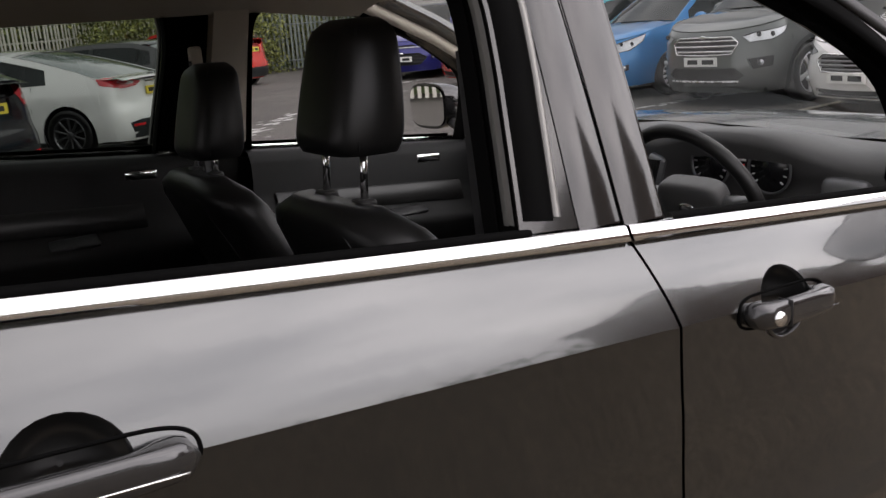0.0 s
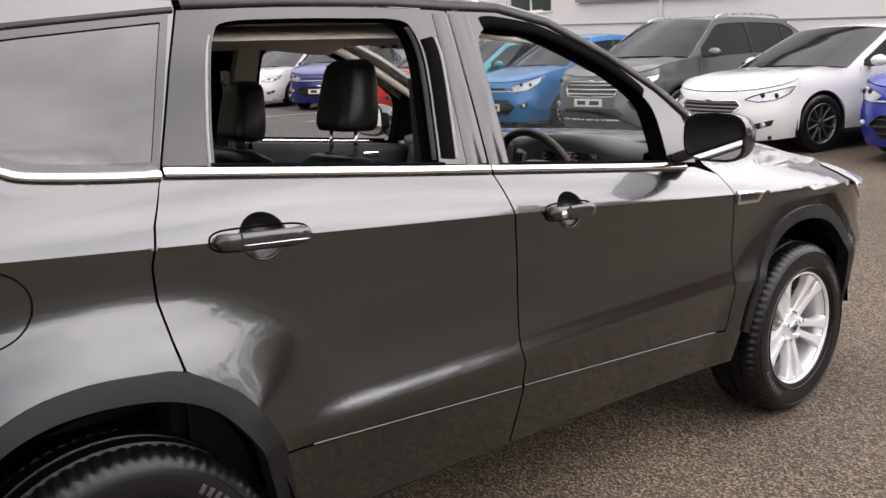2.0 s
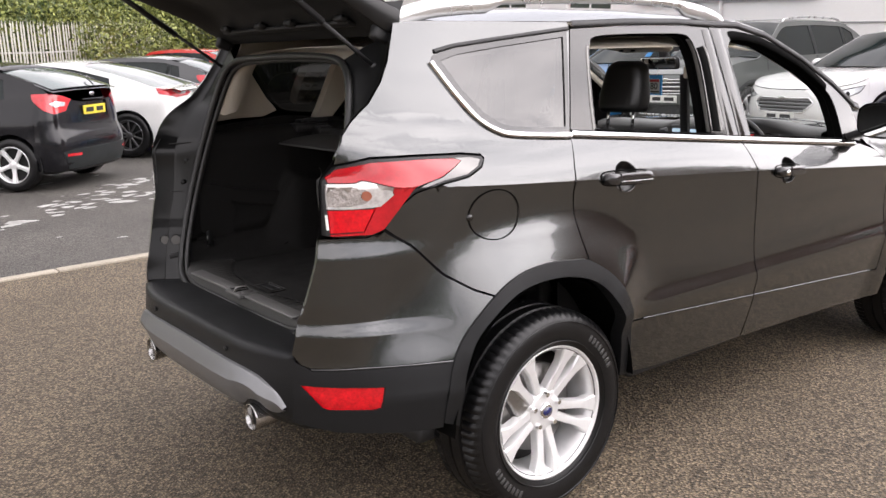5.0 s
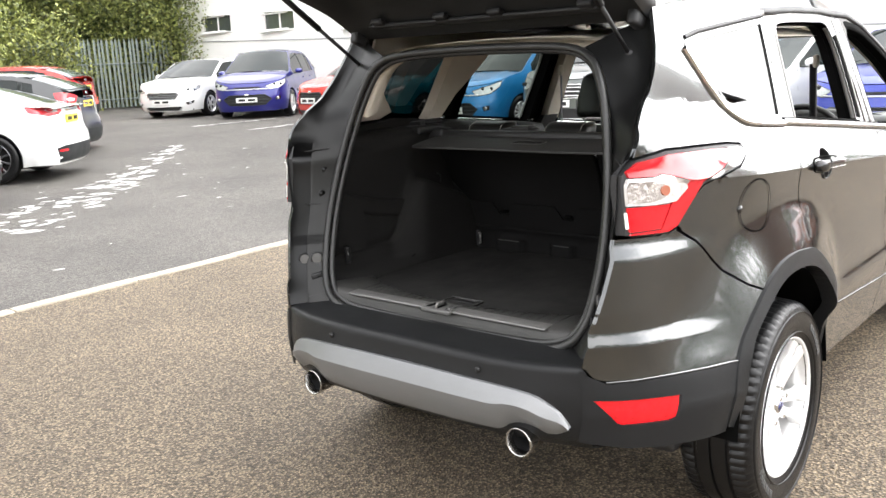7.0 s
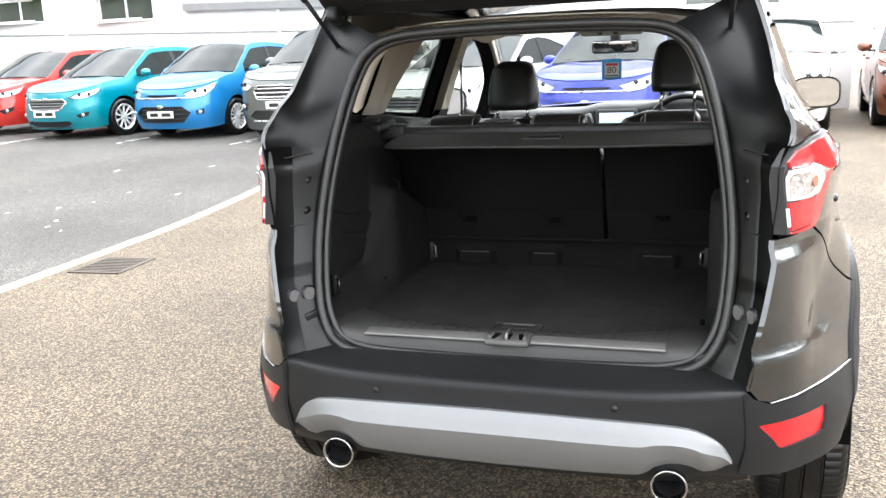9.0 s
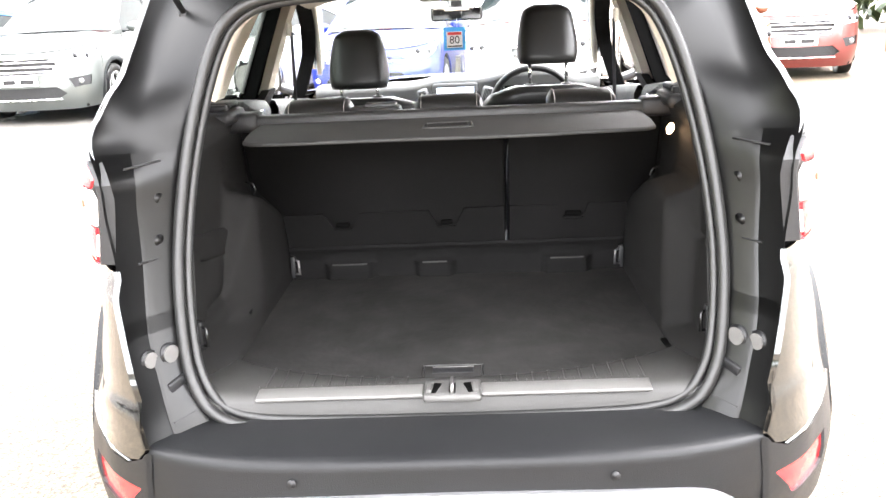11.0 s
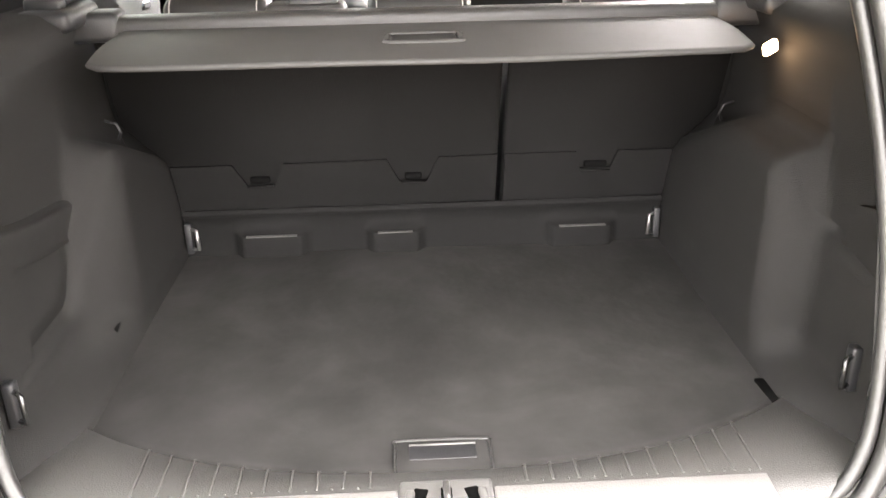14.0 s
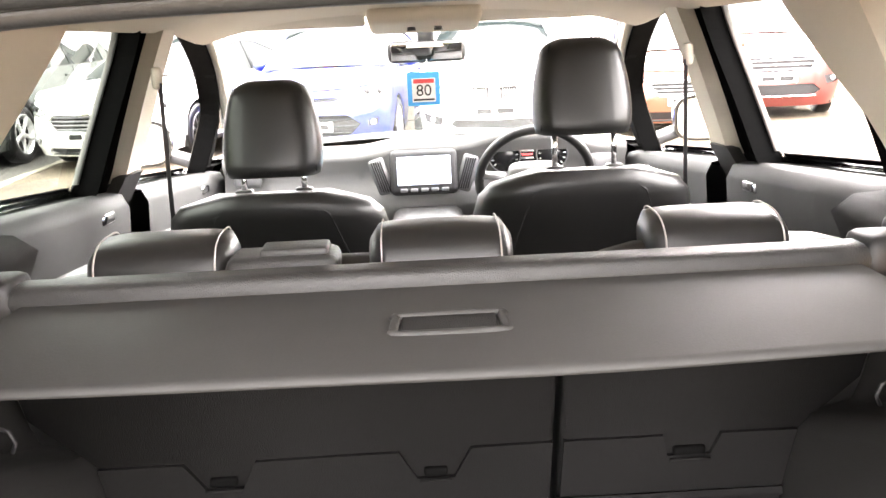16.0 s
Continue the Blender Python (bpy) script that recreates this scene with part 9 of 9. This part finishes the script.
for z in (0.45, 1.65):
    bm = bmesh.new()
    tube(bm, [F2 + F2D * q + Vector((0.04, 0, z + 0.26)) for q in (0, 2, 4, 5.8)], 0.025, 6)
    part("fence_rail", bm, FENCE, fence)
for z in (0.45, 1.65):
    bm = bmesh.new()
    pts = [H0 + HD * (k * 0.145 * 10) + HN * 0.99 for k in range(20)]
    tube(bm, [Vector((p.x, p.y, z + ground_z(p.x, p.y))) for p in pts], 0.025, 6)
    part("fence_rail", bm, FENCE_PALE, fence)

# far trees beyond the forecourt, behind the camera, seen only in the paintwork
far_blobs = []
for k in range(60):
    a = radians(-168 + k * 2.6)
    d = rb.uniform(26, 34)
    for _ in range(3):
        far_blobs.append((d * math.cos(a), d * math.sin(a) - 2, rb.uniform(1.2, 4.2), rb.uniform(1.6, 2.6), rb.uniform(1.6, 2.6), rb.uniform(1.2, 2.4)))
leaves("far_trees", "line of trees across the road", far_blobs, 16000, 0.34, LEAF_DARK, 8, "trees")

# a gabled house across the road, behind the camera, seen only in the gloss of the pillars
HOUSE_BRICK = material("brown house brick", (0.16, 0.1, 0.075), 0.85, 0, 0, 0.25, 1.5, 0.4, 14)
HOUSE_SLATE = material("dark roof slate", (0.07, 0.07, 0.075), 0.6, 0, 0, 0.2, 2, 0.4, 9)
house = thing("brick_house", "brown brick house with a gabled slate roof", "house")
place = pose(13.6, -11.0, ground_z(13.6, -11.0), 0, 0, 51)
rows = [[place @ Vector((x, y, z)) for x, z in ((-3.4, -0.3), (-3.4, 4.6), (0, 7.4), (3.4, 4.6), (3.4, -0.3))] for y in (0, -7)]
bm = bmesh.new()
grid_faces(bm, rows)
for r in rows:
    bm.faces.new([bm.verts.new(p) for p in r])
part("house_wall", bm, HOUSE_BRICK, house, "", False)
for sgn in (-1, 1):
    bm = bmesh.new()
    rows = [[place @ Vector((sgn * x, y, z)) for x, z in ((0, 7.45), (3.7, 4.40), (3.7, 4.55), (0, 7.6))] for y in (0.25, -7.25)]
    grid_faces(bm, rows, True, True)
    part("roof", bm, HOUSE_SLATE, house, "", False)
